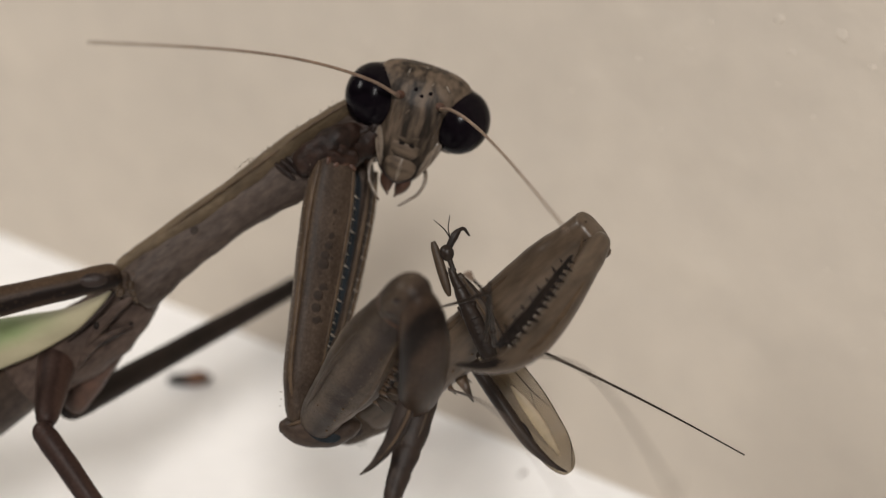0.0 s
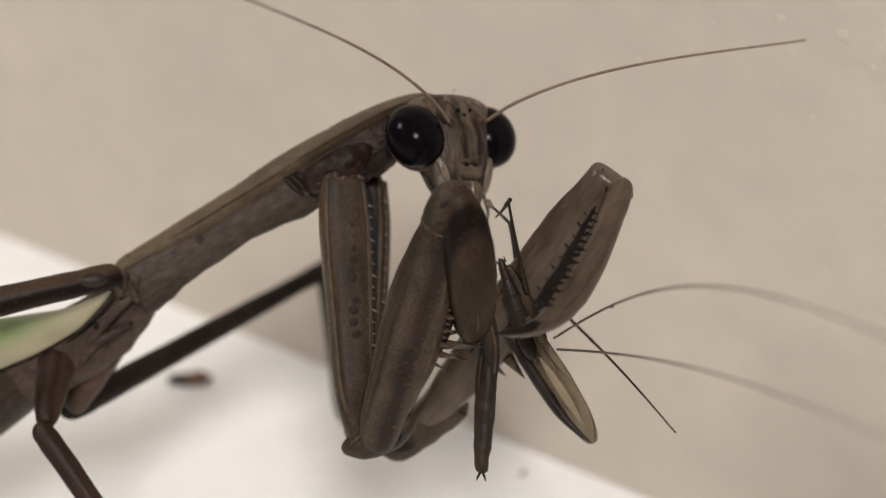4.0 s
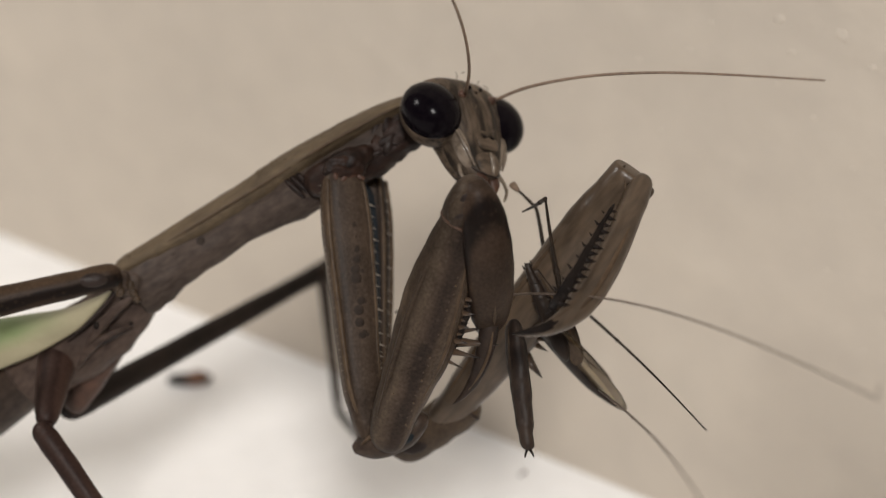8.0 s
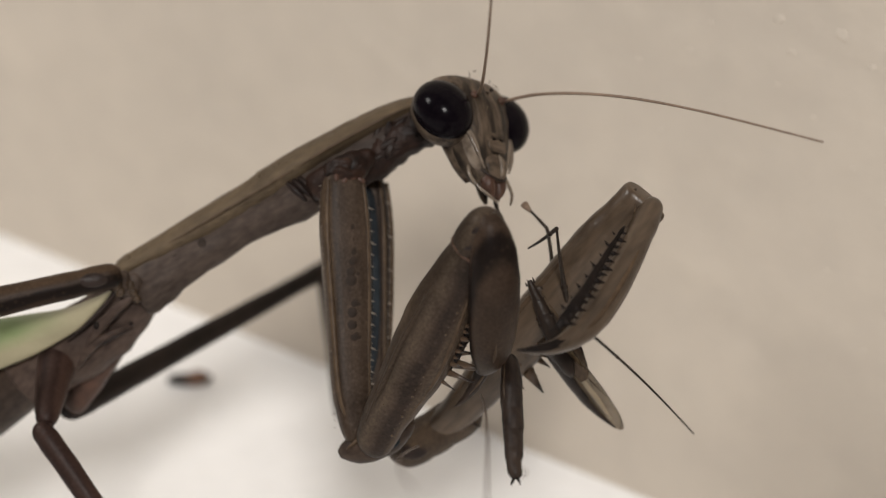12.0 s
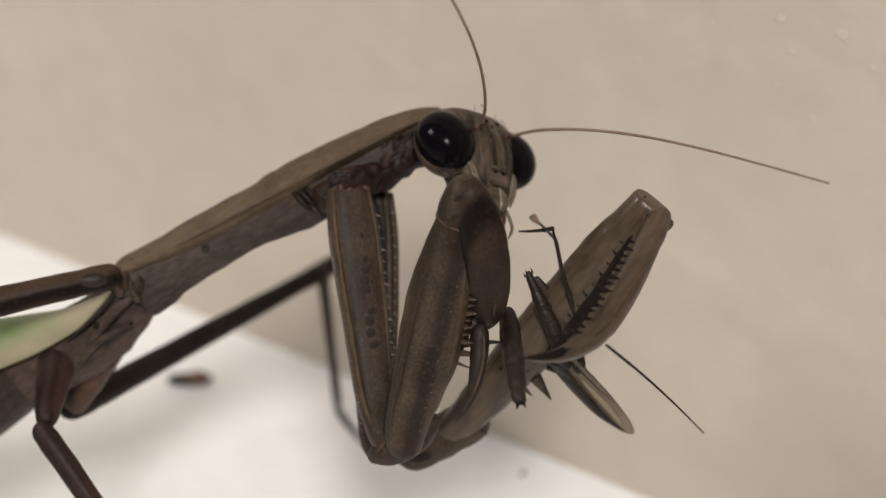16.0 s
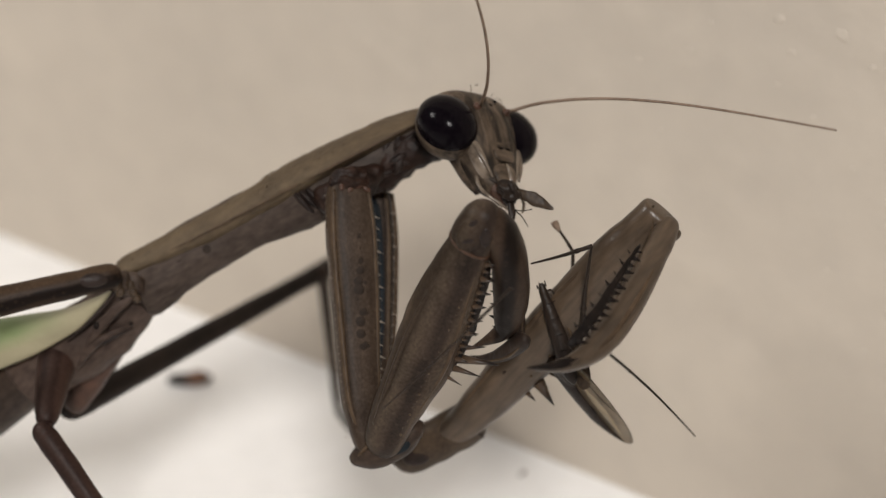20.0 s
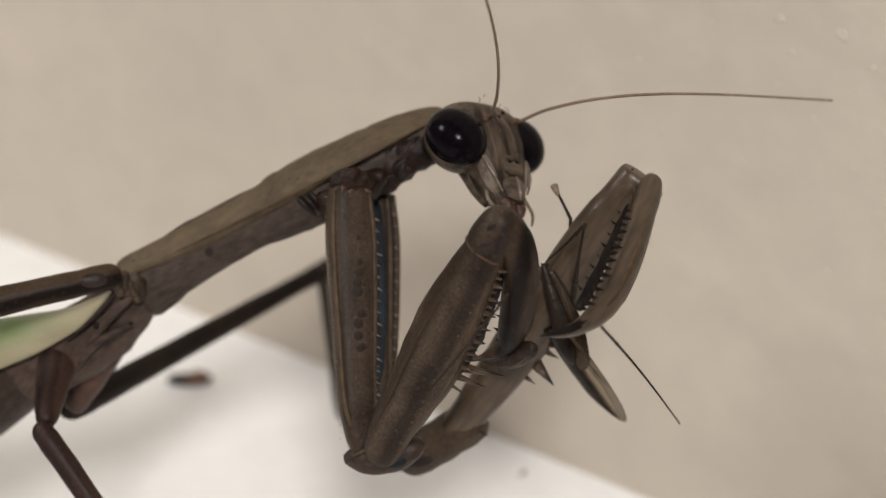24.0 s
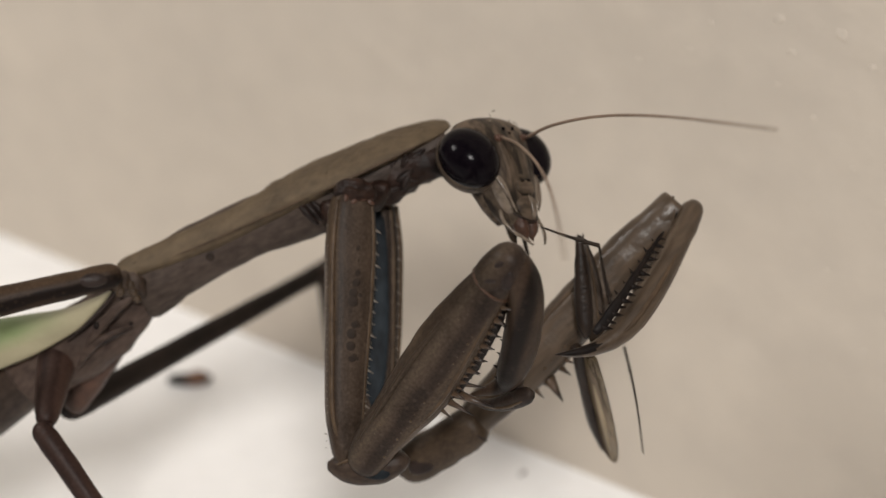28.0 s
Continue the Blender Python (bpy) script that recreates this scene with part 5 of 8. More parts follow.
    walk(antenna_r, [
        along(0, -0.13, -2.56, 6.87, 4.92, -18.27, 0.74, 60), along(0.5, -0.13, -2.56, 6.87, 4.51, -18.36, 0.65, 60),
        along(0.8, 0.06, -2.54, 6.94, 5.08, -18.25, 0.81, 60), along(1, 2.34, -1.23, 7.3, 14.9, -12.89, 3.31, 0),
        along(1.5, 2.5, -0.98, 6.05, 15.08, -11.42, -0.47, 0), along(2, 1.76, -1.74, 5.52, 15.21, -11.77, 0.2, 0),
        along(2.5, 1.9, -1.61, 6.12, 15.89, -12.03, 3.76, 0), along(3, 2.36, -0.96, 5.82, 15.4, -12.59, 7.91, 0),
        along(3.5, 2.05, -1.61, 6.08, 15.54, -12.52, 9.06, 0), along(5.5, 2.52, -1.06, 7.02, 16.44, -11.79, 7.92, 0),
        along(6, 2.61, -1.11, 7.39, 16.38, -12.06, 8.06, 0), along(7, 2.63, -1.08, 7.41, 16.72, -11.62, 7.5, 0),
        along(8, 2.64, -1.04, 7.48, 16.73, -11.58, 7.38, 0), along(9, 2.68, -1.06, 7.5, 16.71, -11.69, 7.54, 0),
        along(10, 2.73, -1.07, 7.63, 16.75, -11.7, 7.24, 0), along(11, 2.81, -1.07, 7.4, 16.9, -11.61, 7.03, 0),
        along(11.5, 3.12, -0.97, 7.27, 16.18, -12.38, 4.31, 0), along(12, 3.15, -0.96, 7.44, 16.56, -12.02, 4.65, 0),
        along(12.5, 3.05, -0.93, 7.35, 16.74, -11.87, 5.69, 0), along(14.5, 3.36, -1.05, 5.34, 16.38, -12.02, 0.89, 0),
        along(15, 3.42, -1.05, 5.22, 16.49, -11.88, 0.57, 0), along(15.5, 3.41, -1.05, 5.45, 16.84, -11.97, 2.24, 0),
        along(16, 3.41, -1.04, 5.68, 16.81, -12.1, 2.85, 0), along(17, 3.27, -0.99, 6.61, 17.11, -11.66, 4.52, 0),
        along(18, 3.28, -0.99, 6.64, 17.05, -11.8, 4.79, 0), along(19, 3.34, -0.99, 6.84, 17.13, -11.79, 5.08, 0),
        along(20, 3.36, -0.97, 6.9, 17.2, -11.71, 5.19, 0), along(21, 3.43, -0.96, 6.95, 17.27, -11.69, 5.19, 0),
        along(23.5, 3.61, -0.94, 7.02, 17.39, -11.74, 5.24, 0), along(24, 3.77, -0.99, 6.36, 16.75, -12.88, 6.39, 0),
        along(24.5, 4.19, -0.76, 5.64, 14.36, -14.91, 8.12, 0), along(25, 4.18, -0.8, 6.64, 16.18, -13.67, 6.2, 0),
        along(25.5, 4.28, -0.75, 6.36, 15.02, -14.67, 7.04, 0), along(25.8, 4.11, -0.81, 6.57, 8.38, -17.02, 11.93, 60),
        along(26, 4.01, -0.84, 6.72, -4.45, -15.1, 13.92, 90), along(26.5, 4.06, -0.84, 6.63, 0.48, -16.49, 14.33, 120),
        along(27, 4.11, -0.83, 6.54, 2.21, -16.62, 14.3, 120), along(27.5, 4.15, -0.93, 6.09, 5.64, -16.86, 13.1, 120),
        along(28, 4.22, -0.96, 5.61, 13.79, -15.72, 4.92, 0),
    ])
    walk(antenna_l, [
        along(0, -2.16, -2.67, 7.51, -14.88, -14.78, 8.66, 180),
        along(0.5, -2.16, -2.67, 7.51, -14.27, -13.69, 1.06, 180),
        along(0.8, -1.98, -2.67, 7.55, -6.29, -19.15, 3.13, 180), along(1, 0.78, -2.64, 7.7, 0.89, -20.21, 6.78, 180),
        along(1.5, 1.11, -2.54, 6.51, -1.3, -19.77, 9.13, 180), along(2, -0.11, -2.77, 5.67, -6.76, -18.95, 7.63, 180),
        along(2.5, 0.12, -2.79, 6.12, -4.05, -19.55, 9.49, 180), along(3, 0.93, -2.51, 6.17, -3.71, -17.89, 13.35, 180),
        along(3.5, 0.3, -2.83, 5.96, -9.62, -16.83, 9.89, 180),
        along(5.5, 0.98, -2.51, 7.28, -3.44, -18.65, 12.75, 180),
        along(6, 1.03, -2.54, 7.57, -3.43, -18.76, 12.73, 180), along(7, 1.08, -2.54, 7.58, -2.54, -18.83, 13.16, 180),
        along(8, 1.11, -2.51, 7.7, -1.87, -18.73, 13.85, 180), along(9, 1.13, -2.52, 7.73, -1.65, -18.79, 13.84, 180),
        along(10, 1.16, -2.5, 7.88, -0.76, -18.78, 14.29, 180), along(11, 1.25, -2.51, 7.66, -1.21, -18.61, 14.33, 180),
        along(11.5, 1.73, -2.58, 7.43, 3.46, -19.07, 13.34, 100),
        along(12, 1.75, -2.57, 7.65, 2.13, -19.06, 13.78, 100),
        along(12.5, 1.64, -2.53, 7.59, 0.36, -18.85, 14.05, 100),
        along(14.5, 1.86, -2.52, 5.74, 0.57, -19.77, 9.02, 60), along(15, 1.92, -2.52, 5.64, 2.65, -19.9, 8.3, 60),
        along(15.5, 1.91, -2.51, 5.85, 0.36, -18.52, 13, 120), along(16, 1.9, -2.51, 6.06, -1.21, -18.57, 12.54, 180),
        along(17, 1.77, -2.49, 6.85, 0.13, -18.54, 13.89, 180), along(18, 1.78, -2.49, 6.86, -0.65, -18.42, 13.92, 180),
        along(19, 1.83, -2.49, 7.06, -0.65, -18.51, 13.9, 180), along(20, 1.87, -2.49, 7.11, -0.31, -18.58, 13.88, 180),
        along(21, 1.93, -2.47, 7.16, 0.13, -18.54, 14.12, 180), along(23.5, 2.12, -2.46, 7.24, 0.63, -18.6, 14.1, 180),
        along(24, 2.32, -2.55, 6.47, 0.25, -18.36, 13.93, 180),
        along(24.5, 3.01, -2.54, 5.43, 3.72, -18.51, 12.78, 100), along(25, 2.94, -2.53, 6.53, 6.09, -19, 12.46, 70),
        along(25.5, 3.1, -2.53, 6.23, 5.14, -18.85, 12.72, 40),
        along(25.8, 2.95, -2.58, 6.33, -0.85, -18.32, 13.22, 70), along(26, 2.84, -2.61, 6.39, -4.46, -16.8, 13.8, 90),
        along(26.5, 2.91, -2.61, 6.33, -0.09, -18.18, 13.97, 120),
        along(27, 2.98, -2.62, 6.27, 2.15, -18.45, 13.91, 150), along(27.5, 2.98, -2.7, 5.78, 4.71, -20.21, 6.13, 80),
        along(28, 2.91, -2.65, 5.5, 4.79, -19.12, -0.42, 0),
    ])
    walk(coxa_near, [
        along(0, -5.19, -1.6, 4.45, -7.07, -3.21, -8.81, -18), along(0.5, -5.19, -1.6, 4.45, -6.9, -3.2, -8.84, -18),
        along(1, -5.04, -1.6, 4.15, -6.51, -3.23, -9.16, -18),
        along(1.5, -4.95, -1.6, 3.96, -5.96, -3.22, -9.36, -18),
        along(2, -4.95, -1.6, 3.96, -5.69, -3.22, -9.44, -18),
        along(2.5, -4.95, -1.6, 3.97, -5.08, -3.18, -9.45, -18),
        along(3, -4.96, -1.6, 3.98, -4.64, -3.17, -9.5, -18), along(3.5, -4.9, -1.6, 3.86, -4.26, -3.15, -9.56, -18),
        along(5.5, -4.85, -1.6, 3.75, -3.75, -3.14, -9.63, -18),
        along(6, -4.84, -1.6, 3.72, -3.62, -3.14, -9.64, -18), along(7, -4.85, -1.6, 3.75, -3.43, -3.14, -9.65, -18),
        along(8, -4.87, -1.6, 3.77, -3.48, -3.12, -9.56, -18), along(9, -4.87, -1.6, 3.78, -3.48, -3.13, -9.6, -18),
        along(10, -4.87, -1.6, 3.78, -3.48, -3.14, -9.64, -18),
        along(11, -4.85, -1.6, 3.73, -3.62, -3.16, -9.7, -18),
        along(11.5, -4.83, -1.6, 3.7, -3.9, -3.17, -9.74, -18),
        along(12, -4.82, -1.6, 3.68, -4.17, -3.19, -9.78, -18),
        along(12.5, -4.82, -1.6, 3.68, -4.17, -3.19, -9.78, -18),
        along(14.5, -4.63, -1.6, 3.27, -2.96, -3.15, -9.89, -18),
        along(15, -4.62, -1.6, 3.25, -2.65, -3.15, -9.92, -18),
        along(15.5, -4.61, -1.6, 3.24, -2.71, -3.15, -9.92, -18),
        along(16, -4.6, -1.6, 3.22, -2.76, -3.15, -9.92, -18),
        along(16.5, -4.59, -1.6, 3.21, -2.85, -3.15, -9.92, -18),
        along(16.75, -4.59, -1.6, 3.2, -2.89, -3.15, -9.92, -18),
        along(17, -4.58, -1.6, 3.19, -2.93, -3.15, -9.92, -18),
        along(17.5, -4.58, -1.6, 3.19, -2.98, -3.14, -9.89, -18),
        along(18, -4.57, -1.6, 3.2, -3.04, -3.14, -9.87, -18),
        along(18.5, -4.57, -1.6, 3.2, -3.26, -3.16, -9.93, -18),
        along(19, -4.57, -1.6, 3.21, -3.48, -3.19, -10, -18),
        along(19.5, -4.57, -1.6, 3.21, -3.55, -3.2, -10.02, -18),
        along(20, -4.56, -1.6, 3.22, -3.62, -3.21, -10.05, -18),
        along(21, -4.56, -1.6, 3.23, -3.63, -3.21, -10.05, -18),
        along(23.5, -4.59, -1.6, 3.36, -3.67, -3.23, -10.05, -18),
        along(24, -4.51, -1.6, 3.14, -3.89, -3.27, -10.24, -18),
        along(24.5, -4.33, -1.6, 2.59, -4.3, -3.38, -10.77, -18),
        along(25, -4.31, -1.6, 2.54, -4.37, -3.39, -10.79, -18),
        along(25.5, -4.32, -1.6, 2.56, -4.44, -3.4, -10.8, -18),
        along(26, -4.32, -1.6, 2.57, -4.46, -3.4, -10.8, -18), along(27, -4.33, -1.6, 2.6, -4.52, -3.41, -10.8, -18),
        along(27.5, -4.34, -1.6, 2.62, -4.6, -3.39, -10.73, -18),
        along(28, -4.34, -1.6, 2.63, -4.68, -3.38, -10.66, -18)
    ])
    walk(trochanter_near, [
        along(0, -7.09, -3.01, -8.83, -4.51, -3.51, -8.83, 0), along(0.5, -6.92, -3, -8.86, -4.42, -3.5, -8.69, 0),
        along(1, -6.53, -3.03, -9.19, -4.1, -3.53, -8.86, 0),
        along(1.5, -5.98, -3.02, -9.38, -3.62, -3.52, -8.89, 0),
        along(2, -5.7, -3.02, -9.47, -3.41, -3.52, -8.82, 0), along(2.5, -5.1, -2.98, -9.47, -2.88, -3.48, -8.66, 0),
        along(3, -4.65, -2.97, -9.53, -2.5, -3.47, -8.55, 0),
        along(3.5, -4.27, -2.95, -9.58, -2.11, -3.45, -8.61, 0),
        along(5.5, -3.76, -2.94, -9.65, -1.54, -3.44, -8.68, 0),
        along(6, -3.63, -2.94, -9.67, -1.4, -3.44, -8.69, 0), along(7, -3.44, -2.94, -9.67, -1.18, -3.44, -8.7, 0),
        along(8, -3.49, -2.92, -9.59, -1.21, -3.42, -8.61, 0), along(9, -3.49, -2.93, -9.63, -1.17, -3.43, -8.67, 0),
        along(10, -3.49, -2.94, -9.67, -1.12, -3.44, -8.73, 0),
        along(11, -3.63, -2.96, -9.72, -1.21, -3.46, -8.8, 0), along(11.5, -3.9, -2.97, -9.76, -1.5, -3.47, -8.8, 0),
        along(12, -4.18, -2.99, -9.8, -1.8, -3.49, -8.8, 0), along(12.5, -4.18, -2.99, -9.8, -1.81, -3.49, -8.76, 0),
        along(14.5, -2.96, -2.95, -9.92, -0.67, -3.45, -8.71, 0),
        along(15, -2.66, -2.95, -9.94, -0.39, -3.45, -8.69, 0),
        along(15.5, -2.71, -2.95, -9.94, -0.45, -3.45, -8.66, 0),
        along(16, -2.77, -2.95, -9.94, -0.51, -3.45, -8.62, 0),
        along(16.5, -2.85, -2.95, -9.94, -0.61, -3.45, -8.58, 0),
        along(16.75, -2.89, -2.95, -9.94, -0.65, -3.45, -8.57, 0),
        along(17, -2.94, -2.95, -9.94, -0.7, -3.45, -8.55, 0),
        along(17.5, -2.99, -2.94, -9.92, -0.76, -3.44, -8.48, 0),
        along(18, -3.05, -2.94, -9.89, -0.83, -3.44, -8.42, 0),
        along(18.5, -3.27, -2.96, -9.96, -1.04, -3.46, -8.57, 0),
        along(19, -3.49, -2.99, -10.02, -1.25, -3.49, -8.72, 0),
        along(19.5, -3.56, -3, -10.05, -1.31, -3.5, -8.83, 0),
        along(20, -3.63, -3.01, -10.08, -1.37, -3.51, -8.94, 0),
        along(21, -3.64, -3.01, -10.08, -1.36, -3.51, -9.1, 0),
        along(23.5, -3.68, -3.03, -10.07, -1.3, -3.53, -9.59, 0),
        along(24, -3.9, -3.07, -10.26, -1.5, -3.57, -9.88, 0),
        along(24.5, -4.31, -3.18, -10.8, -1.89, -3.68, -10.51, 0),
        along(25, -4.38, -3.19, -10.81, -1.95, -3.69, -10.54, 0),
        along(25.5, -4.45, -3.2, -10.83, -2.01, -3.7, -10.57, 0),
        along(26, -4.47, -3.2, -10.83, -2.02, -3.7, -10.59, 0),
        along(27, -4.53, -3.21, -10.82, -2.05, -3.71, -10.63, 0),
        along(27.5, -4.61, -3.19, -10.76, -2.13, -3.69, -10.58, 0),
        along(28, -4.7, -3.18, -10.69, -2.2, -3.68, -10.54, 0)
    ])
    walk(femur_near, [
        along(0, -6.12, -4.01, -8.31, -1.27, -15.13, -1.8, 0), along(0.5, -5.97, -4, -8.34, -1.15, -15, -1.58, 0),
        along(1, -5.61, -4.03, -8.66, -1.13, -13.87, -0.02, 0),
        along(1.5, -5.09, -4.02, -8.86, -0.64, -12.63, 0.99, 0),
        along(2, -4.86, -4.02, -8.94, -0.82, -11.58, 1.86, 0),
        along(2.5, -4.27, -3.98, -8.94, -0.2, -10.49, 2.61, 0), along(3, -3.83, -3.97, -9, -0.12, -10.6, 2.68, 0),
        along(3.5, -3.46, -3.95, -9.06, 0.3, -10.97, 2.41, 0),
        along(5.5, -2.97, -3.94, -9.12, 0.65, -10.58, 2.76, 0), along(6, -2.85, -3.94, -9.14, 0.97, -10.27, 2.84, 0),
        along(7, -2.67, -3.94, -9.14, 1.08, -9.4, 3.3, 0), along(8, -2.72, -3.92, -9.06, 1.44, -10.27, 2.77, 0),
        along(9, -2.72, -3.93, -9.1, 1.37, -10.27, 2.77, 0), along(10, -2.72, -3.94, -9.14, 1.45, -10.73, 2.43, 0),
        along(11, -2.86, -3.96, -9.19, 1.31, -10.39, 2.59, 0),
        along(11.5, -3.12, -3.97, -9.23, 1.82, -11.82, 1.24, 0),
        along(12, -3.38, -3.99, -9.27, 2, -11.49, 1.24, 0),
        along(12.5, -3.36, -3.99, -9.27, 1.5, -11.03, 1.87, 0),
        along(14.5, -2.17, -3.95, -9.38, 1.15, -10.64, 2.48, 0),
        along(15, -1.88, -3.95, -9.41, 1.17, -10.09, 2.85, 0),
        along(15.5, -1.94, -3.95, -9.41, 1.1, -10.67, 2.53, 0), along(16, -1.99, -3.95, -9.41, 1.12, -10.16, 2.8, 0),
        along(16.5, -2.05, -3.95, -9.41, 1.19, -11.32, 2.04, 0),
        along(16.75, -2.09, -3.95, -9.41, 1.2, -11.06, 2.11, 0),
        along(17, -2.12, -3.95, -9.41, 1.2, -10.77, 2.2, 0), along(17.5, -2.14, -3.94, -9.38, 0.78, -10.4, 2.42, 0),
        along(18, -2.15, -3.94, -9.36, -0.66, -9.76, 3.04, 0),
        along(18.5, -2.38, -3.96, -9.42, 0.67, -11.02, 2.01, 0),
        along(19, -2.59, -3.99, -9.49, 0.67, -11.36, 1.69, 0), along(19.5, -2.73, -4, -9.45, 1.82, -11.24, 1.35, 0),
        along(20, -2.95, -4.01, -9.29, 1.79, -11.27, 1.42, 0), along(21, -2.96, -4.01, -9.29, 1.88, -11.36, 1.3, 0),
        along(23.5, -2.82, -4.03, -9.54, 2.48, -10.72, 1.28, 0),
        along(24, -3.03, -4.07, -9.73, 2.59, -10.37, 1.18, 0),
        along(24.5, -3.43, -4.18, -10.26, 2.86, -9.88, 0.61, 0),
        along(25, -3.5, -4.19, -10.27, 2.92, -10.17, 0.35, 0),
        along(25.5, -3.57, -4.2, -10.28, 2.89, -10.25, 0.26, 0),
        along(26, -3.61, -4.2, -10.28, 2.86, -10.4, 0.17, 0), along(27, -3.66, -4.21, -10.28, 2.86, -10.34, 0.17, 0),
        along(27.5, -3.74, -4.19, -10.21, 3.05, -10.46, -0.03, 0),
        along(28, -3.82, -4.18, -10.15, 2.93, -11.29, -0.52, 0)
    ])
    walk(tibia_near, [
        along(0, -1.23, -15.13, -1.9, -2.26, -7.53, -7.16, 45),
        along(0.5, -1.04, -15, -1.68, -2.03, -7.52, -7.14, 51),
        along(1, -0.95, -13.87, -0.12, -1.82, -6.76, -6.13, 57),
        along(1.5, -0.43, -12.63, 0.89, -1.02, -5.64, -5.26, 61.5),
        along(2, -0.58, -11.58, 1.76, -0.74, -5.02, -4.88, 66),
        along(2.5, 0.04, -10.49, 2.51, -0.07, -4.49, -4.75, 66), along(3, 0.12, -10.6, 2.58, 0.56, -4.39, -4.6, 66),
        along(3.5, 0.54, -10.97, 2.31, 0.8, -4.49, -4.65, 66), along(5.5, 0.61, -10.58, 2.66, 1, -4.29, -4.64, 66),
        along(6, 0.93, -10.27, 2.74, 1.13, -4.09, -4.65, 66), along(7, 1.04, -9.4, 3.2, 1.29, -4.14, -4.93, 66),
        along(8, 1.4, -10.27, 2.67, 1.65, -3.64, -4.28, 66), along(9, 1.33, -10.27, 2.67, 1.57, -3.77, -4.43, 66),
        along(10, 1.41, -10.73, 2.33, 1.56, -4.17, -4.69, 66), along(11, 1.27, -10.39, 2.49, 1.38, -3.63, -4.32, 66),
        along(11.5, 1.78, -11.82, 1.14, 1.43, -4.68, -5.15, 66), along(12, 1.96, -11.49, 1.14, 1.49, -5.14, -6, 66),
        along(12.5, 1.46, -11.03, 1.77, 1.47, -4.9, -5.66, 66), along(14.5, 1.11, -10.64, 2.38, 1.4, -3.8, -4.26, 66),
        along(15, 1.13, -10.09, 2.75, 1.38, -3.28, -3.92, 66), along(15.5, 1.06, -10.67, 2.43, 1.41, -3.59, -3.94, 66),
        along(16, 1.04, -10.16, 2.7, 1.37, -3.35, -3.98, 58), along(16.5, 1.08, -11.32, 1.94, 1.44, -3.89, -3.95, 50),
        along(16.75, 1.11, -11.06, 2.02, 1.54, -3.75, -3.95, 41.5), along(17, 1.14, -10.77, 2.1, 1.63, -3.6, -3.96, 33),
        along(17.5, 0.76, -10.4, 2.31, 1.96, -3.74, -4.09, 16.5), along(18, -0.66, -9.76, 2.94, 2.82, -3.84, -3.34, 0),
        along(18.5, 0.67, -11.02, 1.91, 2.35, -4.11, -4.07, 0), along(19, 0.67, -11.36, 1.58, 1.98, -4.54, -4.59, 0),
        along(19.5, 1.82, -11.24, 1.25, 1.8, -4.17, -4.77, 0), along(20, 1.79, -11.27, 1.32, 1.52, -4.29, -4.82, 0),
        along(21, 1.88, -11.36, 1.2, 1.57, -4.13, -4.63, 0), along(23.5, 2.48, -10.72, 1.18, 1.54, -4.47, -5.67, 0),
        along(24, 2.59, -10.37, 1.08, 1.53, -3.88, -5.52, 0), along(24.5, 2.86, -9.88, 0.51, 1.52, -3.77, -6.4, 0),
        along(25, 2.92, -10.17, 0.25, 1.5, -3.88, -6.46, 0), along(25.5, 2.89, -10.25, 0.16, 1.48, -3.94, -6.53, 0),
        along(26, 2.86, -10.4, 0.07, 1.46, -4.06, -6.59, 0), along(27, 2.86, -10.34, 0.07, 1.46, -4.07, -6.66, 0),
        along(27.5, 3.05, -10.46, -0.13, 1.46, -4.07, -6.69, 0),
        along(28, 2.93, -11.29, -0.62, 1.33, -4.84, -7.12, 0)
    ])
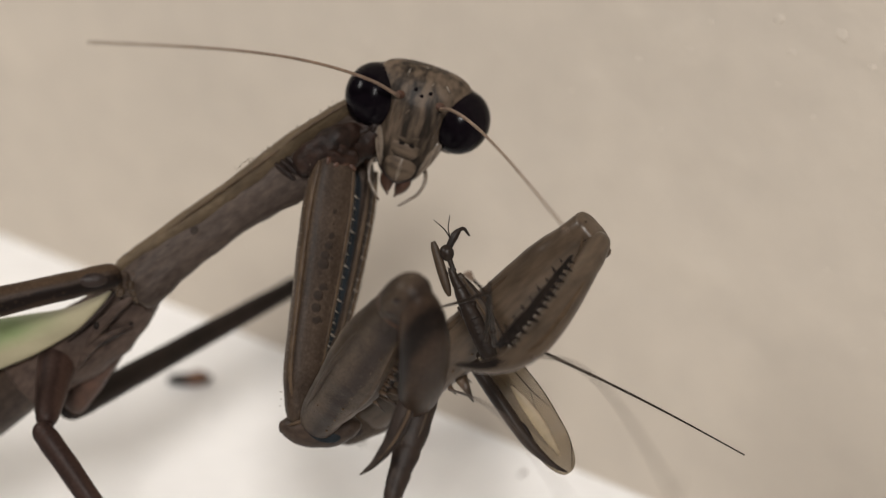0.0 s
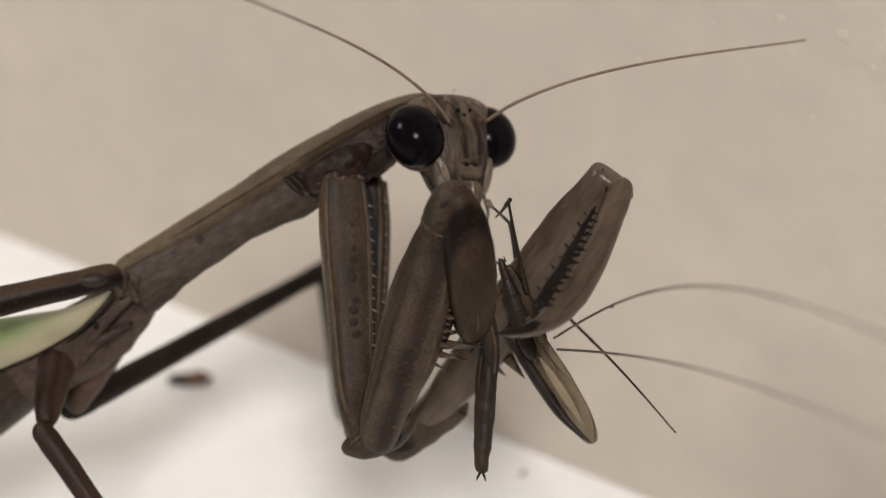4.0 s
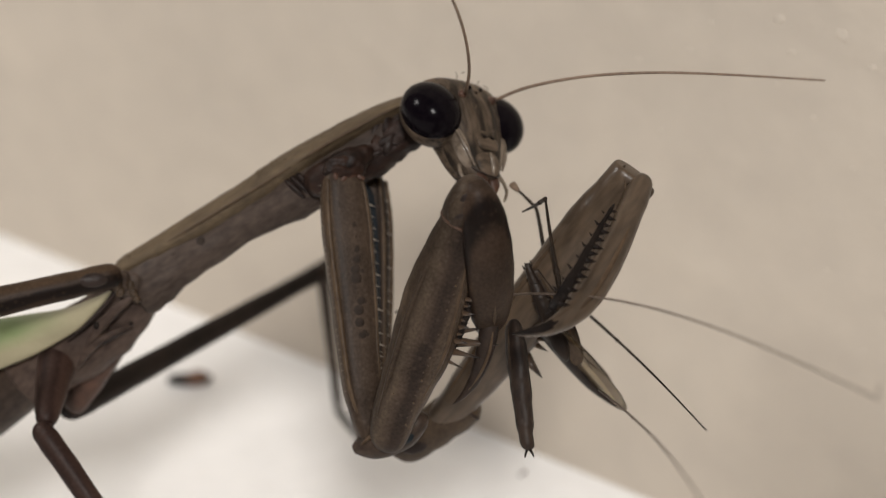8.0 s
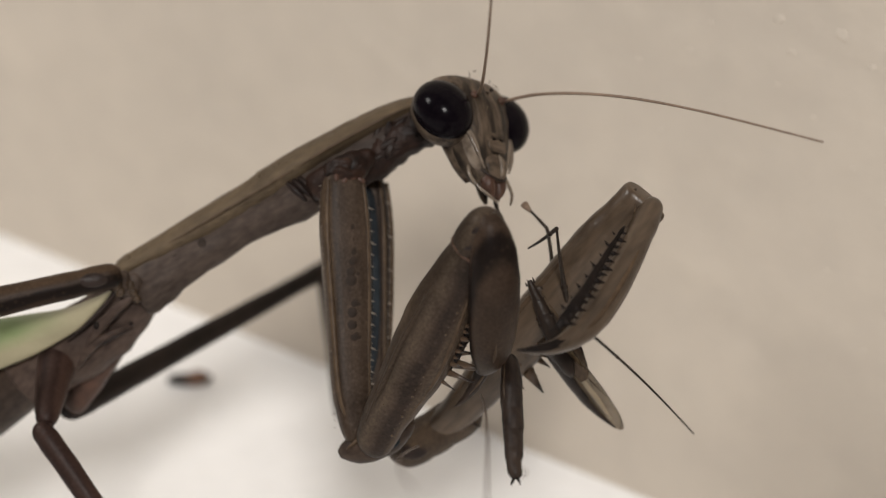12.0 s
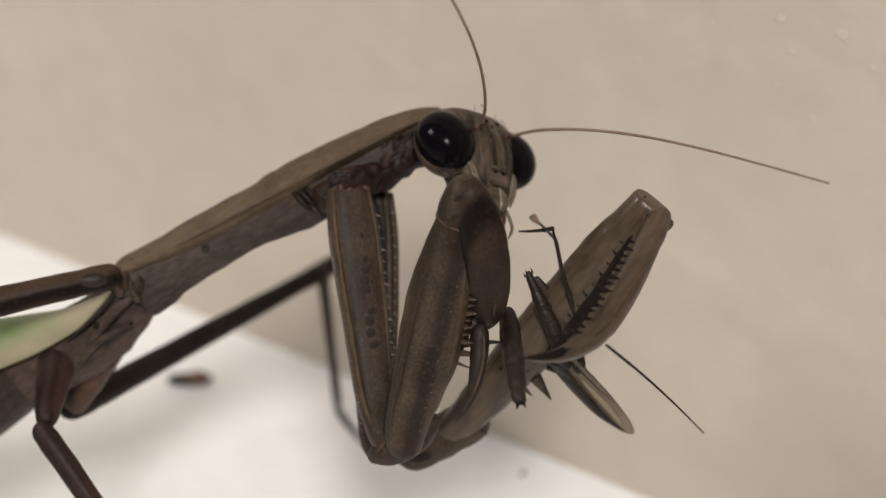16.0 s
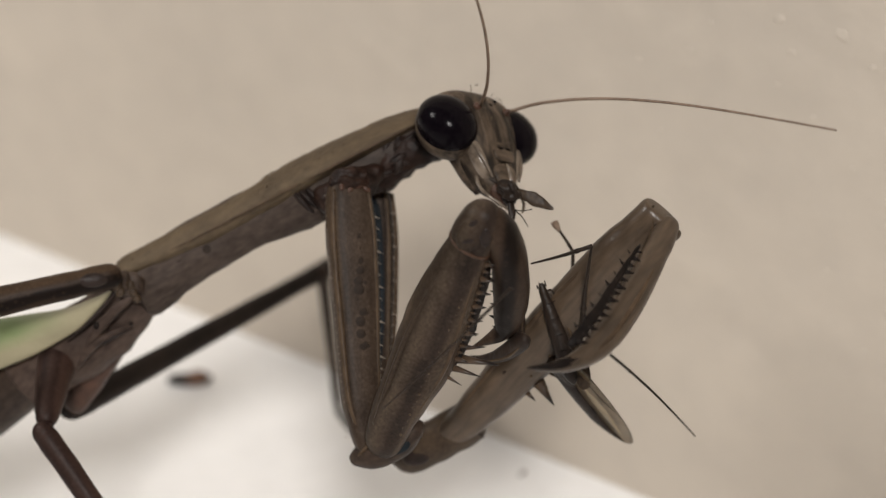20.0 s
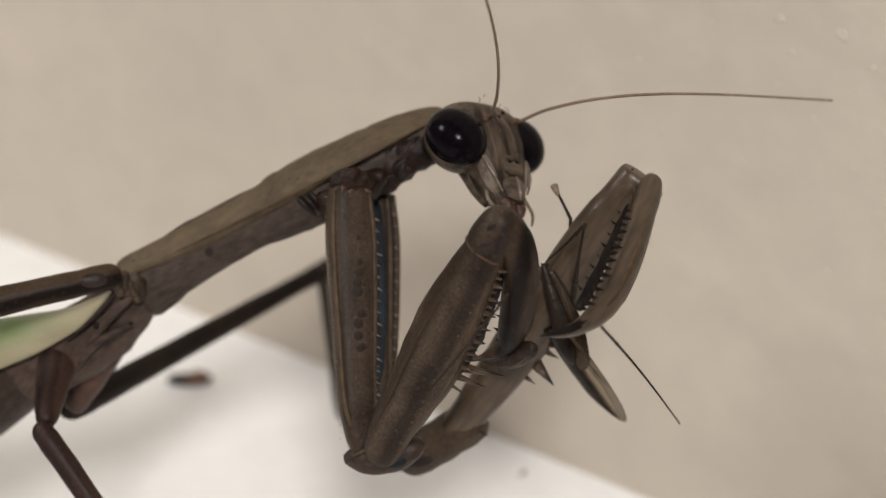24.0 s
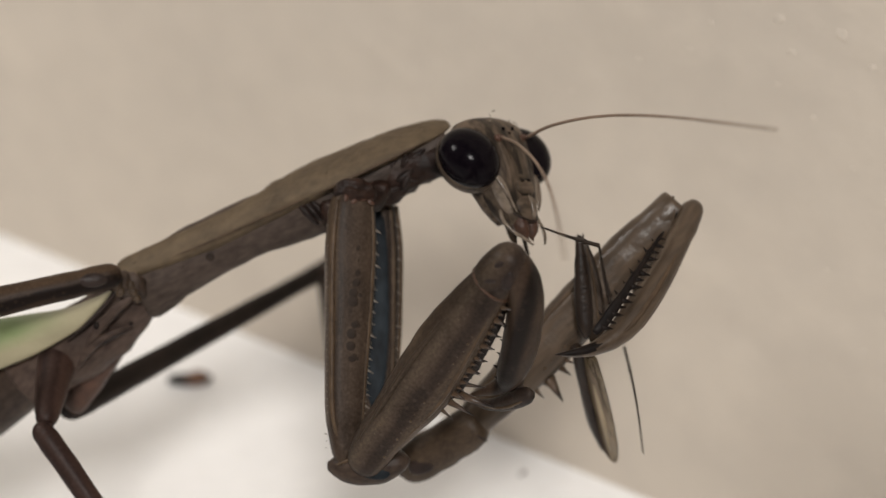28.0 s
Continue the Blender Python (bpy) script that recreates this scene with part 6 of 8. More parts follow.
    walk(claw_near, [
        along(0, -1.4, -11, -6.21, -3.79, -11, -11.08, 0), along(0.5, -1.35, -11, -6.16, -3.59, -11, -11.08, 0),
        along(1, -1.25, -9.5, -5.07, -2.01, -9.5, -10.41, 0), along(1.5, -0.57, -8.5, -4.1, -1.01, -8.5, -9.26, 0),
        along(2, 0.29, -7.5, -3.5, 0.42, -7.35, -7.7, 0), along(2.5, 1.21, -7, -3.26, 1.35, -6.31, -7.41, 0),
        along(3, 1.61, -7, -3.13, 1.97, -6.07, -7.22, 0), along(3.5, 1.89, -7, -3.18, 2.13, -6.13, -7.29, 0),
        along(5.5, 2.16, -6.8, -3.67, 1.8, -6.65, -7.85, 0), along(6, 2.22, -6.8, -3.8, 1.61, -6.68, -7.95, 0),
        along(7, 2.06, -6.8, -3.93, 1.03, -6.8, -8.34, 0), along(8, 2.22, -6.8, -3.54, 0.91, -5.57, -7.34, 0),
        along(9, 2.15, -6.5, -3.15, 0.71, -4.49, -6.55, 0), along(10, 2.17, -6.5, -3.2, 0.76, -4.49, -6.63, 0),
        along(11, 2.22, -6.5, -3.42, 0.84, -4.46, -6.82, 0), along(12, 2.28, -6.5, -3.95, 0.97, -4.76, -7.56, 0),
        along(12.5, 2.17, -6.5, -3.89, 1.01, -6.41, -7.93, 0), along(14.5, 1.95, -6.8, -3.93, 1.37, -6.8, -9.08, 0),
        along(15, 1.74, -6.8, -3.88, 0.84, -6.8, -8.89, 0), along(16, 1.74, -6.8, -3.8, 1, -6.8, -8.02, 0),
        along(16.5, 2.06, -6.8, -3.4, 1.45, -5.18, -7.25, 0), along(17, 2.53, -6.8, -2.61, 2.1, -5.12, -6.44, 0),
        along(17.5, 3.19, -6.8, -1.56, 2.72, -5.09, -5.37, 0), along(18, 3.27, -6.8, -0.29, 2.75, -5.03, -4.08, 0),
        along(18.5, 3.59, -6.8, -2.08, 2.4, -4.19, -5.16, 0), along(19, 3.81, -6.6, -3.41, 2.15, -3.33, -5.49, 0),
        along(19.5, 3.87, -6.4, -4.15, 1.91, -2.98, -5.66, 0), along(20, 3.78, -6.4, -4.29, 1.57, -3.04, -5.53, 0),
        along(21, 3.8, -6.4, -4.18, 1.63, -3.04, -5.48, 0), along(23.5, 4.03, -6.4, -4.8, 1.88, -2.95, -5.93, 0),
        along(24, 4.14, -6.4, -4.69, 2.16, -2.86, -5.8, 0), along(24.5, 4.19, -6.4, -5.68, 1.77, -3.1, -6.72, 0),
        along(25, 4.19, -6.4, -5.86, 1.54, -3.28, -6.81, 0), along(26, 4.27, -6.4, -6.02, 1.38, -3.46, -6.91, 0),
        along(27, 4.03, -6.4, -6.29, 1.21, -3.34, -6.97, 0), along(28, 3.98, -6.4, -6.87, 1.27, -3.25, -7.59, 0),
    ])
    walk(tarsus_near, [
        along(0, -0.77, -9.43, -6.35, -2.44, -11.04, -11.57, 0),
        along(0.5, -0.64, -9.39, -6.44, -2.05, -11.56, -11.64, 10),
        along(1, -0.62, -8.54, -5.57, -1.89, -9.58, -11.97, 20),
        along(1.5, 0.16, -7.39, -4.92, -1.26, -8.49, -12.19, 50), along(2, 0.42, -6.66, -4.74, -0.7, -7.82, -12.59, 80),
        along(2.5, 1.09, -5.99, -4.65, -0.16, -7.14, -12.56, 80), along(3, 1.71, -5.94, -4.52, 0.68, -7.1, -12.57, 80),
        along(3.5, 1.97, -6.11, -4.56, 1.16, -7.16, -12.17, 80),
        along(5.5, 2.55, -5.86, -3.99, 3.98, -6.94, -9.72, 80), along(6, 2.7, -5.64, -3.99, 3.91, -8.14, -9.31, 80),
        along(7, 2.93, -5.46, -4.27, 3.68, -9.16, -8.93, 80), along(8, 3.34, -5.3, -3.6, 3.97, -7.04, -9.31, 80),
        along(9, 3.25, -5.4, -3.73, 4.33, -9.83, -7.63, 80), along(10, 3.23, -5.81, -3.98, 4.12, -9.07, -8.94, 80),
        along(11, 3.07, -5.32, -3.6, 4.01, -7.88, -8.95, 80), along(11.5, 3.09, -6.47, -4.41, 3.59, -9.59, -9.51, 80),
        along(12, 3.14, -6.73, -5.26, 3.23, -10.13, -10.2, 80),
        along(12.5, 3.13, -6.43, -4.91, 3.56, -10.21, -9.56, 80),
        along(14.5, 3.08, -5.51, -3.51, 3.34, -9.31, -8.14, 80), along(15, 3.08, -4.98, -3.16, 3.29, -7.5, -8.6, 80),
        along(15.5, 3.06, -5.36, -3.14, 3.27, -9.17, -7.77, 80), along(16, 3.08, -5.05, -3.16, 3.45, -9.74, -6.88, 80),
        along(16.5, 2.97, -5, -3.12, 0.61, 0.32, -4.58, 80), along(16.75, 2.94, -4.45, -3.12, 0.46, 0.52, -0.84, 80),
        along(17, 2.89, -4.19, -3.11, 1.53, -0.92, 1.73, 80), along(17.5, 3.08, -4.2, -2.7, 1.42, -1.09, 2.15, 80),
        along(18, 3.82, -4.12, -1.2, 1.32, -0.22, 2.61, 80), along(18.5, 3.61, -4.63, -2.82, 1.51, -1.52, 1.86, 80),
        along(19, 3.51, -5.04, -3.75, 1.71, -2.08, 1.15, 80), along(19.5, 3.52, -4.74, -4.2, 2.49, -1.7, 0.87, 80),
        along(20, 3.52, -4.84, -4.63, 3.26, -1.88, 0.59, 80), along(21, 3.6, -4.74, -4.44, 3.35, -1.49, 0.59, 80),
        along(23.5, 3.46, -4.84, -5.25, 3.47, -3.41, 0.58, 80), along(24, 3.49, -4.3, -5.09, 3.65, -2.38, 0.59, 80),
        along(24.5, 3.5, -4.1, -5.98, 3.61, -4.14, 0.37, 80), along(25, 3.49, -4.25, -6.04, 3.64, -4.27, 0.16, 80),
        along(25.5, 3.49, -4.32, -6.11, 3.67, -4.32, -0.04, 80), along(26, 3.48, -4.44, -6.17, 3.74, -3.53, -0.25, 80),
        along(27, 3.52, -4.44, -6.24, 3.87, -2.25, -0.67, 80), along(27.5, 3.53, -4.47, -6.28, 3.92, -1.87, -0.88, 80),
        along(28, 3.39, -5.25, -6.7, 3.89, -3.23, -1.08, 80)
    ])
    walk(coxa_far, [
        along(0, -4.7, 2, 4.84, -6.89, 0.33, -9.05, 0), along(0.5, -4.7, 2, 4.84, -6.67, 0.31, -9.19, 0),
        along(1, -4.54, 2, 4.51, -6.46, 0.32, -9.34, 0), along(1.5, -4.44, 2, 4.3, -5.88, 0.29, -9.71, 0),
        along(2, -4.44, 2, 4.31, -5.82, 0.27, -9.76, 0), along(2.5, -4.45, 2, 4.31, -5.3, 0.31, -9.77, 0),
        along(3, -4.45, 2, 4.32, -5.01, 0.29, -9.91, 0), along(3.5, -4.39, 2, 4.19, -4.58, 0.33, -9.91, 0),
        along(5.5, -4.34, 2, 4.07, -3.89, 0.38, -9.92, 0), along(6, -4.33, 2, 4.04, -3.72, 0.39, -9.92, 0),
        along(7, -4.34, 2, 4.07, -3.72, 0.38, -9.93, 0), along(8, -4.35, 2, 4.1, -3.72, 0.37, -9.94, 0),
        along(9, -4.35, 2, 4.1, -3.72, 0.37, -9.95, 0), along(10, -4.35, 2, 4.1, -3.72, 0.37, -9.97, 0),
        along(11, -4.33, 2, 4.05, -3.72, 0.37, -9.98, 0), along(11.5, -4.32, 2, 4.02, -3.72, 0.34, -10.09, 0),
        along(12, -4.31, 2, 3.99, -3.72, 0.31, -10.2, 0), along(12.5, -4.3, 2, 3.99, -3.67, 0.3, -10.22, 0),
        along(14.5, -4.1, 2, 3.54, -3.48, 0.33, -10.32, 0), along(15, -4.09, 2, 3.52, -3.43, 0.33, -10.35, 0),
        along(16, -4.07, 2, 3.48, -3.43, 0.32, -10.36, 0), along(17, -4.05, 2, 3.45, -3.43, 0.32, -10.38, 0),
        along(18, -4.04, 2, 3.46, -3.43, 0.32, -10.39, 0), along(19, -4.03, 2, 3.47, -3.43, 0.31, -10.4, 0),
        along(20, -4.03, 2, 3.48, -3.63, 0.28, -10.48, 0), along(21, -4.02, 2, 3.49, -3.63, 0.28, -10.48, 0),
        along(23.5, -4.06, 2, 3.64, -3.63, 0.26, -10.48, 0), along(24, -3.97, 2, 3.4, -3.43, 0.25, -10.63, 0),
        along(24.5, -3.78, 2, 2.79, -3.08, 0.25, -10.91, 0), along(25, -3.76, 2, 2.73, -3.05, -0.62, -10.8, 0),
        along(25.5, -3.77, 2, 2.75, -3.06, -0.31, -10.84, 0), along(26, -3.77, 2, 2.76, -3.08, 0.25, -10.91, 0),
        along(27, -3.78, 2, 2.8, -3.08, 0.25, -10.91, 0), along(27.5, -3.79, 2, 2.81, -3.08, 0.25, -10.91, 0),
        along(28, -3.8, 2, 2.83, -3.37, 0.22, -10.97, 0)
    ])
    walk(trochanter_far, [
        along(0, -5.12, 1.6, -9.14, -2.86, 0.7, -8.1, 0), along(0.5, -4.9, 1.6, -9.29, -2.72, 0.7, -8.19, 0),
        along(1, -4.68, 1.6, -9.44, -2.57, 0.7, -8.27, 0), along(1.5, -4.09, 1.6, -9.82, -2.05, 0.7, -8.33, 0),
        along(2, -4.04, 1.6, -9.88, -1.82, 0.7, -8.33, 0), along(2.5, -3.51, 1.6, -9.88, -1.33, 0.7, -8.33, 0),
        along(3, -3.22, 1.6, -10.02, -0.75, 0.7, -8.33, 0), along(3.5, -2.78, 1.6, -10.02, -0.32, 0.7, -8.27, 0),
        along(5.5, -2.08, 1.6, -10.02, 0.43, 0.7, -8.37, 0), along(6, -1.9, 1.6, -10.02, 0.61, 0.7, -8.39, 0),
        along(7, -1.9, 1.6, -10.03, 0.65, 0.7, -8.39, 0), along(8, -1.9, 1.6, -10.05, 0.7, 0.7, -8.39, 0),
        along(9, -1.9, 1.6, -10.06, 0.7, 0.7, -8.42, 0), along(10, -1.9, 1.6, -10.07, 0.7, 0.7, -8.45, 0),
        along(11, -1.9, 1.6, -10.08, 0.7, 0.7, -8.48, 0), along(11.5, -1.9, 1.6, -10.2, 0.7, 0.7, -8.62, 0),
        along(12, -1.9, 1.6, -10.32, 0.7, 0.7, -8.77, 0), along(12.5, -1.85, 1.6, -10.34, 0.75, 0.7, -8.81, 0),
        along(14.5, -1.66, 1.6, -10.44, 0.94, 0.7, -9.01, 0), along(15, -1.61, 1.6, -10.46, 0.99, 0.7, -9.06, 0),
        along(16, -1.61, 1.6, -10.48, 1.06, 0.7, -9.08, 0), along(17, -1.61, 1.6, -10.49, 1.13, 0.7, -9.11, 0),
        along(18, -1.61, 1.6, -10.51, 1.13, 0.7, -9.11, 0), along(19, -1.61, 1.6, -10.52, 1.13, 0.7, -9.11, 0),
        along(20, -1.81, 1.6, -10.61, 1.13, 0.7, -9.11, 0), along(21, -1.81, 1.6, -10.61, 1.13, 0.7, -9.11, 0),
        along(23.5, -1.81, 1.6, -10.61, 1.13, 0.7, -9.11, 0), along(24, -1.61, 1.6, -10.75, 1.28, 0.7, -9.06, 0),
        along(24.5, -1.26, 1.6, -11.05, 1.48, 0.7, -9.43, 0), along(25, -1.26, 1.6, -11.05, 1.42, 0.7, -9.43, 0),
        along(25.5, -1.26, 1.6, -11.05, 1.36, 0.7, -9.43, 0), along(26, -1.26, 1.6, -11.05, 1.31, 0.7, -9.43, 0),
        along(27, -1.26, 1.6, -11.05, 1.27, 0.7, -9.43, 0), along(27.5, -1.26, 1.6, -11.05, 1.25, 0.7, -9.43, 0),
        along(28, -1.55, 1.6, -11.1, 1.07, 0.7, -9.49, 0)
    ])
    walk(femur_far, [
        along(0, -3.54, 1, -9.33, 6.88, -8.08, 0.4, 0), along(0.5, -3.4, 1, -9.41, 6.89, -8.02, 0.52, 0),
        along(1, -3.25, 1, -9.5, 6.7, -7.19, 1.46, 0), along(1.5, -2.73, 1, -9.56, 7.01, -6.93, 1.79, 0),
        along(2, -2.5, 1, -9.56, 6.62, -6.45, 2.62, 0), along(2.5, -2, 1, -9.56, 7.25, -6.76, 2.32, 0),
        along(3, -1.42, 1, -9.56, 7.32, -6.43, 2.91, 0), along(3.5, -0.99, 1, -9.5, 7.7, -6.82, 2.78, 0),
        along(5.5, -0.24, 1, -9.59, 8.47, -5.22, 3.6, 0), along(6, -0.06, 1, -9.62, 8.52, -5.9, 3.32, 0),
        along(7, -0.01, 1, -9.62, 8.71, -5.71, 3.33, 0), along(8, 0.03, 1, -9.62, 9.08, -5.66, 3.13, 0),
        along(9, 0.03, 1, -9.64, 9.07, -5.79, 3.04, 0), along(10, 0.03, 1, -9.67, 9.19, -5.8, 2.91, 0),
        along(11, 0.03, 1, -9.7, 9.22, -6.25, 2.61, 0), along(11.5, 0.03, 1, -9.85, 9.41, -6.64, 2.08, 0),
        along(12, 0.03, 1, -9.99, 9.48, -6.46, 2, 0), along(12.5, 0.08, 1, -10.04, 9.59, -6.22, 2.05, 0),
        along(14.5, 0.27, 1, -10.24, 9.8, -6.36, 1.63, 0), along(15, 0.32, 1, -10.28, 9.85, -6.28, 1.63, 0),
        along(16, 0.39, 1, -10.31, 9.88, -6.35, 1.59, 0), along(17, 0.46, 1, -10.34, 9.92, -6.68, 1.38, 0),
        along(18, 0.46, 1, -10.34, 9.99, -6.46, 1.46, 0), along(19, 0.46, 1, -10.34, 10.08, -6.66, 1.26, 0),
        along(20, 0.46, 1, -10.34, 10.2, -6.69, 1.13, 0), along(21, 0.46, 1, -10.34, 10.23, -7.06, 0.85, 0),
        along(23.5, 0.46, 1, -10.34, 10.43, -6.75, 0.89, 0), along(24, 0.61, 1, -10.28, 9.67, -4.65, 3.15, 0),
        along(24.5, 0.81, 1, -10.66, 9.46, -0.83, 5.04, 0), along(25, 0.76, 1, -10.66, 9.82, -0.7, 4.13, 0),
        along(25.5, 0.7, 1, -10.66, 10.28, -0.74, 3.88, 0), along(26, 0.64, 1, -10.66, 10.72, -3.09, 2.73, 0),
        along(27, 0.6, 1, -10.66, 10.74, -2.6, 2.84, 0), along(27.5, 0.58, 1, -10.66, 11.45, -0.8, 2.68, 0),
        along(28, 0.41, 1, -10.72, 12.22, -0.92, 2.03, 0)
    ])
    walk(tibia_far, [
        along(0, 6.88, -8.43, 0.4, 0.73, -15.28, -4.86, 0), along(0.5, 6.89, -8.37, 0.52, 0.74, -15.17, -4.8, 0),
        along(1, 6.7, -7.54, 1.46, 0.76, -14.06, -4.45, 0), along(1.5, 7.01, -7.28, 1.79, 1.02, -13.51, -4.36, 0),
        along(2, 6.62, -6.8, 2.62, 0.91, -12.97, -3.86, 0), along(2.5, 7.25, -7.11, 2.32, 1.64, -13.69, -3.82, 0),
        along(3, 7.32, -6.78, 2.91, 1.77, -13.06, -3.61, 0), along(3.5, 7.7, -7.17, 2.78, 2.13, -13.47, -3.71, 0),
        along(5.5, 8.47, -5.57, 3.6, 2.81, -11.23, -3.41, 0), along(6, 8.52, -6.25, 3.32, 2.95, -12.08, -3.61, 0),
        along(7, 8.71, -6.06, 3.33, 3.09, -11.69, -3.73, 0), along(8, 9.08, -6.01, 3.13, 3.22, -11.63, -3.74, 0),
        along(9, 9.07, -6.14, 3.04, 3.26, -11.87, -3.77, 0), along(10, 9.19, -6.15, 2.91, 3.26, -11.67, -3.98, 0),
        along(11, 9.22, -6.6, 2.61, 3.31, -12.39, -4.06, 0), along(11.5, 9.41, -6.99, 2.08, 3.34, -13.04, -4.21, 0),
        along(12, 9.48, -6.81, 2, 3.41, -12.74, -4.41, 0), along(12.5, 9.59, -6.57, 2.05, 3.52, -12.49, -4.38, 0),
        along(14.5, 9.8, -6.71, 1.63, 3.68, -12.72, -4.6, 0), along(15, 9.85, -6.63, 1.63, 3.69, -12.53, -4.67, 0),
        along(16, 9.88, -6.7, 1.59, 3.69, -12.53, -4.74, 0), along(17, 9.92, -7.03, 1.38, 3.67, -12.97, -4.78, 0),
        along(18, 9.99, -6.81, 1.46, 3.72, -12.57, -4.86, 0), along(19, 10.08, -7.01, 1.26, 3.74, -12.88, -4.89, 0),
        along(20, 10.2, -7.04, 1.13, 3.92, -12.84, -5.13, 0), along(21, 10.23, -7.41, 0.85, 3.89, -13.34, -5.24, 0),
        along(23.5, 10.43, -7.1, 0.89, 3.94, -12.82, -5.23, 0), along(24, 9.67, -5, 3.15, 4.53, -11.24, -3.9, 0),
        along(24.5, 9.46, -1.18, 5.04, 5, -6.83, -2.95, 0), along(25, 9.82, -1.05, 4.13, 5.18, -6.7, -3.75, 0),
        along(25.5, 10.28, -1.09, 3.88, 5.18, -6.42, -3.95, 0), along(26, 10.72, -3.44, 2.73, 4.86, -8.98, -4.38, 0),
        along(27, 10.74, -2.95, 2.84, 4.9, -8.4, -4.37, 0), along(27.5, 11.45, -1.15, 2.68, 5.27, -5.84, -4.78, 0),
        along(28, 12.22, -1.27, 2.03, 5.54, -5.78, -5.11, 0)
    ])
    walk(body, [
        along(0, 0.37, -6.39, -0.98, 2.35, -5.99, -5.36, 0), along(0.5, 0.37, -6.31, -0.88, 2.35, -5.91, -5.31, 0),
        along(1, 0.43, -5.81, -0.77, 2.26, -5.41, -4.86, 0), along(1.5, 1.18, -5.46, -1.58, 2.72, -5.06, -4.69, 0),
        along(2, 1.3, -5.02, -1.32, 2.5, -4.62, -4.26, 0), along(2.5, 1.78, -5.02, -0.78, 2.93, -4.62, -4.26, 0),
        along(3, 2.11, -4.72, -0.57, 3.3, -4.32, -4.06, 0), along(3.5, 2.46, -4.86, -0.65, 3.56, -4.46, -4.1, 0),
        along(5.5, 3.44, -4.01, -0.11, 4.7, -3.61, -3.82, 0), along(6, 3.6, -4.27, -0.25, 4.87, -3.87, -4.08, 0),
        along(7, 3.66, -4.19, -0.19, 5.04, -3.79, -4.03, 0), along(8, 4.07, -4.16, -0.79, 5.43, -3.76, -4.03, 0),
        along(9, 4.09, -4.22, -0.86, 5.47, -3.82, -4.12, 0), along(10, 4.12, -4.23, -0.93, 5.51, -3.83, -4.22, 0),
        along(11, 3.97, -4.42, -0.79, 5.49, -4.02, -4.48, 0), along(12, 4.18, -4.51, -1.6, 5.68, -4.11, -4.94, 0),
        along(12.5, 4.15, -4.41, -1.49, 5.72, -4.01, -5.03, 0), along(14.5, 4, -4.46, -1.04, 5.86, -4.06, -5.35, 0),
        along(15, 3.97, -4.43, -0.92, 5.9, -4.03, -5.44, 0), along(16, 4.1, -4.46, -1.16, 5.97, -4.06, -5.51, 0),
        along(17, 4.23, -4.6, -1.38, 6.03, -4.2, -5.56, 0), along(18, 4.37, -4.51, -1.87, 6.03, -4.11, -5.64, 0),
        along(18.5, 4.41, -4.55, -1.74, 6.03, -4.15, -5.67, 0), along(19, 4.45, -4.59, -1.6, 6.03, -4.19, -5.7, 0),
        along(20, 4.72, -4.61, -1.74, 6.1, -4.21, -5.84, 0), along(21, 4.77, -4.77, -2.27, 6.15, -4.37, -5.96, 0),
        along(23.5, 4.99, -4.63, -1.87, 6.22, -4.23, -5.97, 0), along(24, 4.88, -3.73, -0.8, 5.96, -3.33, -4.38, 0),
        along(24.5, 4.65, -2.09, 0.59, 6.22, -1.69, -2.79, 0), along(25, 4.37, -2.03, 1.15, 6.22, -1.63, -3.91, 0),
        along(25.5, 4.99, -2.05, 0.87, 6.22, -1.65, -4.19, 0), along(26, 5.48, -3.06, 1.27, 6.42, -2.66, -4.84, 0),
        along(27, 5.57, -2.85, 1.33, 6.52, -2.45, -4.77, 0), along(27.5, 5.99, -2.07, 1.15, 6.78, -1.67, -5.04, 0),
        along(28, 6.74, -2.13, 0.59, 7.2, -1.73, -5.6, 0)
    ])
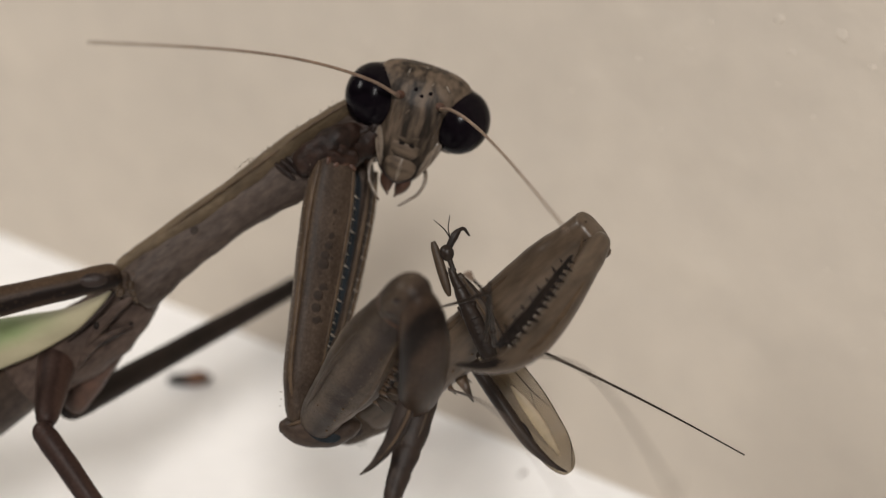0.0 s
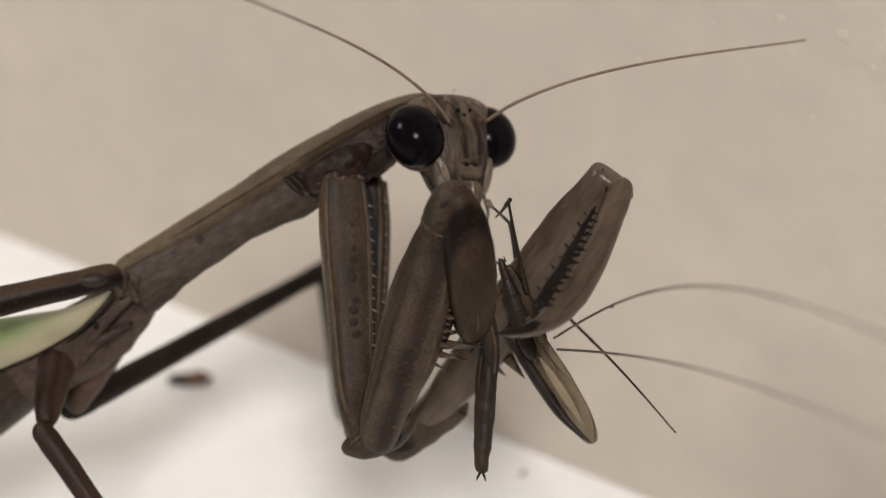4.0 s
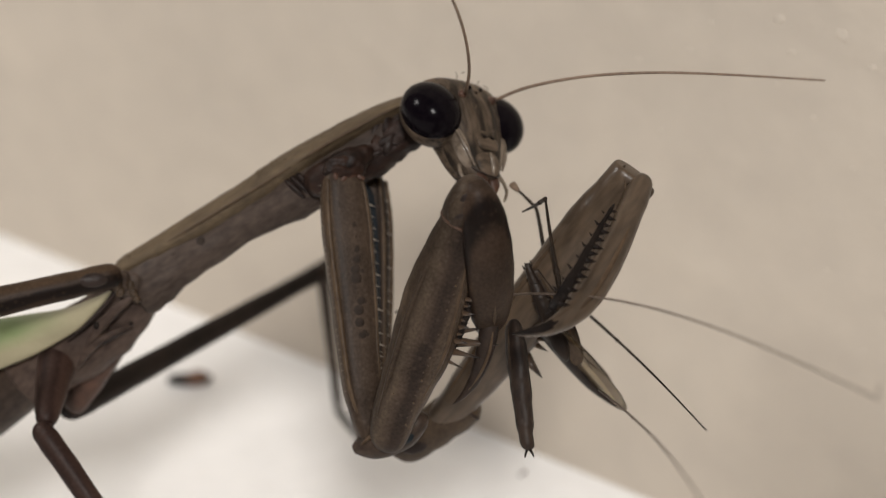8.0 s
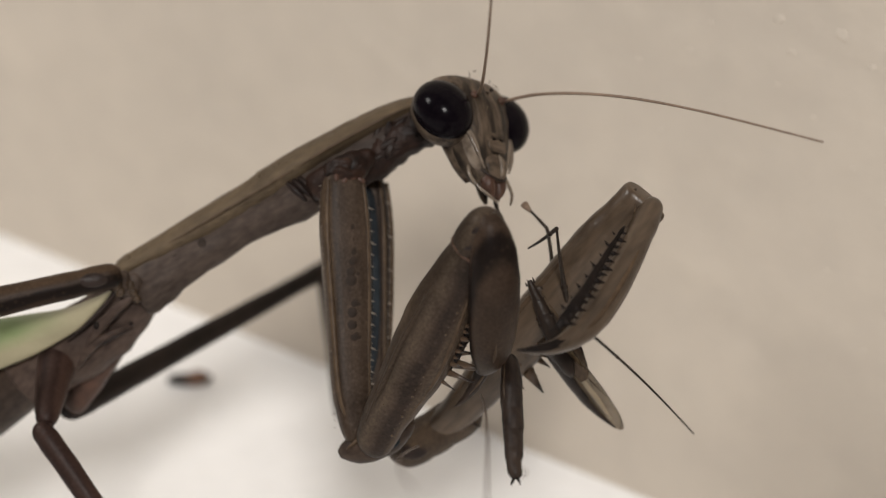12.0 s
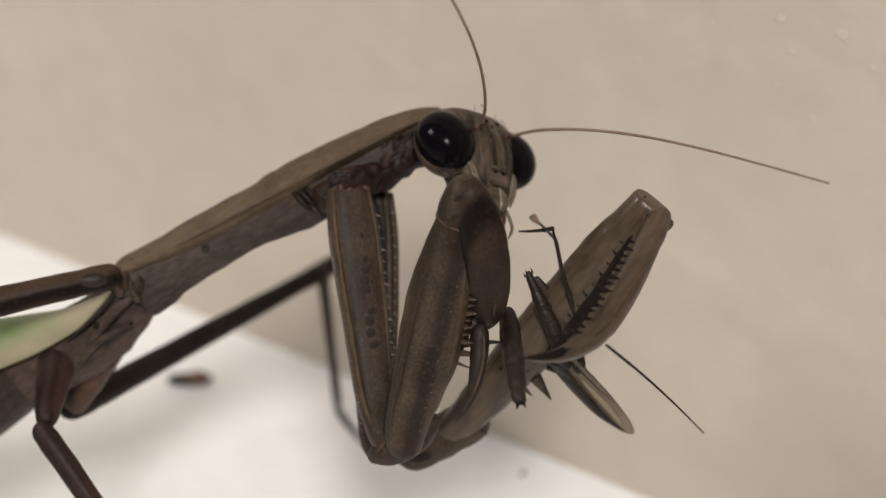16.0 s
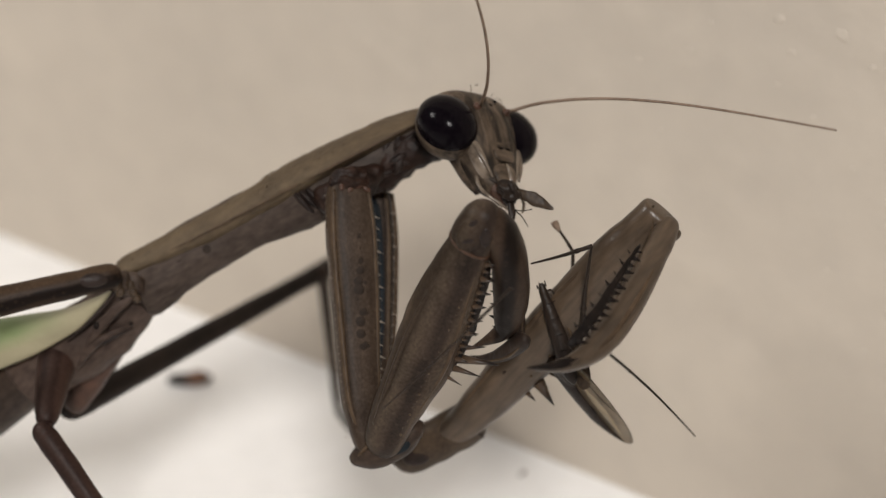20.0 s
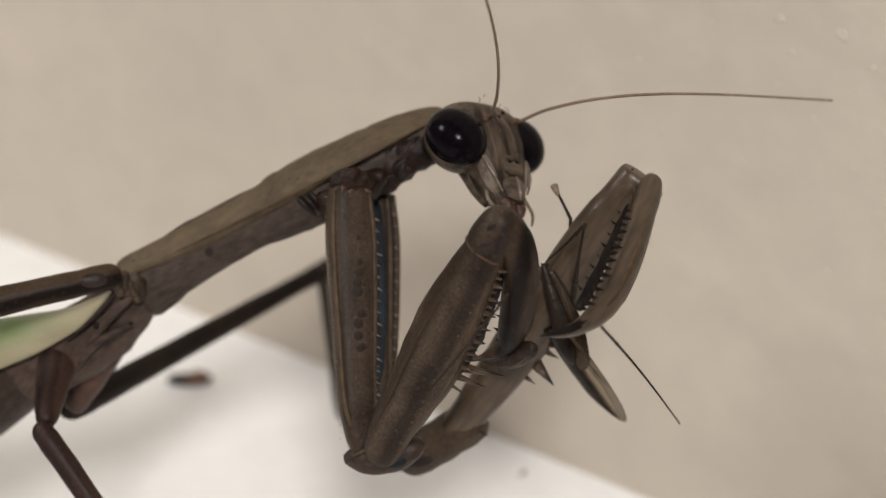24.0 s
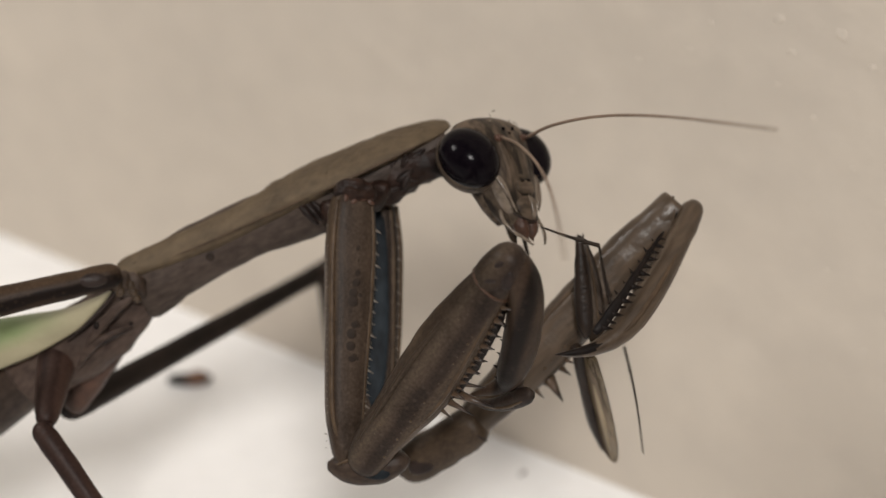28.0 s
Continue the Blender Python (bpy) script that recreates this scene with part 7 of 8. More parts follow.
    walk(wing_ob, [
        along(0, 2.35, -5.79, -5.37, 6.09, -5.85, -10.44, 0), along(0.5, 2.35, -5.71, -5.33, 6.09, -5.81, -10.4, 0),
        along(1, 2.26, -5.21, -4.87, 6.28, -6.18, -9.97, 0), along(1.5, 2.73, -4.86, -4.71, 6.62, -5.88, -10.07, 4),
        along(2, 2.5, -4.42, -4.27, 6.66, -5.4, -9.46, 8), along(2.5, 2.94, -4.42, -4.27, 7.06, -5.44, -9.58, 14),
        along(3, 3.3, -4.12, -4.07, 7.18, -5.05, -9.12, 20), along(3.5, 3.57, -4.26, -4.12, 7, -5.18, -9.32, 34),
        along(5.5, 4.71, -3.41, -3.83, 8.63, -0.4, -7.74, 64), along(6, 4.89, -3.67, -4.09, 8.63, -0.41, -7.97, 64),
        along(7, 5.06, -3.59, -4.04, 9.18, -0.63, -7.78, 64), along(8, 5.44, -3.56, -4.04, 9.16, -0.53, -8.13, 64),
        along(9, 5.48, -3.62, -4.13, 9.14, -0.54, -8.23, 63.33),
        along(10, 5.52, -3.63, -4.23, 9.13, -0.49, -8.33, 62.67),
        along(11, 5.51, -3.82, -4.49, 9.09, -0.65, -8.6, 62), along(12, 5.69, -3.91, -4.95, 8.96, -0.48, -9.11, 62),
        along(12.5, 5.74, -3.81, -5.04, 9.07, -0.29, -9.07, 62),
        along(14.5, 5.88, -3.86, -5.37, 9.37, -0.44, -9.34, 62),
        along(15, 5.92, -3.83, -5.45, 9.46, -0.37, -9.35, 62), along(16, 5.98, -3.86, -5.52, 9.52, -0.33, -9.35, 62),
        along(17, 6.04, -4, -5.58, 9.45, -0.47, -9.53, 62), along(18, 6.05, -3.91, -5.65, 9.45, -0.38, -9.62, 62),
        along(18.5, 6.05, -3.95, -5.68, 9.43, -0.41, -9.65, 62),
        along(19, 6.04, -3.99, -5.71, 9.42, -0.45, -9.68, 62), along(20, 6.11, -4.01, -5.85, 9.43, -0.42, -9.83, 62),
        along(21, 6.17, -4.17, -5.98, 9.25, -0.48, -10.05, 62),
        along(23.5, 6.23, -4.03, -5.99, 9.26, -0.34, -10.09, 62),
        along(24, 5.97, -3.13, -4.39, 9.19, 0.06, -8.76, 66), along(24.5, 6.23, -1.49, -2.79, 9.94, 1.05, -7.21, 67),
        along(25, 6.24, -1.43, -3.92, 9.42, 1.58, -8.45, 66.86),
        along(25.5, 6.24, -1.45, -4.2, 8.68, 1.5, -9.2, 66.71),
        along(26, 6.44, -2.46, -4.85, 8.52, 0.26, -10.14, 66.57),
        along(27, 6.54, -2.25, -4.78, 8.54, 0.41, -10.13, 66.29),
        along(27.5, 6.8, -1.47, -5.05, 8.74, 1.23, -10.4, 66.14),
        along(28, 7.22, -1.53, -5.61, 8.81, 1.33, -10.99, 66)
    ])
    walk(wing_behind, [
        along(0, 2.36, -5.39, -5.4, 5.4, -2.09, -9.83, 60), along(0.5, 2.37, -5.31, -5.35, 5.43, -2.08, -9.82, 60),
        along(1, 2.27, -4.81, -4.9, 5.67, -2.11, -9.47, 60), along(1.5, 2.75, -4.46, -4.73, 6.03, -2.12, -9.57, 59),
        along(2, 2.51, -4.02, -4.29, 6.08, -1.75, -8.96, 58), along(2.5, 2.95, -4.02, -4.29, 6.5, -2.06, -9.11, 54),
        along(3, 3.32, -3.72, -4.09, 6.69, -1.1, -8.73, 50), along(3.5, 3.59, -3.86, -4.14, 6.57, -1.03, -8.91, 40),
        along(5.5, 4.73, -3.01, -3.85, 8.18, 1.37, -6.79, 35), along(6, 4.91, -3.27, -4.11, 8.22, 1.27, -6.97, 35),
        along(7, 5.08, -3.19, -4.06, 8.78, 1.11, -6.8, 35), along(8, 5.47, -3.16, -4.06, 8.77, 1.2, -7.19, 35),
        along(9, 5.51, -3.22, -4.16, 8.75, 1.17, -7.31, 35), along(10, 5.55, -3.23, -4.25, 8.73, 1.18, -7.44, 35),
        along(11, 5.54, -3.42, -4.52, 8.68, 0.99, -7.74, 35), along(12, 5.72, -3.51, -4.98, 8.55, 1.06, -8.27, 35),
        along(12.5, 5.77, -3.41, -5.07, 8.65, 1.21, -8.24, 35),
        along(14.5, 5.91, -3.46, -5.39, 8.95, 1.05, -8.57, 35), along(15, 5.95, -3.43, -5.48, 9.04, 1.09, -8.58, 35),
        along(16, 6.01, -3.46, -5.55, 9.1, 1.1, -8.61, 35), along(17, 6.07, -3.6, -5.61, 9.03, 0.94, -8.82, 35),
        along(18, 6.08, -3.51, -5.68, 9.02, 1.02, -8.93, 35), along(18.5, 6.08, -3.55, -5.71, 9.01, 0.97, -8.98, 35),
        along(19, 6.07, -3.59, -5.74, 9, 0.92, -9.02, 35), along(20, 6.14, -3.61, -5.88, 9, 0.93, -9.19, 35),
        along(21, 6.2, -3.77, -6.01, 8.81, 0.82, -9.44, 35), along(23.5, 6.26, -3.63, -6.02, 8.82, 0.91, -9.55, 35),
        along(24, 6, -2.73, -4.42, 8.76, 1.46, -8.22, 35), along(24.5, 6.26, -1.09, -2.81, 9.63, 2.59, -6.65, 35),
        along(25, 6.27, -1.03, -3.94, 9.17, 2.91, -7.91, 35), along(25.5, 6.27, -1.05, -4.22, 8.51, 2.79, -8.68, 35),
        along(26, 6.47, -2.06, -4.87, 8.34, 1.59, -9.66, 35), along(27, 6.57, -1.85, -4.8, 8.31, 1.75, -9.67, 35),
        along(27.5, 6.83, -1.07, -5.07, 8.48, 2.55, -9.95, 35),
        along(28, 7.25, -1.13, -5.64, 8.52, 2.59, -10.56, 35)
    ])
    walk(hind_leg, [
        along(0, 4.96, -2.39, -5.1, 13.81, -8.32, -9.44, 0), along(0.5, 4.97, -2.31, -4.66, 13.91, -7.76, -9.41, 0),
        along(1, 5, -1.81, -4.24, 14.26, -6.88, -8.8, 0), along(1.5, 5.39, -1.46, -3.78, 16.26, -4.19, -8.56, 0),
        along(2, 5.13, -1.02, -3.03, 15.96, -3.62, -7.72, 0), along(2.5, 5.27, -1.02, -3.8, 12.39, -7.36, -10.24, 0),
        along(3, 5.72, -0.72, -3.39, 12.44, -8.03, -9.19, 0), along(3.5, 6, -0.86, -3.44, 10.77, -10.03, -8.47, 0),
        along(5.5, 6.83, -0.01, -2.99, 10.43, -9.92, -7.57, 0), along(6, 6.98, -0.27, -3.26, 10.4, -10.31, -7.71, 0),
        along(7, 7.33, -0.19, -3.12, 13.32, -8.45, -8.42, 0), along(8, 7.48, -0.16, -3.41, 11.83, -9.69, -8.15, 0),
        along(9, 7.52, -0.22, -3.52, 11.81, -9.84, -8.14, 0), along(10, 7.56, -0.23, -3.64, 11.52, -10.11, -7.98, 0),
        along(11, 7.66, -0.42, -3.97, 11.47, -10.43, -8.15, 0),
        along(12, 7.65, -0.51, -4.45, 11.1, -10.82, -8.18, 0),
        along(12.5, 7.74, -0.41, -4.51, 11.19, -10.74, -8.2, 0),
        along(14.5, 8.08, -0.46, -4.72, 11.45, -10.87, -8.26, 0),
        along(15, 8.17, -0.43, -4.77, 11.52, -10.85, -8.27, 0),
        along(16, 8.27, -0.46, -4.87, 11.5, -11.01, -8.11, 0), along(17, 8.35, -0.6, -4.96, 11.34, -11.24, -8.13, 0),
        along(18, 8.38, -0.51, -5.07, 11.42, -11.17, -8.09, 0),
        along(18.5, 8.38, -0.55, -5.11, 11.29, -11.26, -8.13, 0),
        along(19, 8.38, -0.59, -5.16, 11.15, -11.34, -8.17, 0),
        along(20, 8.44, -0.61, -5.33, 11.06, -11.43, -8.21, 0),
        along(21, 8.42, -0.77, -5.38, 10.86, -11.59, -8.39, 0),
        along(23.5, 8.43, -0.63, -5.53, 10.37, -11.6, -8.39, 0),
        along(24, 7.89, 0.27, -3.77, 10.57, -10.16, -7.8, 0), along(24.5, 7.96, 1.91, -1.97, 12.52, -6.73, -8.03, 0),
        along(25, 8.49, 1.97, -2.53, 16.35, -3.72, -8.7, 0), along(25.5, 8.55, 1.95, -3.2, 16.45, -0.71, -11.3, 0),
        along(26, 8.88, 0.94, -4.04, 16.85, -4.99, -9.83, 0), along(27, 8.85, 1.15, -4.1, 14.58, -5.14, -11.83, 0),
        along(27.5, 9.28, 1.93, -4.23, 16.05, -4.53, -10.92, 0), along(28, 9.42, 1.87, -5.11, 9.09, -8.84, -9.27, 0)
    ])
    walk(front_femur, [
        along(0, 2.33, -10, -4.32, 2.02, -13.5, -1.81, 0), along(0.5, 2.33, -10, -4.32, 2.02, -13.5, -1.81, 0),
        along(1, 2.09, -5.71, -4.12, 2.14, -9.39, -0.74, 0), along(1.5, 2.98, -5.36, -4, 1.79, -7.18, 0.5, 0),
        along(2, 2.68, -4.92, -2.68, 1.47, -7.31, 1.55, 0), along(2.5, 3.05, -4.92, -2.41, 2.04, -7.42, 1.81, 0),
        along(3, 3.42, -4.62, -2.14, 2.28, -6.47, 2.36, 0), along(3.5, 3.74, -4.76, -2.14, 2.66, -6.86, 2.27, 0),
        along(5.5, 4.94, -3.91, -1.72, 4.18, -6.53, 2.46, 0), along(6, 5.21, -4.17, -1.61, 4.28, -7.09, 2.34, 0),
        along(7, 5.27, -4.09, -1.61, 4.16, -5.98, 2.88, 0), along(8, 5.71, -4.06, -2.16, 4.83, -5.98, 2.37, 0),
        along(9, 5.71, -4.12, -2.16, 4.87, -6.07, 2.37, 0), along(10, 5.71, -4.13, -2.16, 4.92, -6.55, 2.14, 0),
        along(11, 5.75, -4.32, -2.29, 4.86, -6.72, 2.01, 0), along(12, 6.01, -4.41, -2.69, 5.24, -7.76, 0.94, 0),
        along(12.5, 6.06, -4.31, -2.76, 5.21, -7.52, 0.97, 0), along(14.5, 6.24, -4.36, -3.03, 5.08, -6.92, 1.1, 0),
        along(15, 6.29, -4.33, -3.1, 5.05, -6.67, 1.14, 0), along(16, 6.36, -4.36, -3.17, 5.11, -6.91, 0.95, 0),
        along(17, 6.41, -4.5, -3.23, 5.28, -7.21, 0.81, 0), along(18, 6.42, -4.41, -3.51, 5.88, -6.85, 0.82, 0),
        along(18.5, 6.48, -4.45, -3.51, 6.19, -7.3, 0.59, 0), along(19, 6.55, -4.49, -3.51, 6.5, -7.66, 0.37, 0),
        along(20, 6.68, -4.51, -3.78, 6.87, -7.62, 0.13, 0), along(21, 6.71, -4.67, -3.85, 6.98, -8.03, -0.16, 0),
        along(23.5, 6.82, -4.53, -4.05, 7.52, -7.63, -0.18, 0), along(24, 6.35, -3.63, -2.44, 6.6, -7.12, 1.13, 0),
        along(24.5, 6.39, -1.99, -0.81, 6.34, -6.01, 2.16, 0), along(25, 6.06, -1.93, 0.03, 5.79, -5.5, 3.51, 0),
        along(25.5, 5.64, -1.95, 1.85, 6.28, -6.11, 4.55, 0), along(26, 8.75, -2.96, -1.36, 5.07, -4.18, 1.8, 0),
        along(27, 5.58, -2.75, -0.81, 2.82, -6.1, 1.68, 0), along(27.5, 6.06, -1.97, -1.37, 4.52, -6.63, -0.37, 0),
        along(28, 8.43, -2.03, -3.05, 7.39, -5.71, 0.16, 0)
    ])
    walk(front_tibia, [
        along(0, 2.02, -13.5, -1.81, 0.2, -11.5, -2.45, 0), along(0.5, 2.02, -13.5, -1.81, 0.2, -11.5, -2.45, 0),
        along(1, 2.14, -9.39, -0.74, 0.82, -6.48, -0.5, 0), along(1.5, 1.79, -7.18, 0.5, 1.26, -4.17, -0.46, 0),
        along(2, 1.47, -7.31, 1.55, 1.04, -4.18, 1.06, 0), along(2.5, 2.04, -7.42, 1.81, 1.61, -4.29, 1.33, 0),
        along(3, 2.28, -6.47, 2.36, 1.96, -3.4, 1.54, 0), along(3.5, 2.66, -6.86, 2.27, 2.3, -3.77, 1.54, 0),
        along(5.5, 4.18, -6.53, 2.46, 3.12, -3.62, 1.69, 0), along(6, 4.28, -7.09, 2.34, 3.3, -4.11, 1.72, 0),
        along(7, 4.16, -5.98, 2.88, 3.35, -2.92, 2.38, 0), along(8, 4.83, -5.98, 2.37, 3.9, -2.97, 1.83, 0),
        along(9, 4.87, -6.07, 2.37, 3.81, -3.12, 1.74, 0), along(10, 4.92, -6.55, 2.14, 3.87, -3.61, 1.46, 0),
        along(11, 4.86, -6.72, 2.01, 3.67, -3.82, 1.34, 0), along(12, 5.24, -7.76, 0.94, 4.08, -4.92, 0.03, 0),
        along(12.5, 5.21, -7.52, 0.97, 4, -4.65, 0.2, 0), along(14.5, 5.08, -6.92, 1.1, 3.67, -4.05, 0.89, 0),
        along(15, 5.05, -6.67, 1.14, 3.59, -3.82, 1.07, 0), along(16, 5.11, -6.91, 0.95, 3.68, -4.05, 0.85, 0),
        along(17, 5.28, -7.21, 0.81, 3.75, -4.4, 0.63, 0), along(18, 5.88, -6.85, 0.82, 3.64, -4.6, 1.19, 0),
        along(18.5, 6.19, -7.3, 0.59, 3.7, -5.29, 0.51, 0), along(19, 6.5, -7.66, 0.37, 3.75, -6.09, -0.16, 0),
        along(20, 6.87, -7.62, 0.13, 4.15, -6.14, -0.69, 0), along(21, 6.98, -8.03, -0.16, 4.26, -6.52, -0.9, 0),
        along(23.5, 7.52, -7.63, -0.18, 4.82, -6.04, -0.85, 0), along(24, 6.6, -7.12, 1.13, 5.03, -4.86, -0.51, 0),
        along(24.5, 6.34, -6.01, 2.16, 5.76, -2.95, 1.41, 0), along(25, 5.79, -5.5, 3.51, 4.88, -2.85, 1.97, 0),
        along(25.5, 6.28, -6.11, 4.55, 4.82, -4.73, 2.06, 0), along(26, 5.07, -4.18, 1.8, 4.71, -1.04, 2.3, 0),
        along(27, 2.82, -6.1, 1.68, 3.21, -2.95, 1.27, 0), along(27.5, 4.52, -6.63, -0.37, 3.59, -3.71, 0.58, 0),
        along(28, 7.39, -5.71, 0.16, 4.75, -4.14, 1.06, 0)
    ])
    walk(mid_leg, [
        along(0, 1.87, -10, -4.17, 1.31, -13, -1.43, 0), along(0.5, 1.87, -10, -4.17, 1.31, -13, -1.43, 0),
        along(1, 1.99, -5.21, -4.01, 0.45, -2.04, -1.37, 0), along(1.5, 2.38, -4.86, -3.62, 1.29, -1.99, -0.48, 0),
        along(2, 2.28, -4.42, -2.15, 0.96, -1.57, 0.93, 0), along(2.5, 2.75, -4.42, -1.6, 1.73, -1.21, 1.22, 0),
        along(3, 3.09, -4.12, -1.61, 2.07, -2.3, 2.26, 0), along(3.5, 3.34, -4.26, -1.47, 2.27, -2.11, 2.21, 0),
        along(5.5, 4.44, -3.41, -0.94, 3.11, -0.44, 2.03, 0), along(6, 4.69, -3.67, -0.8, 3.31, -0.54, 1.97, 0),
        along(7, 4.56, -3.59, -0.38, 3.4, -0.51, 2.54, 0), along(8, 4.98, -3.56, -0.74, 3.75, -1.58, 2.99, 0),
        along(9, 5, -3.62, -0.87, 3.74, -1.81, 2.94, 0), along(10, 5.03, -3.63, -1, 3.73, -2.02, 2.89, 0),
        along(11, 5.04, -3.82, -1.12, 3.95, -2.09, 2.77, 0), along(12, 5.37, -3.91, -1.75, 4.32, -1.85, 1.99, 0),
        along(12.5, 5.44, -3.81, -1.81, 4.36, -1.75, 1.93, 0), along(14.5, 5.71, -3.86, -2.05, 4.49, -1.81, 1.64, 0),
        along(15, 5.78, -3.83, -2.11, 4.52, -1.78, 1.57, 0), along(16, 5.85, -3.86, -2.16, 4.75, -1.52, 1.4, 0),
        along(17, 5.91, -4, -2.21, 4.97, -1.41, 1.21, 0), along(18, 5.91, -3.91, -2.3, 5.05, -1.52, 1.3, 0),
        along(18.5, 5.96, -3.95, -2.43, 5.21, -1.58, 1.2, 0), along(19, 6.02, -3.99, -2.57, 5.38, -1.65, 1.1, 0),
        along(20, 6.12, -4.01, -2.84, 5.78, -1.91, 1.01, 0), along(21, 6.22, -4.17, -3.52, 5.68, -3.36, 0.77, 0),
        along(23.5, 6.31, -4.03, -3.66, 6.23, -4.08, 0.9, 0), along(24, 5.91, -3.13, -1.63, 5.63, -3.28, 2.92, 0),
        along(24.5, 5.81, -1.49, 1.16, 5.08, -0.54, 5.39, 0), along(25, 5.67, -1.43, 1.72, 6.36, 2.17, 4.15, 0),
        along(25.5, 5.53, -1.45, 2, 6.63, 2.61, 3.29, 0), along(26, 5.04, -2.46, 2.26, 5.02, 1.88, 2.96, 0),
        along(27, 4.78, -2.25, 2.54, 4.83, 2.12, 3.12, 0), along(27.5, 4.47, -1.47, 2.28, 4.53, 2.9, 2.78, 0),
        along(28, 4.12, -1.53, 2, 4.19, 2.86, 2.4, 0)
    ])
    walk(trailing_leg_a, [
        along(0, 2.04, -5.59, -5.87, 6.78, -35.18, -7.19, 0), along(0.5, 2.58, -5.51, -5.88, 8.67, -34.85, -7.38, 0),
        along(1, 5.75, -5, -3.32, 10.2, -34.65, -4.4, 0), along(1.5, 3.15, -4.66, -5.4, 8.63, -34.07, -7.57, 0),
        along(2, 6.77, -3.5, 0.03, 12.07, -32.52, 5.47, 0), along(2.5, 5.94, -3.5, -3.55, 14.02, -31.13, 4.9, 0),
        along(3, 5.94, -3.5, -3.55, 14.64, -31.52, 2.71, 0), along(3.5, 5.94, -3.5, -3.82, 14.54, -31.88, 0.73, 0),
        along(5.5, 2.65, -3.21, -5.49, 3.37, -22.77, -9.61, 0), along(6, 3.86, -5, -4.94, 6.41, -34.11, -11.75, 0),
        along(7, 4.08, -5, -5.37, 6.22, -34.24, -11.72, 0), along(8, -2.44, 1, -3.25, 15.84, -22.69, -5.43, 0),
        along(8.5, 1.68, -3.39, -4.68, 15, -18.1, -7.18, 0), along(9, 2.05, -1, -7.4, 1.6, -30, -14, 90),
        along(10, 4.35, -5, -5.37, 3.66, -34.43, -11.17, 0), along(11, 2.66, -3, -6.89, 1.7, -31, -12.84, 90),
        along(12, 1.88, -3, -7.17, 1.16, -31, -12.84, 90), along(12.5, 1.88, -3, -7.17, 1.16, -31, -12.84, 90),
        along(14.5, -1.44, 2, -5.85, -1.94, 31.93, -7.88, 0), along(15, -1.44, 2, -5.85, -1.94, 31.93, -7.88, 0),
        along(16, -1.44, 2, -5.85, -1.94, 31.93, -7.88, 0), along(17, -1.44, 2, -5.85, -1.94, 31.93, -7.88, 0),
        along(18, -1.44, 2, -5.85, -1.94, 31.93, -7.88, 0), along(18.5, -1.44, 2, -5.85, -1.94, 31.93, -7.88, 0),
        along(19, -1.44, 2, -5.85, -1.94, 31.93, -7.88, 0), along(20, -1.44, 2, -5.85, -1.94, 31.93, -7.88, 0),
        along(21, -1.44, 2, -5.85, -1.94, 31.93, -7.88, 0), along(23.5, -1.44, 2, -5.85, -1.94, 31.93, -7.88, 0),
        along(24, -1.44, 2, -5.85, -1.94, 31.93, -7.88, 0), along(24.5, -1.44, 2, -5.85, -1.94, 31.93, -7.88, 0),
        along(25, -1.44, 2, -5.85, -1.94, 31.93, -7.88, 0), along(25.5, -1.44, 2, -5.85, -1.94, 31.93, -7.88, 0),
        along(26, 6.03, -2.26, 0.73, 23.67, -8.39, -2.69, 170), along(26.5, -1.44, 2, -5.85, -1.94, 31.93, -7.88, 0),
        along(27, -1.44, 2, -5.85, -1.94, 31.93, -7.88, 0), along(27.5, -1.44, 2, -5.85, -1.94, 31.93, -7.88, 0),
        along(28, -1.44, 2, -5.85, -1.94, 31.93, -7.88, 0),
    ])
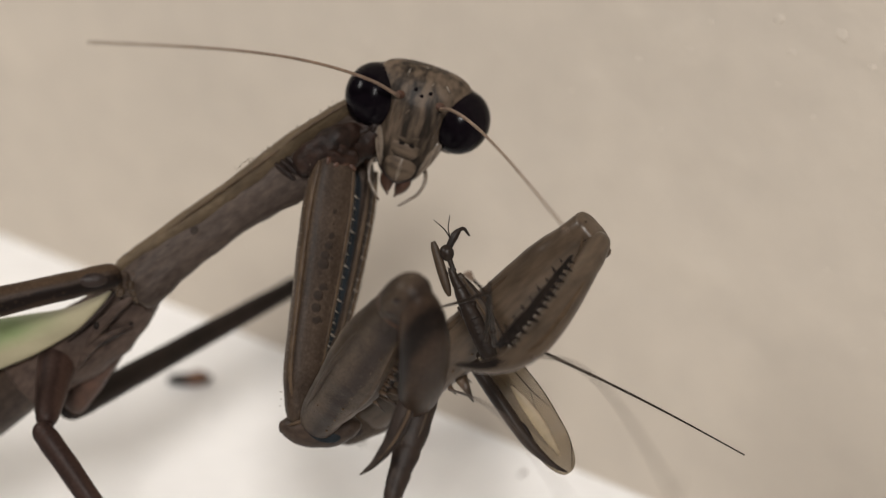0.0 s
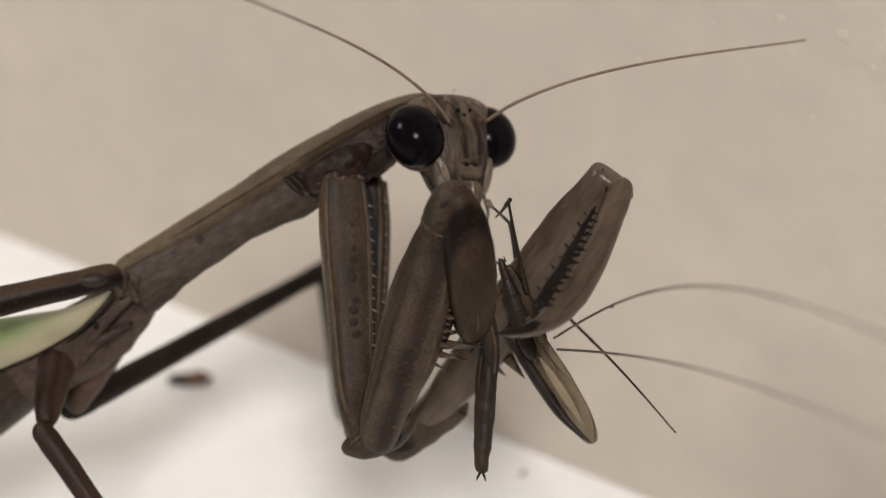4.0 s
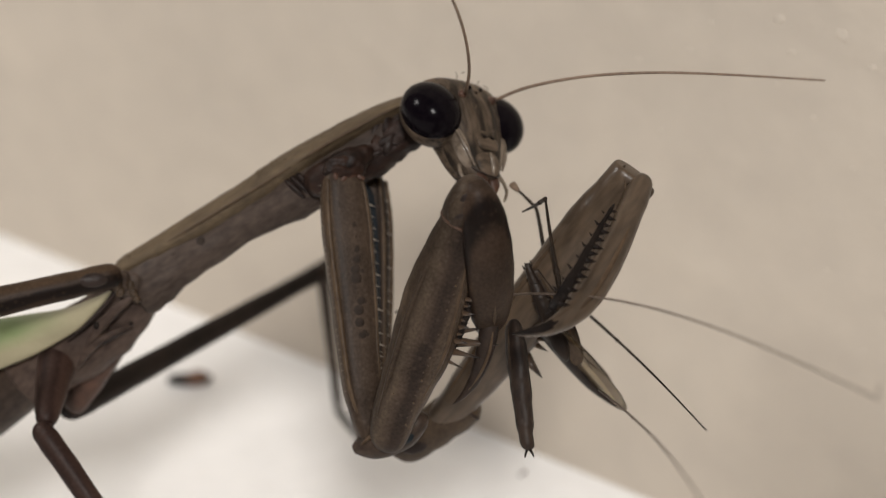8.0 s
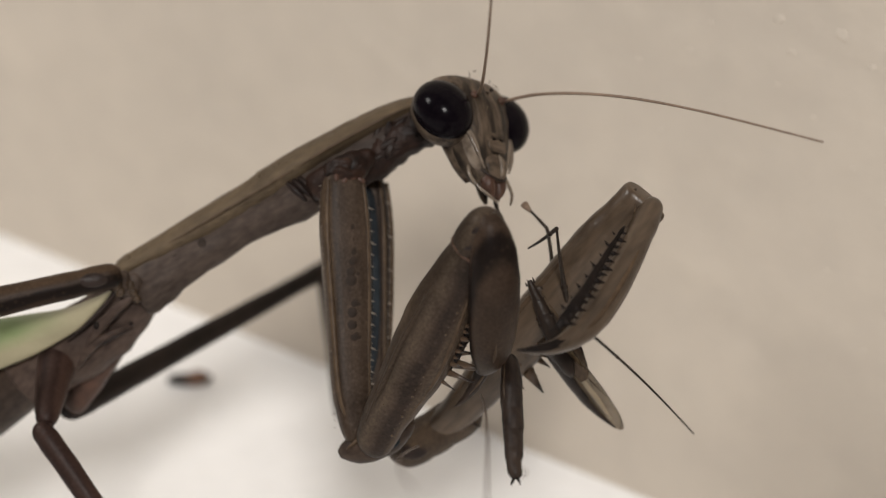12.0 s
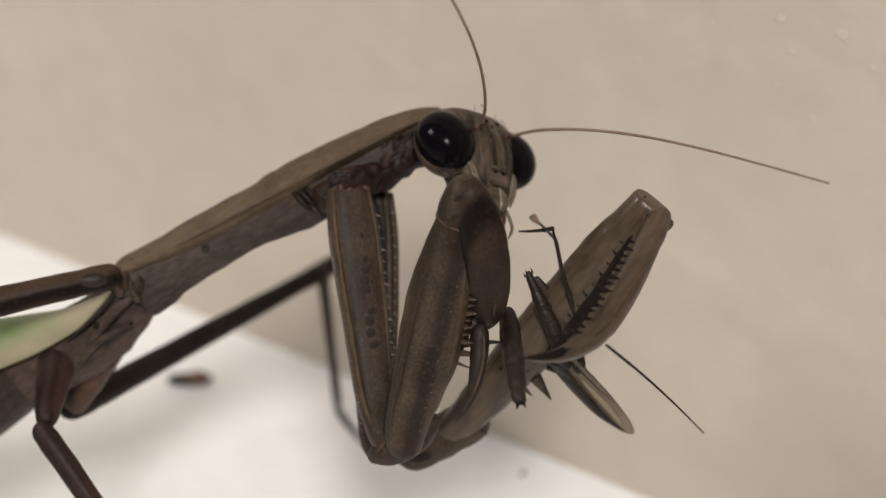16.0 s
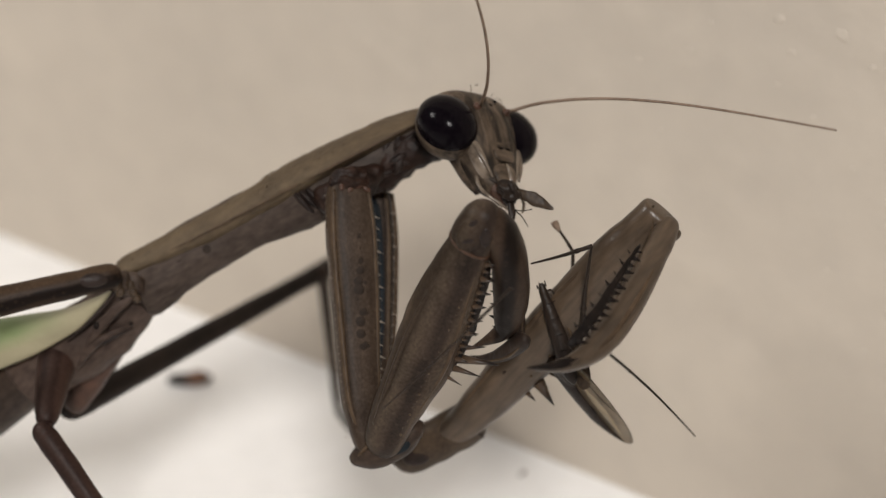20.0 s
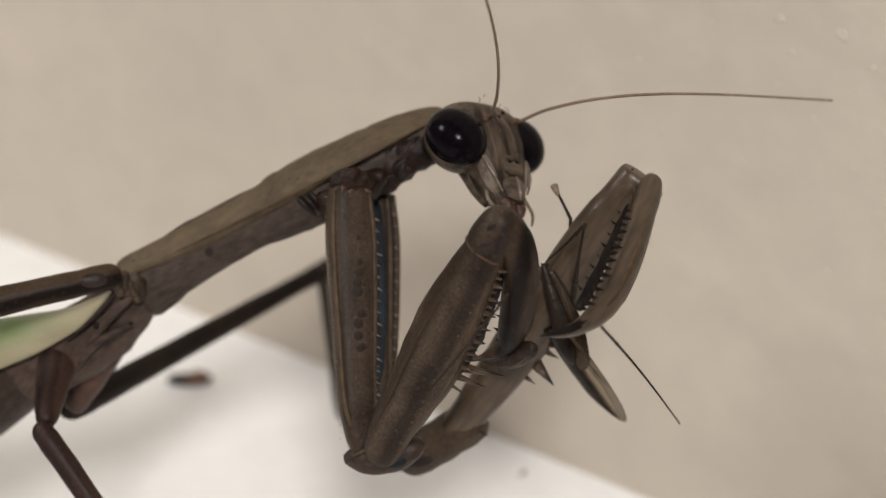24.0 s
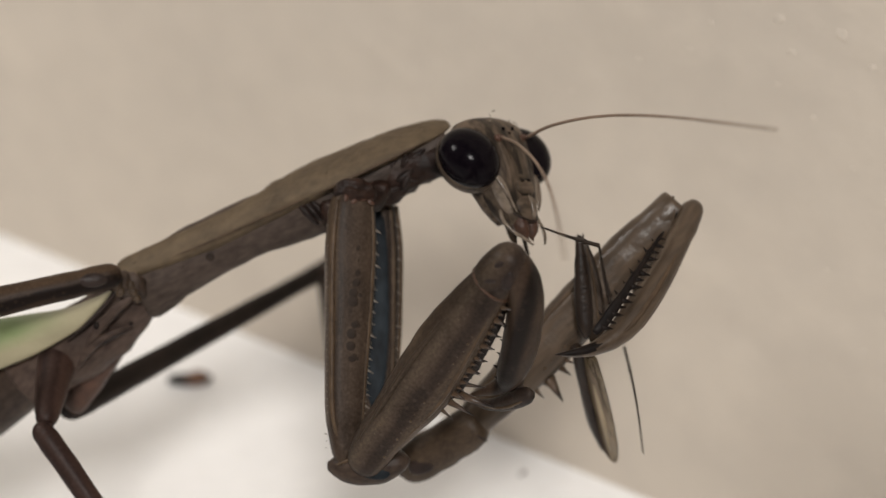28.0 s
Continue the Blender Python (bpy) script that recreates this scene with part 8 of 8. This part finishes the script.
    walk(trailing_leg_b, [
        along(0, 0.3, -5.39, -6.69, 3.69, -35.19, -7.39, 0), along(0.5, 0.97, -5.31, -6.7, 3.77, -35.18, -7.1, 0),
        along(1, 4.76, -4.81, -6.74, 8.55, -34.56, -7.49, 0), along(1.5, 4.24, -4.46, -5.68, 8.81, -34.03, -7.83, 0),
        along(2, 5.53, -3.5, -2.86, 12.76, -32.58, -4.38, 0), along(2.5, 5.81, -3.5, -3.27, 12.18, -32.82, -3.48, 0),
        along(3, 5.67, -3.5, -3.14, 13.12, -32.53, -4.38, 0), along(3.5, 5.94, -3.5, -3.82, 14.43, -32.25, -4.93, 0),
        along(5.5, 3.63, -3.01, -6.89, 5.78, -22.73, -9.4, 0), along(6, 4.51, -5, -4.94, 7.44, -34.07, -11.76, 0),
        along(7, 4.75, -5, -6.05, 8.61, -34.24, -11.55, 0), along(8, 7.63, -3.16, -6.88, 8.78, -22.99, -9.24, 0),
        along(8.5, 6.59, -3.19, -6.19, 8.11, -22.9, -9.25, 0), along(9, 5.43, -5, -4.7, 8.3, -34.03, -11.7, 0),
        along(10, -1.73, -5, -8.88, -3.09, -34.94, -10.21, 0), along(11, 2.64, -3.42, -7.13, 1.91, -23.28, -9.32, 0),
        along(12, -1.21, -3.51, -9.6, -1.01, -23.45, -8.09, 0),
        along(12.5, -1.21, -3.41, -9.57, -1.03, -23.35, -8.04, 0), along(14.5, -1.82, 2, -6.44, -2.46, 31.91, -8.68, 0),
        along(15, -1.82, 2, -6.44, -2.46, 31.91, -8.68, 0), along(16, -1.82, 2, -6.44, -2.46, 31.91, -8.68, 0),
        along(17, -1.82, 2, -6.44, -2.46, 31.91, -8.68, 0), along(18, -1.82, 2, -6.44, -2.46, 31.91, -8.68, 0),
        along(18.5, -1.82, 2, -6.44, -2.46, 31.91, -8.68, 0), along(19, -1.82, 2, -6.44, -2.46, 31.91, -8.68, 0),
        along(20, -1.82, 2, -6.44, -2.46, 31.91, -8.68, 0), along(21, -1.82, 2, -6.44, -2.46, 31.91, -8.68, 0),
        along(23.5, -1.82, 2, -6.44, -2.46, 31.91, -8.68, 0), along(24, -1.82, 2, -6.44, -2.46, 31.91, -8.68, 0),
        along(24.5, -1.82, 2, -6.44, -2.46, 31.91, -8.68, 0), along(25, -1.82, 2, -6.44, -2.46, 31.91, -8.68, 0),
        along(25.5, -1.82, 2, -6.44, -2.46, 31.91, -8.68, 0), along(25.6, -1.82, 2, -6.44, -2.46, 31.91, -8.68, 0),
        along(25.8, -1.82, 2, -6.44, -2.46, 31.91, -8.68, 0), along(26, -1.82, 2, -6.44, -2.46, 31.91, -8.68, 0),
        along(26.3, -1.82, 2, -6.44, -2.46, 31.91, -8.68, 0), along(26.5, -1.82, 2, -6.44, -2.46, 31.91, -8.68, 0),
        along(27, -1.82, 2, -6.44, -2.46, 31.91, -8.68, 0), along(27.5, -1.82, 2, -6.44, -2.46, 31.91, -8.68, 0),
        along(28, -1.82, 2, -6.44, -2.46, 31.91, -8.68, 0),
    ])
    walk(crossing_leg, [
        along(0, -2.49, -5.5, -3.79, -5.51, -2.5, -7.56, 0), along(0.5, -2.31, -5.5, -3.64, -5.34, -2.5, -7.55, 0),
        along(1, -2.15, -5.5, -2.41, -4.99, -2.5, -7.56, 0), along(1.5, -1.52, -5.5, -1.59, -4.41, -2.5, -7.55, 0),
        along(2, -1.51, -5.5, -0.87, -4.19, -2.5, -7.47, 0), along(2.5, -0.84, -5.5, -0.36, -3.56, -2.5, -7.36, 0),
        along(3, -0.65, -5.5, -0.38, -3.17, -2.5, -7.41, 0), along(3.5, -0.19, -5.5, -0.63, -2.76, -2.5, -7.51, 0),
        along(5.5, 0.27, -5.5, -0.51, -2.25, -2.5, -7.53, 0), along(6, 0.56, -5.5, -0.45, -2.09, -2.5, -7.54, 0),
        along(7, 0.71, -5.5, -0.11, -1.9, -2.5, -7.46, 0), along(8, 1, -5.5, -0.49, -1.89, -2.5, -7.48, 0),
        along(9, 0.94, -5.5, -0.5, -1.9, -2.5, -7.51, 0), along(10, 1.02, -5.5, -0.77, -1.88, -2.5, -7.6, 0),
        along(11, 0.87, -5.5, -0.66, -2.03, -2.5, -7.63, 0), along(12, 1.23, -5.5, -1.75, -2.4, -2.5, -7.92, 0),
        along(12.5, 0.77, -5.5, -1.25, -2.49, -2.5, -7.81, 0), along(14.5, 0.82, -5.5, -0.71, -1.5, -2.5, -7.79, 0),
        along(15, 0.9, -5.5, -0.44, -1.24, -2.5, -7.76, 0), along(16, 0.83, -5.5, -0.48, -1.34, -2.5, -7.76, 0),
        along(17, 0.79, -5.5, -0.78, -1.48, -2.5, -7.83, 0), along(17.5, 0.58, -12.2, 0.56, -3.38, -11, -2.55, 0),
        along(18, 1.5, -12.2, 0.81, -3.59, -11, -2.97, 0), along(18.5, 2.17, -12.2, 0.05, -2.84, -11, -3.97, 0),
        along(19, 2.85, -12.2, -0.71, -2.1, -11, -4.96, 0), along(20, 2.97, -12.2, -1.69, -1.22, -11, -5.71, 0),
        along(21, 2.94, -12.2, -1.75, -1.85, -11, -7.71, 0), along(23.5, 2.86, -12.2, -1.91, -1.85, -11, -7.71, 0),
        along(24, 2.85, -12.2, -1.94, -1.85, -11, -7.71, 0), along(24.5, 1.6, -5.5, -2.2, -2.43, -2.5, -8.84, 0),
        along(25, 1.65, -5.5, -2.4, -2.48, -2.5, -8.89, 0), along(25.5, 1.62, -5.5, -2.48, -2.54, -2.5, -8.92, 0),
        along(26, 1.6, -5.5, -2.55, -2.56, -2.5, -8.93, 0), along(27, 1.59, -5.5, -2.55, -2.61, -2.5, -8.93, 0),
        along(27.5, 1.73, -5.5, -2.69, -2.65, -2.5, -8.9, 0), along(28, 1.65, -5.5, -3.08, -2.73, -2.5, -8.93, 0)
    ])
    walk(wing_scrap, [
        along(0, 1.42, -5.91, -2.98, 2.16, -5.76, -4.61, 0), along(0.5, 1.41, -5.83, -2.88, 2.15, -5.68, -4.52, 0),
        along(1, 1.47, -5.31, -2.77, 2.21, -5.15, -4.41, 0), along(1.5, 2.3, -4.91, -3.54, 3.09, -4.7, -5.14, 0),
        along(2, 2.27, -4.45, -3.34, 2.95, -4.22, -4.99, 0), along(2.5, 2.62, -4.48, -2.86, 3.18, -4.29, -4.56, 0),
        along(3, 2.97, -4.18, -2.64, 3.54, -3.99, -4.33, 0), along(3.5, 3.27, -4.32, -2.73, 3.82, -4.12, -4.44, 0),
        along(5.5, 4.29, -3.49, -2.18, 4.87, -3.3, -3.88, 0), along(6, 4.44, -3.75, -2.33, 5, -3.58, -4.03, 0),
        along(7, 4.55, -3.68, -2.25, 5.16, -3.5, -3.94, 0), along(8, 5.07, -3.61, -2.81, 5.76, -3.41, -4.45, 0),
        along(9, 5.09, -3.67, -2.87, 5.79, -3.47, -4.52, 0), along(10, 5.12, -3.69, -2.94, 5.82, -3.48, -4.59, 0),
        along(11, 4.95, -3.9, -2.81, 5.64, -3.72, -4.47, 0), along(12, 5.23, -3.97, -3.6, 5.96, -3.78, -5.23, 0),
        along(12.5, 5.19, -3.88, -3.49, 5.91, -3.7, -5.13, 0), along(14.5, 5.02, -3.97, -3.05, 5.73, -3.82, -4.7, 0),
        along(15, 4.98, -3.95, -2.94, 5.69, -3.81, -4.59, 0), along(16, 5.12, -3.97, -3.17, 5.82, -3.82, -4.82, 0),
        along(16.6, 4.82, -3.8, -1.62, 5.51, -3.8, -3.26, 0), along(17, 4.41, -3.8, -0.25, 5.24, -3.8, -1.75, 0),
        along(17.5, 3.67, -3.8, 1.53, 4.28, -3.8, 0.03, 0), along(18, 3.4, -3.8, 2.63, 3.73, -3.8, 1.34, 0),
        along(19, 3.51, -3.8, 2.77, 4.69, -3.8, 1.67, 0), along(19.5, 3.56, -3.8, 2.82, 4.82, -3.8, 2.11, 0),
        along(20, 3.56, -3.8, 2.82, 4.88, -3.8, 2.17, 0), along(20.5, 3.62, -3.8, 2.17, 5.04, -3.8, 1.19, 0),
        along(21, 3.62, -3.8, 1.98, 4.93, -3.8, 1.1, 0), along(21.5, 3.51, -3.8, 1.87, 4.71, -3.8, 0.99, 0),
        along(22.5, 3.18, -3.8, 3.18, 4.14, -3.8, 2.08, 0), along(23.5, 1.97, -0.6, 5.67, 2.22, -0.6, 4.87, 0),
        along(24, 2.13, -0.6, 5.01, 2.38, -0.6, 4.21, 0), along(24.5, 2.85, -0.6, 3.95, 3.1, -0.6, 3.15, 0),
        along(25, 2.74, -0.6, 5.05, 2.99, -0.6, 4.25, 0), along(25.5, 2.85, -0.6, 4.76, 3.1, -0.6, 3.96, 0),
        along(26, 2.67, -0.6, 5.01, 2.92, -0.6, 4.21, 0), along(27, 2.67, -0.6, 4.94, 2.92, -0.6, 4.14, 0),
        along(27.5, 2.6, -0.6, 4.61, 2.85, -0.6, 3.81, 0), along(28, 2.61, -0.6, 4.22, 2.86, -0.6, 3.42, 0),
    ])
    walk(prey_head, [
        along(0, 0.16, -6.39, -0.29, 0.45, -6.39, -1.25, 0), along(0.5, 0.16, -6.31, -0.19, 0.45, -6.31, -1.14, 0),
        along(1, 0.37, -5.81, 0.69, 0.41, -5.81, -0.3, 0), along(1.5, 1.23, -5.46, 1.1, 1.21, -5.46, 0.1, 0),
        along(2, 0.09, -1.42, 2.32, 0.39, -1.22, 1.42, 0), along(2.5, 0.49, -1.4, 2.79, 0.79, -1.2, 1.89, 0),
        along(3, 1.04, -1.95, 2.59, 1.34, -1.75, 1.69, 0), along(3.5, 0.71, -1.23, 2.74, 1.01, -1.03, 1.84, 0),
        along(5.5, 1.36, -1.99, 3.72, 1.66, -1.79, 2.82, 0), along(6, 1.55, -1.97, 4.03, 1.85, -1.77, 3.13, 0),
        along(7, 1.63, -1.95, 4.04, 1.93, -1.75, 3.14, 0), along(8, 1.6, -1.99, 4.14, 1.9, -1.79, 3.24, 0),
        along(9, 1.55, -1.98, 4.18, 1.85, -1.78, 3.28, 0), along(10, 1.61, -2.02, 4.32, 1.91, -1.82, 3.42, 0),
        along(11, 1.66, -2.01, 4.09, 1.96, -1.81, 3.19, 0), along(12, 1.97, -1.79, 4.11, 2.27, -1.59, 3.21, 0),
        along(12.5, 1.91, -1.87, 4.04, 2.21, -1.67, 3.14, 0), along(14.5, 1.87, -1.97, 2.16, 2.17, -1.77, 1.26, 0),
        along(15, 1.91, -1.98, 2.06, 2.21, -1.78, 1.16, 0), along(16, 2.02, -1.99, 2.47, 2.32, -1.79, 1.57, 0),
        along(17, 2.23, -2.01, 3.29, 2.53, -1.81, 2.39, 0), along(17.3, 2.78, -2.6, 2.67, 2.28, -2.6, 1.8, 0),
        along(17.6, 2.99, -3, 2.46, 2.01, -2.6, 2.29, 0), along(18, 3.36, -3.4, 2.18, 2.54, -2.7, 2.75, 0),
        along(19, 3.2, -3.4, 2.45, 2.38, -2.7, 3.03, 0), along(20, 3.2, -3.4, 2.56, 2.38, -2.7, 3.14, 0),
        along(21, 3.25, -3.4, 2.62, 2.43, -2.7, 3.19, 0), along(21.5, 3.25, -3.4, 2.67, 2.43, -2.7, 3.25, 0),
        along(22, 3.16, -3, 2.85, 2.17, -2.5, 2.68, 0), along(22.7, 2.96, -2.4, 3.1, 2.46, -2.2, 2.23, 0),
        along(23.5, 2.71, -2.04, 3.69, 3.01, -1.84, 2.79, 0), along(24, 2.87, -1.85, 2.96, 3.17, -1.65, 2.06, 0),
        along(24.5, 4.22, -1.66, 2.13, 4.52, -1.46, 1.23, 0), along(25, 3.95, -1.71, 3.14, 4.25, -1.51, 2.24, 0),
        along(25.5, 4.08, -1.66, 2.85, 4.38, -1.46, 1.95, 0), along(26, 4.06, -1.52, 3.15, 4.36, -1.32, 2.25, 0),
        along(27, 3.89, -1.42, 2.97, 4.19, -1.22, 2.07, 0), along(27.5, 3.61, -1.25, 2.52, 3.91, -1.05, 1.62, 0),
        along(28, 3.46, -1.5, 2.1, 3.76, -1.3, 1.2, 0),
    ])


motions()
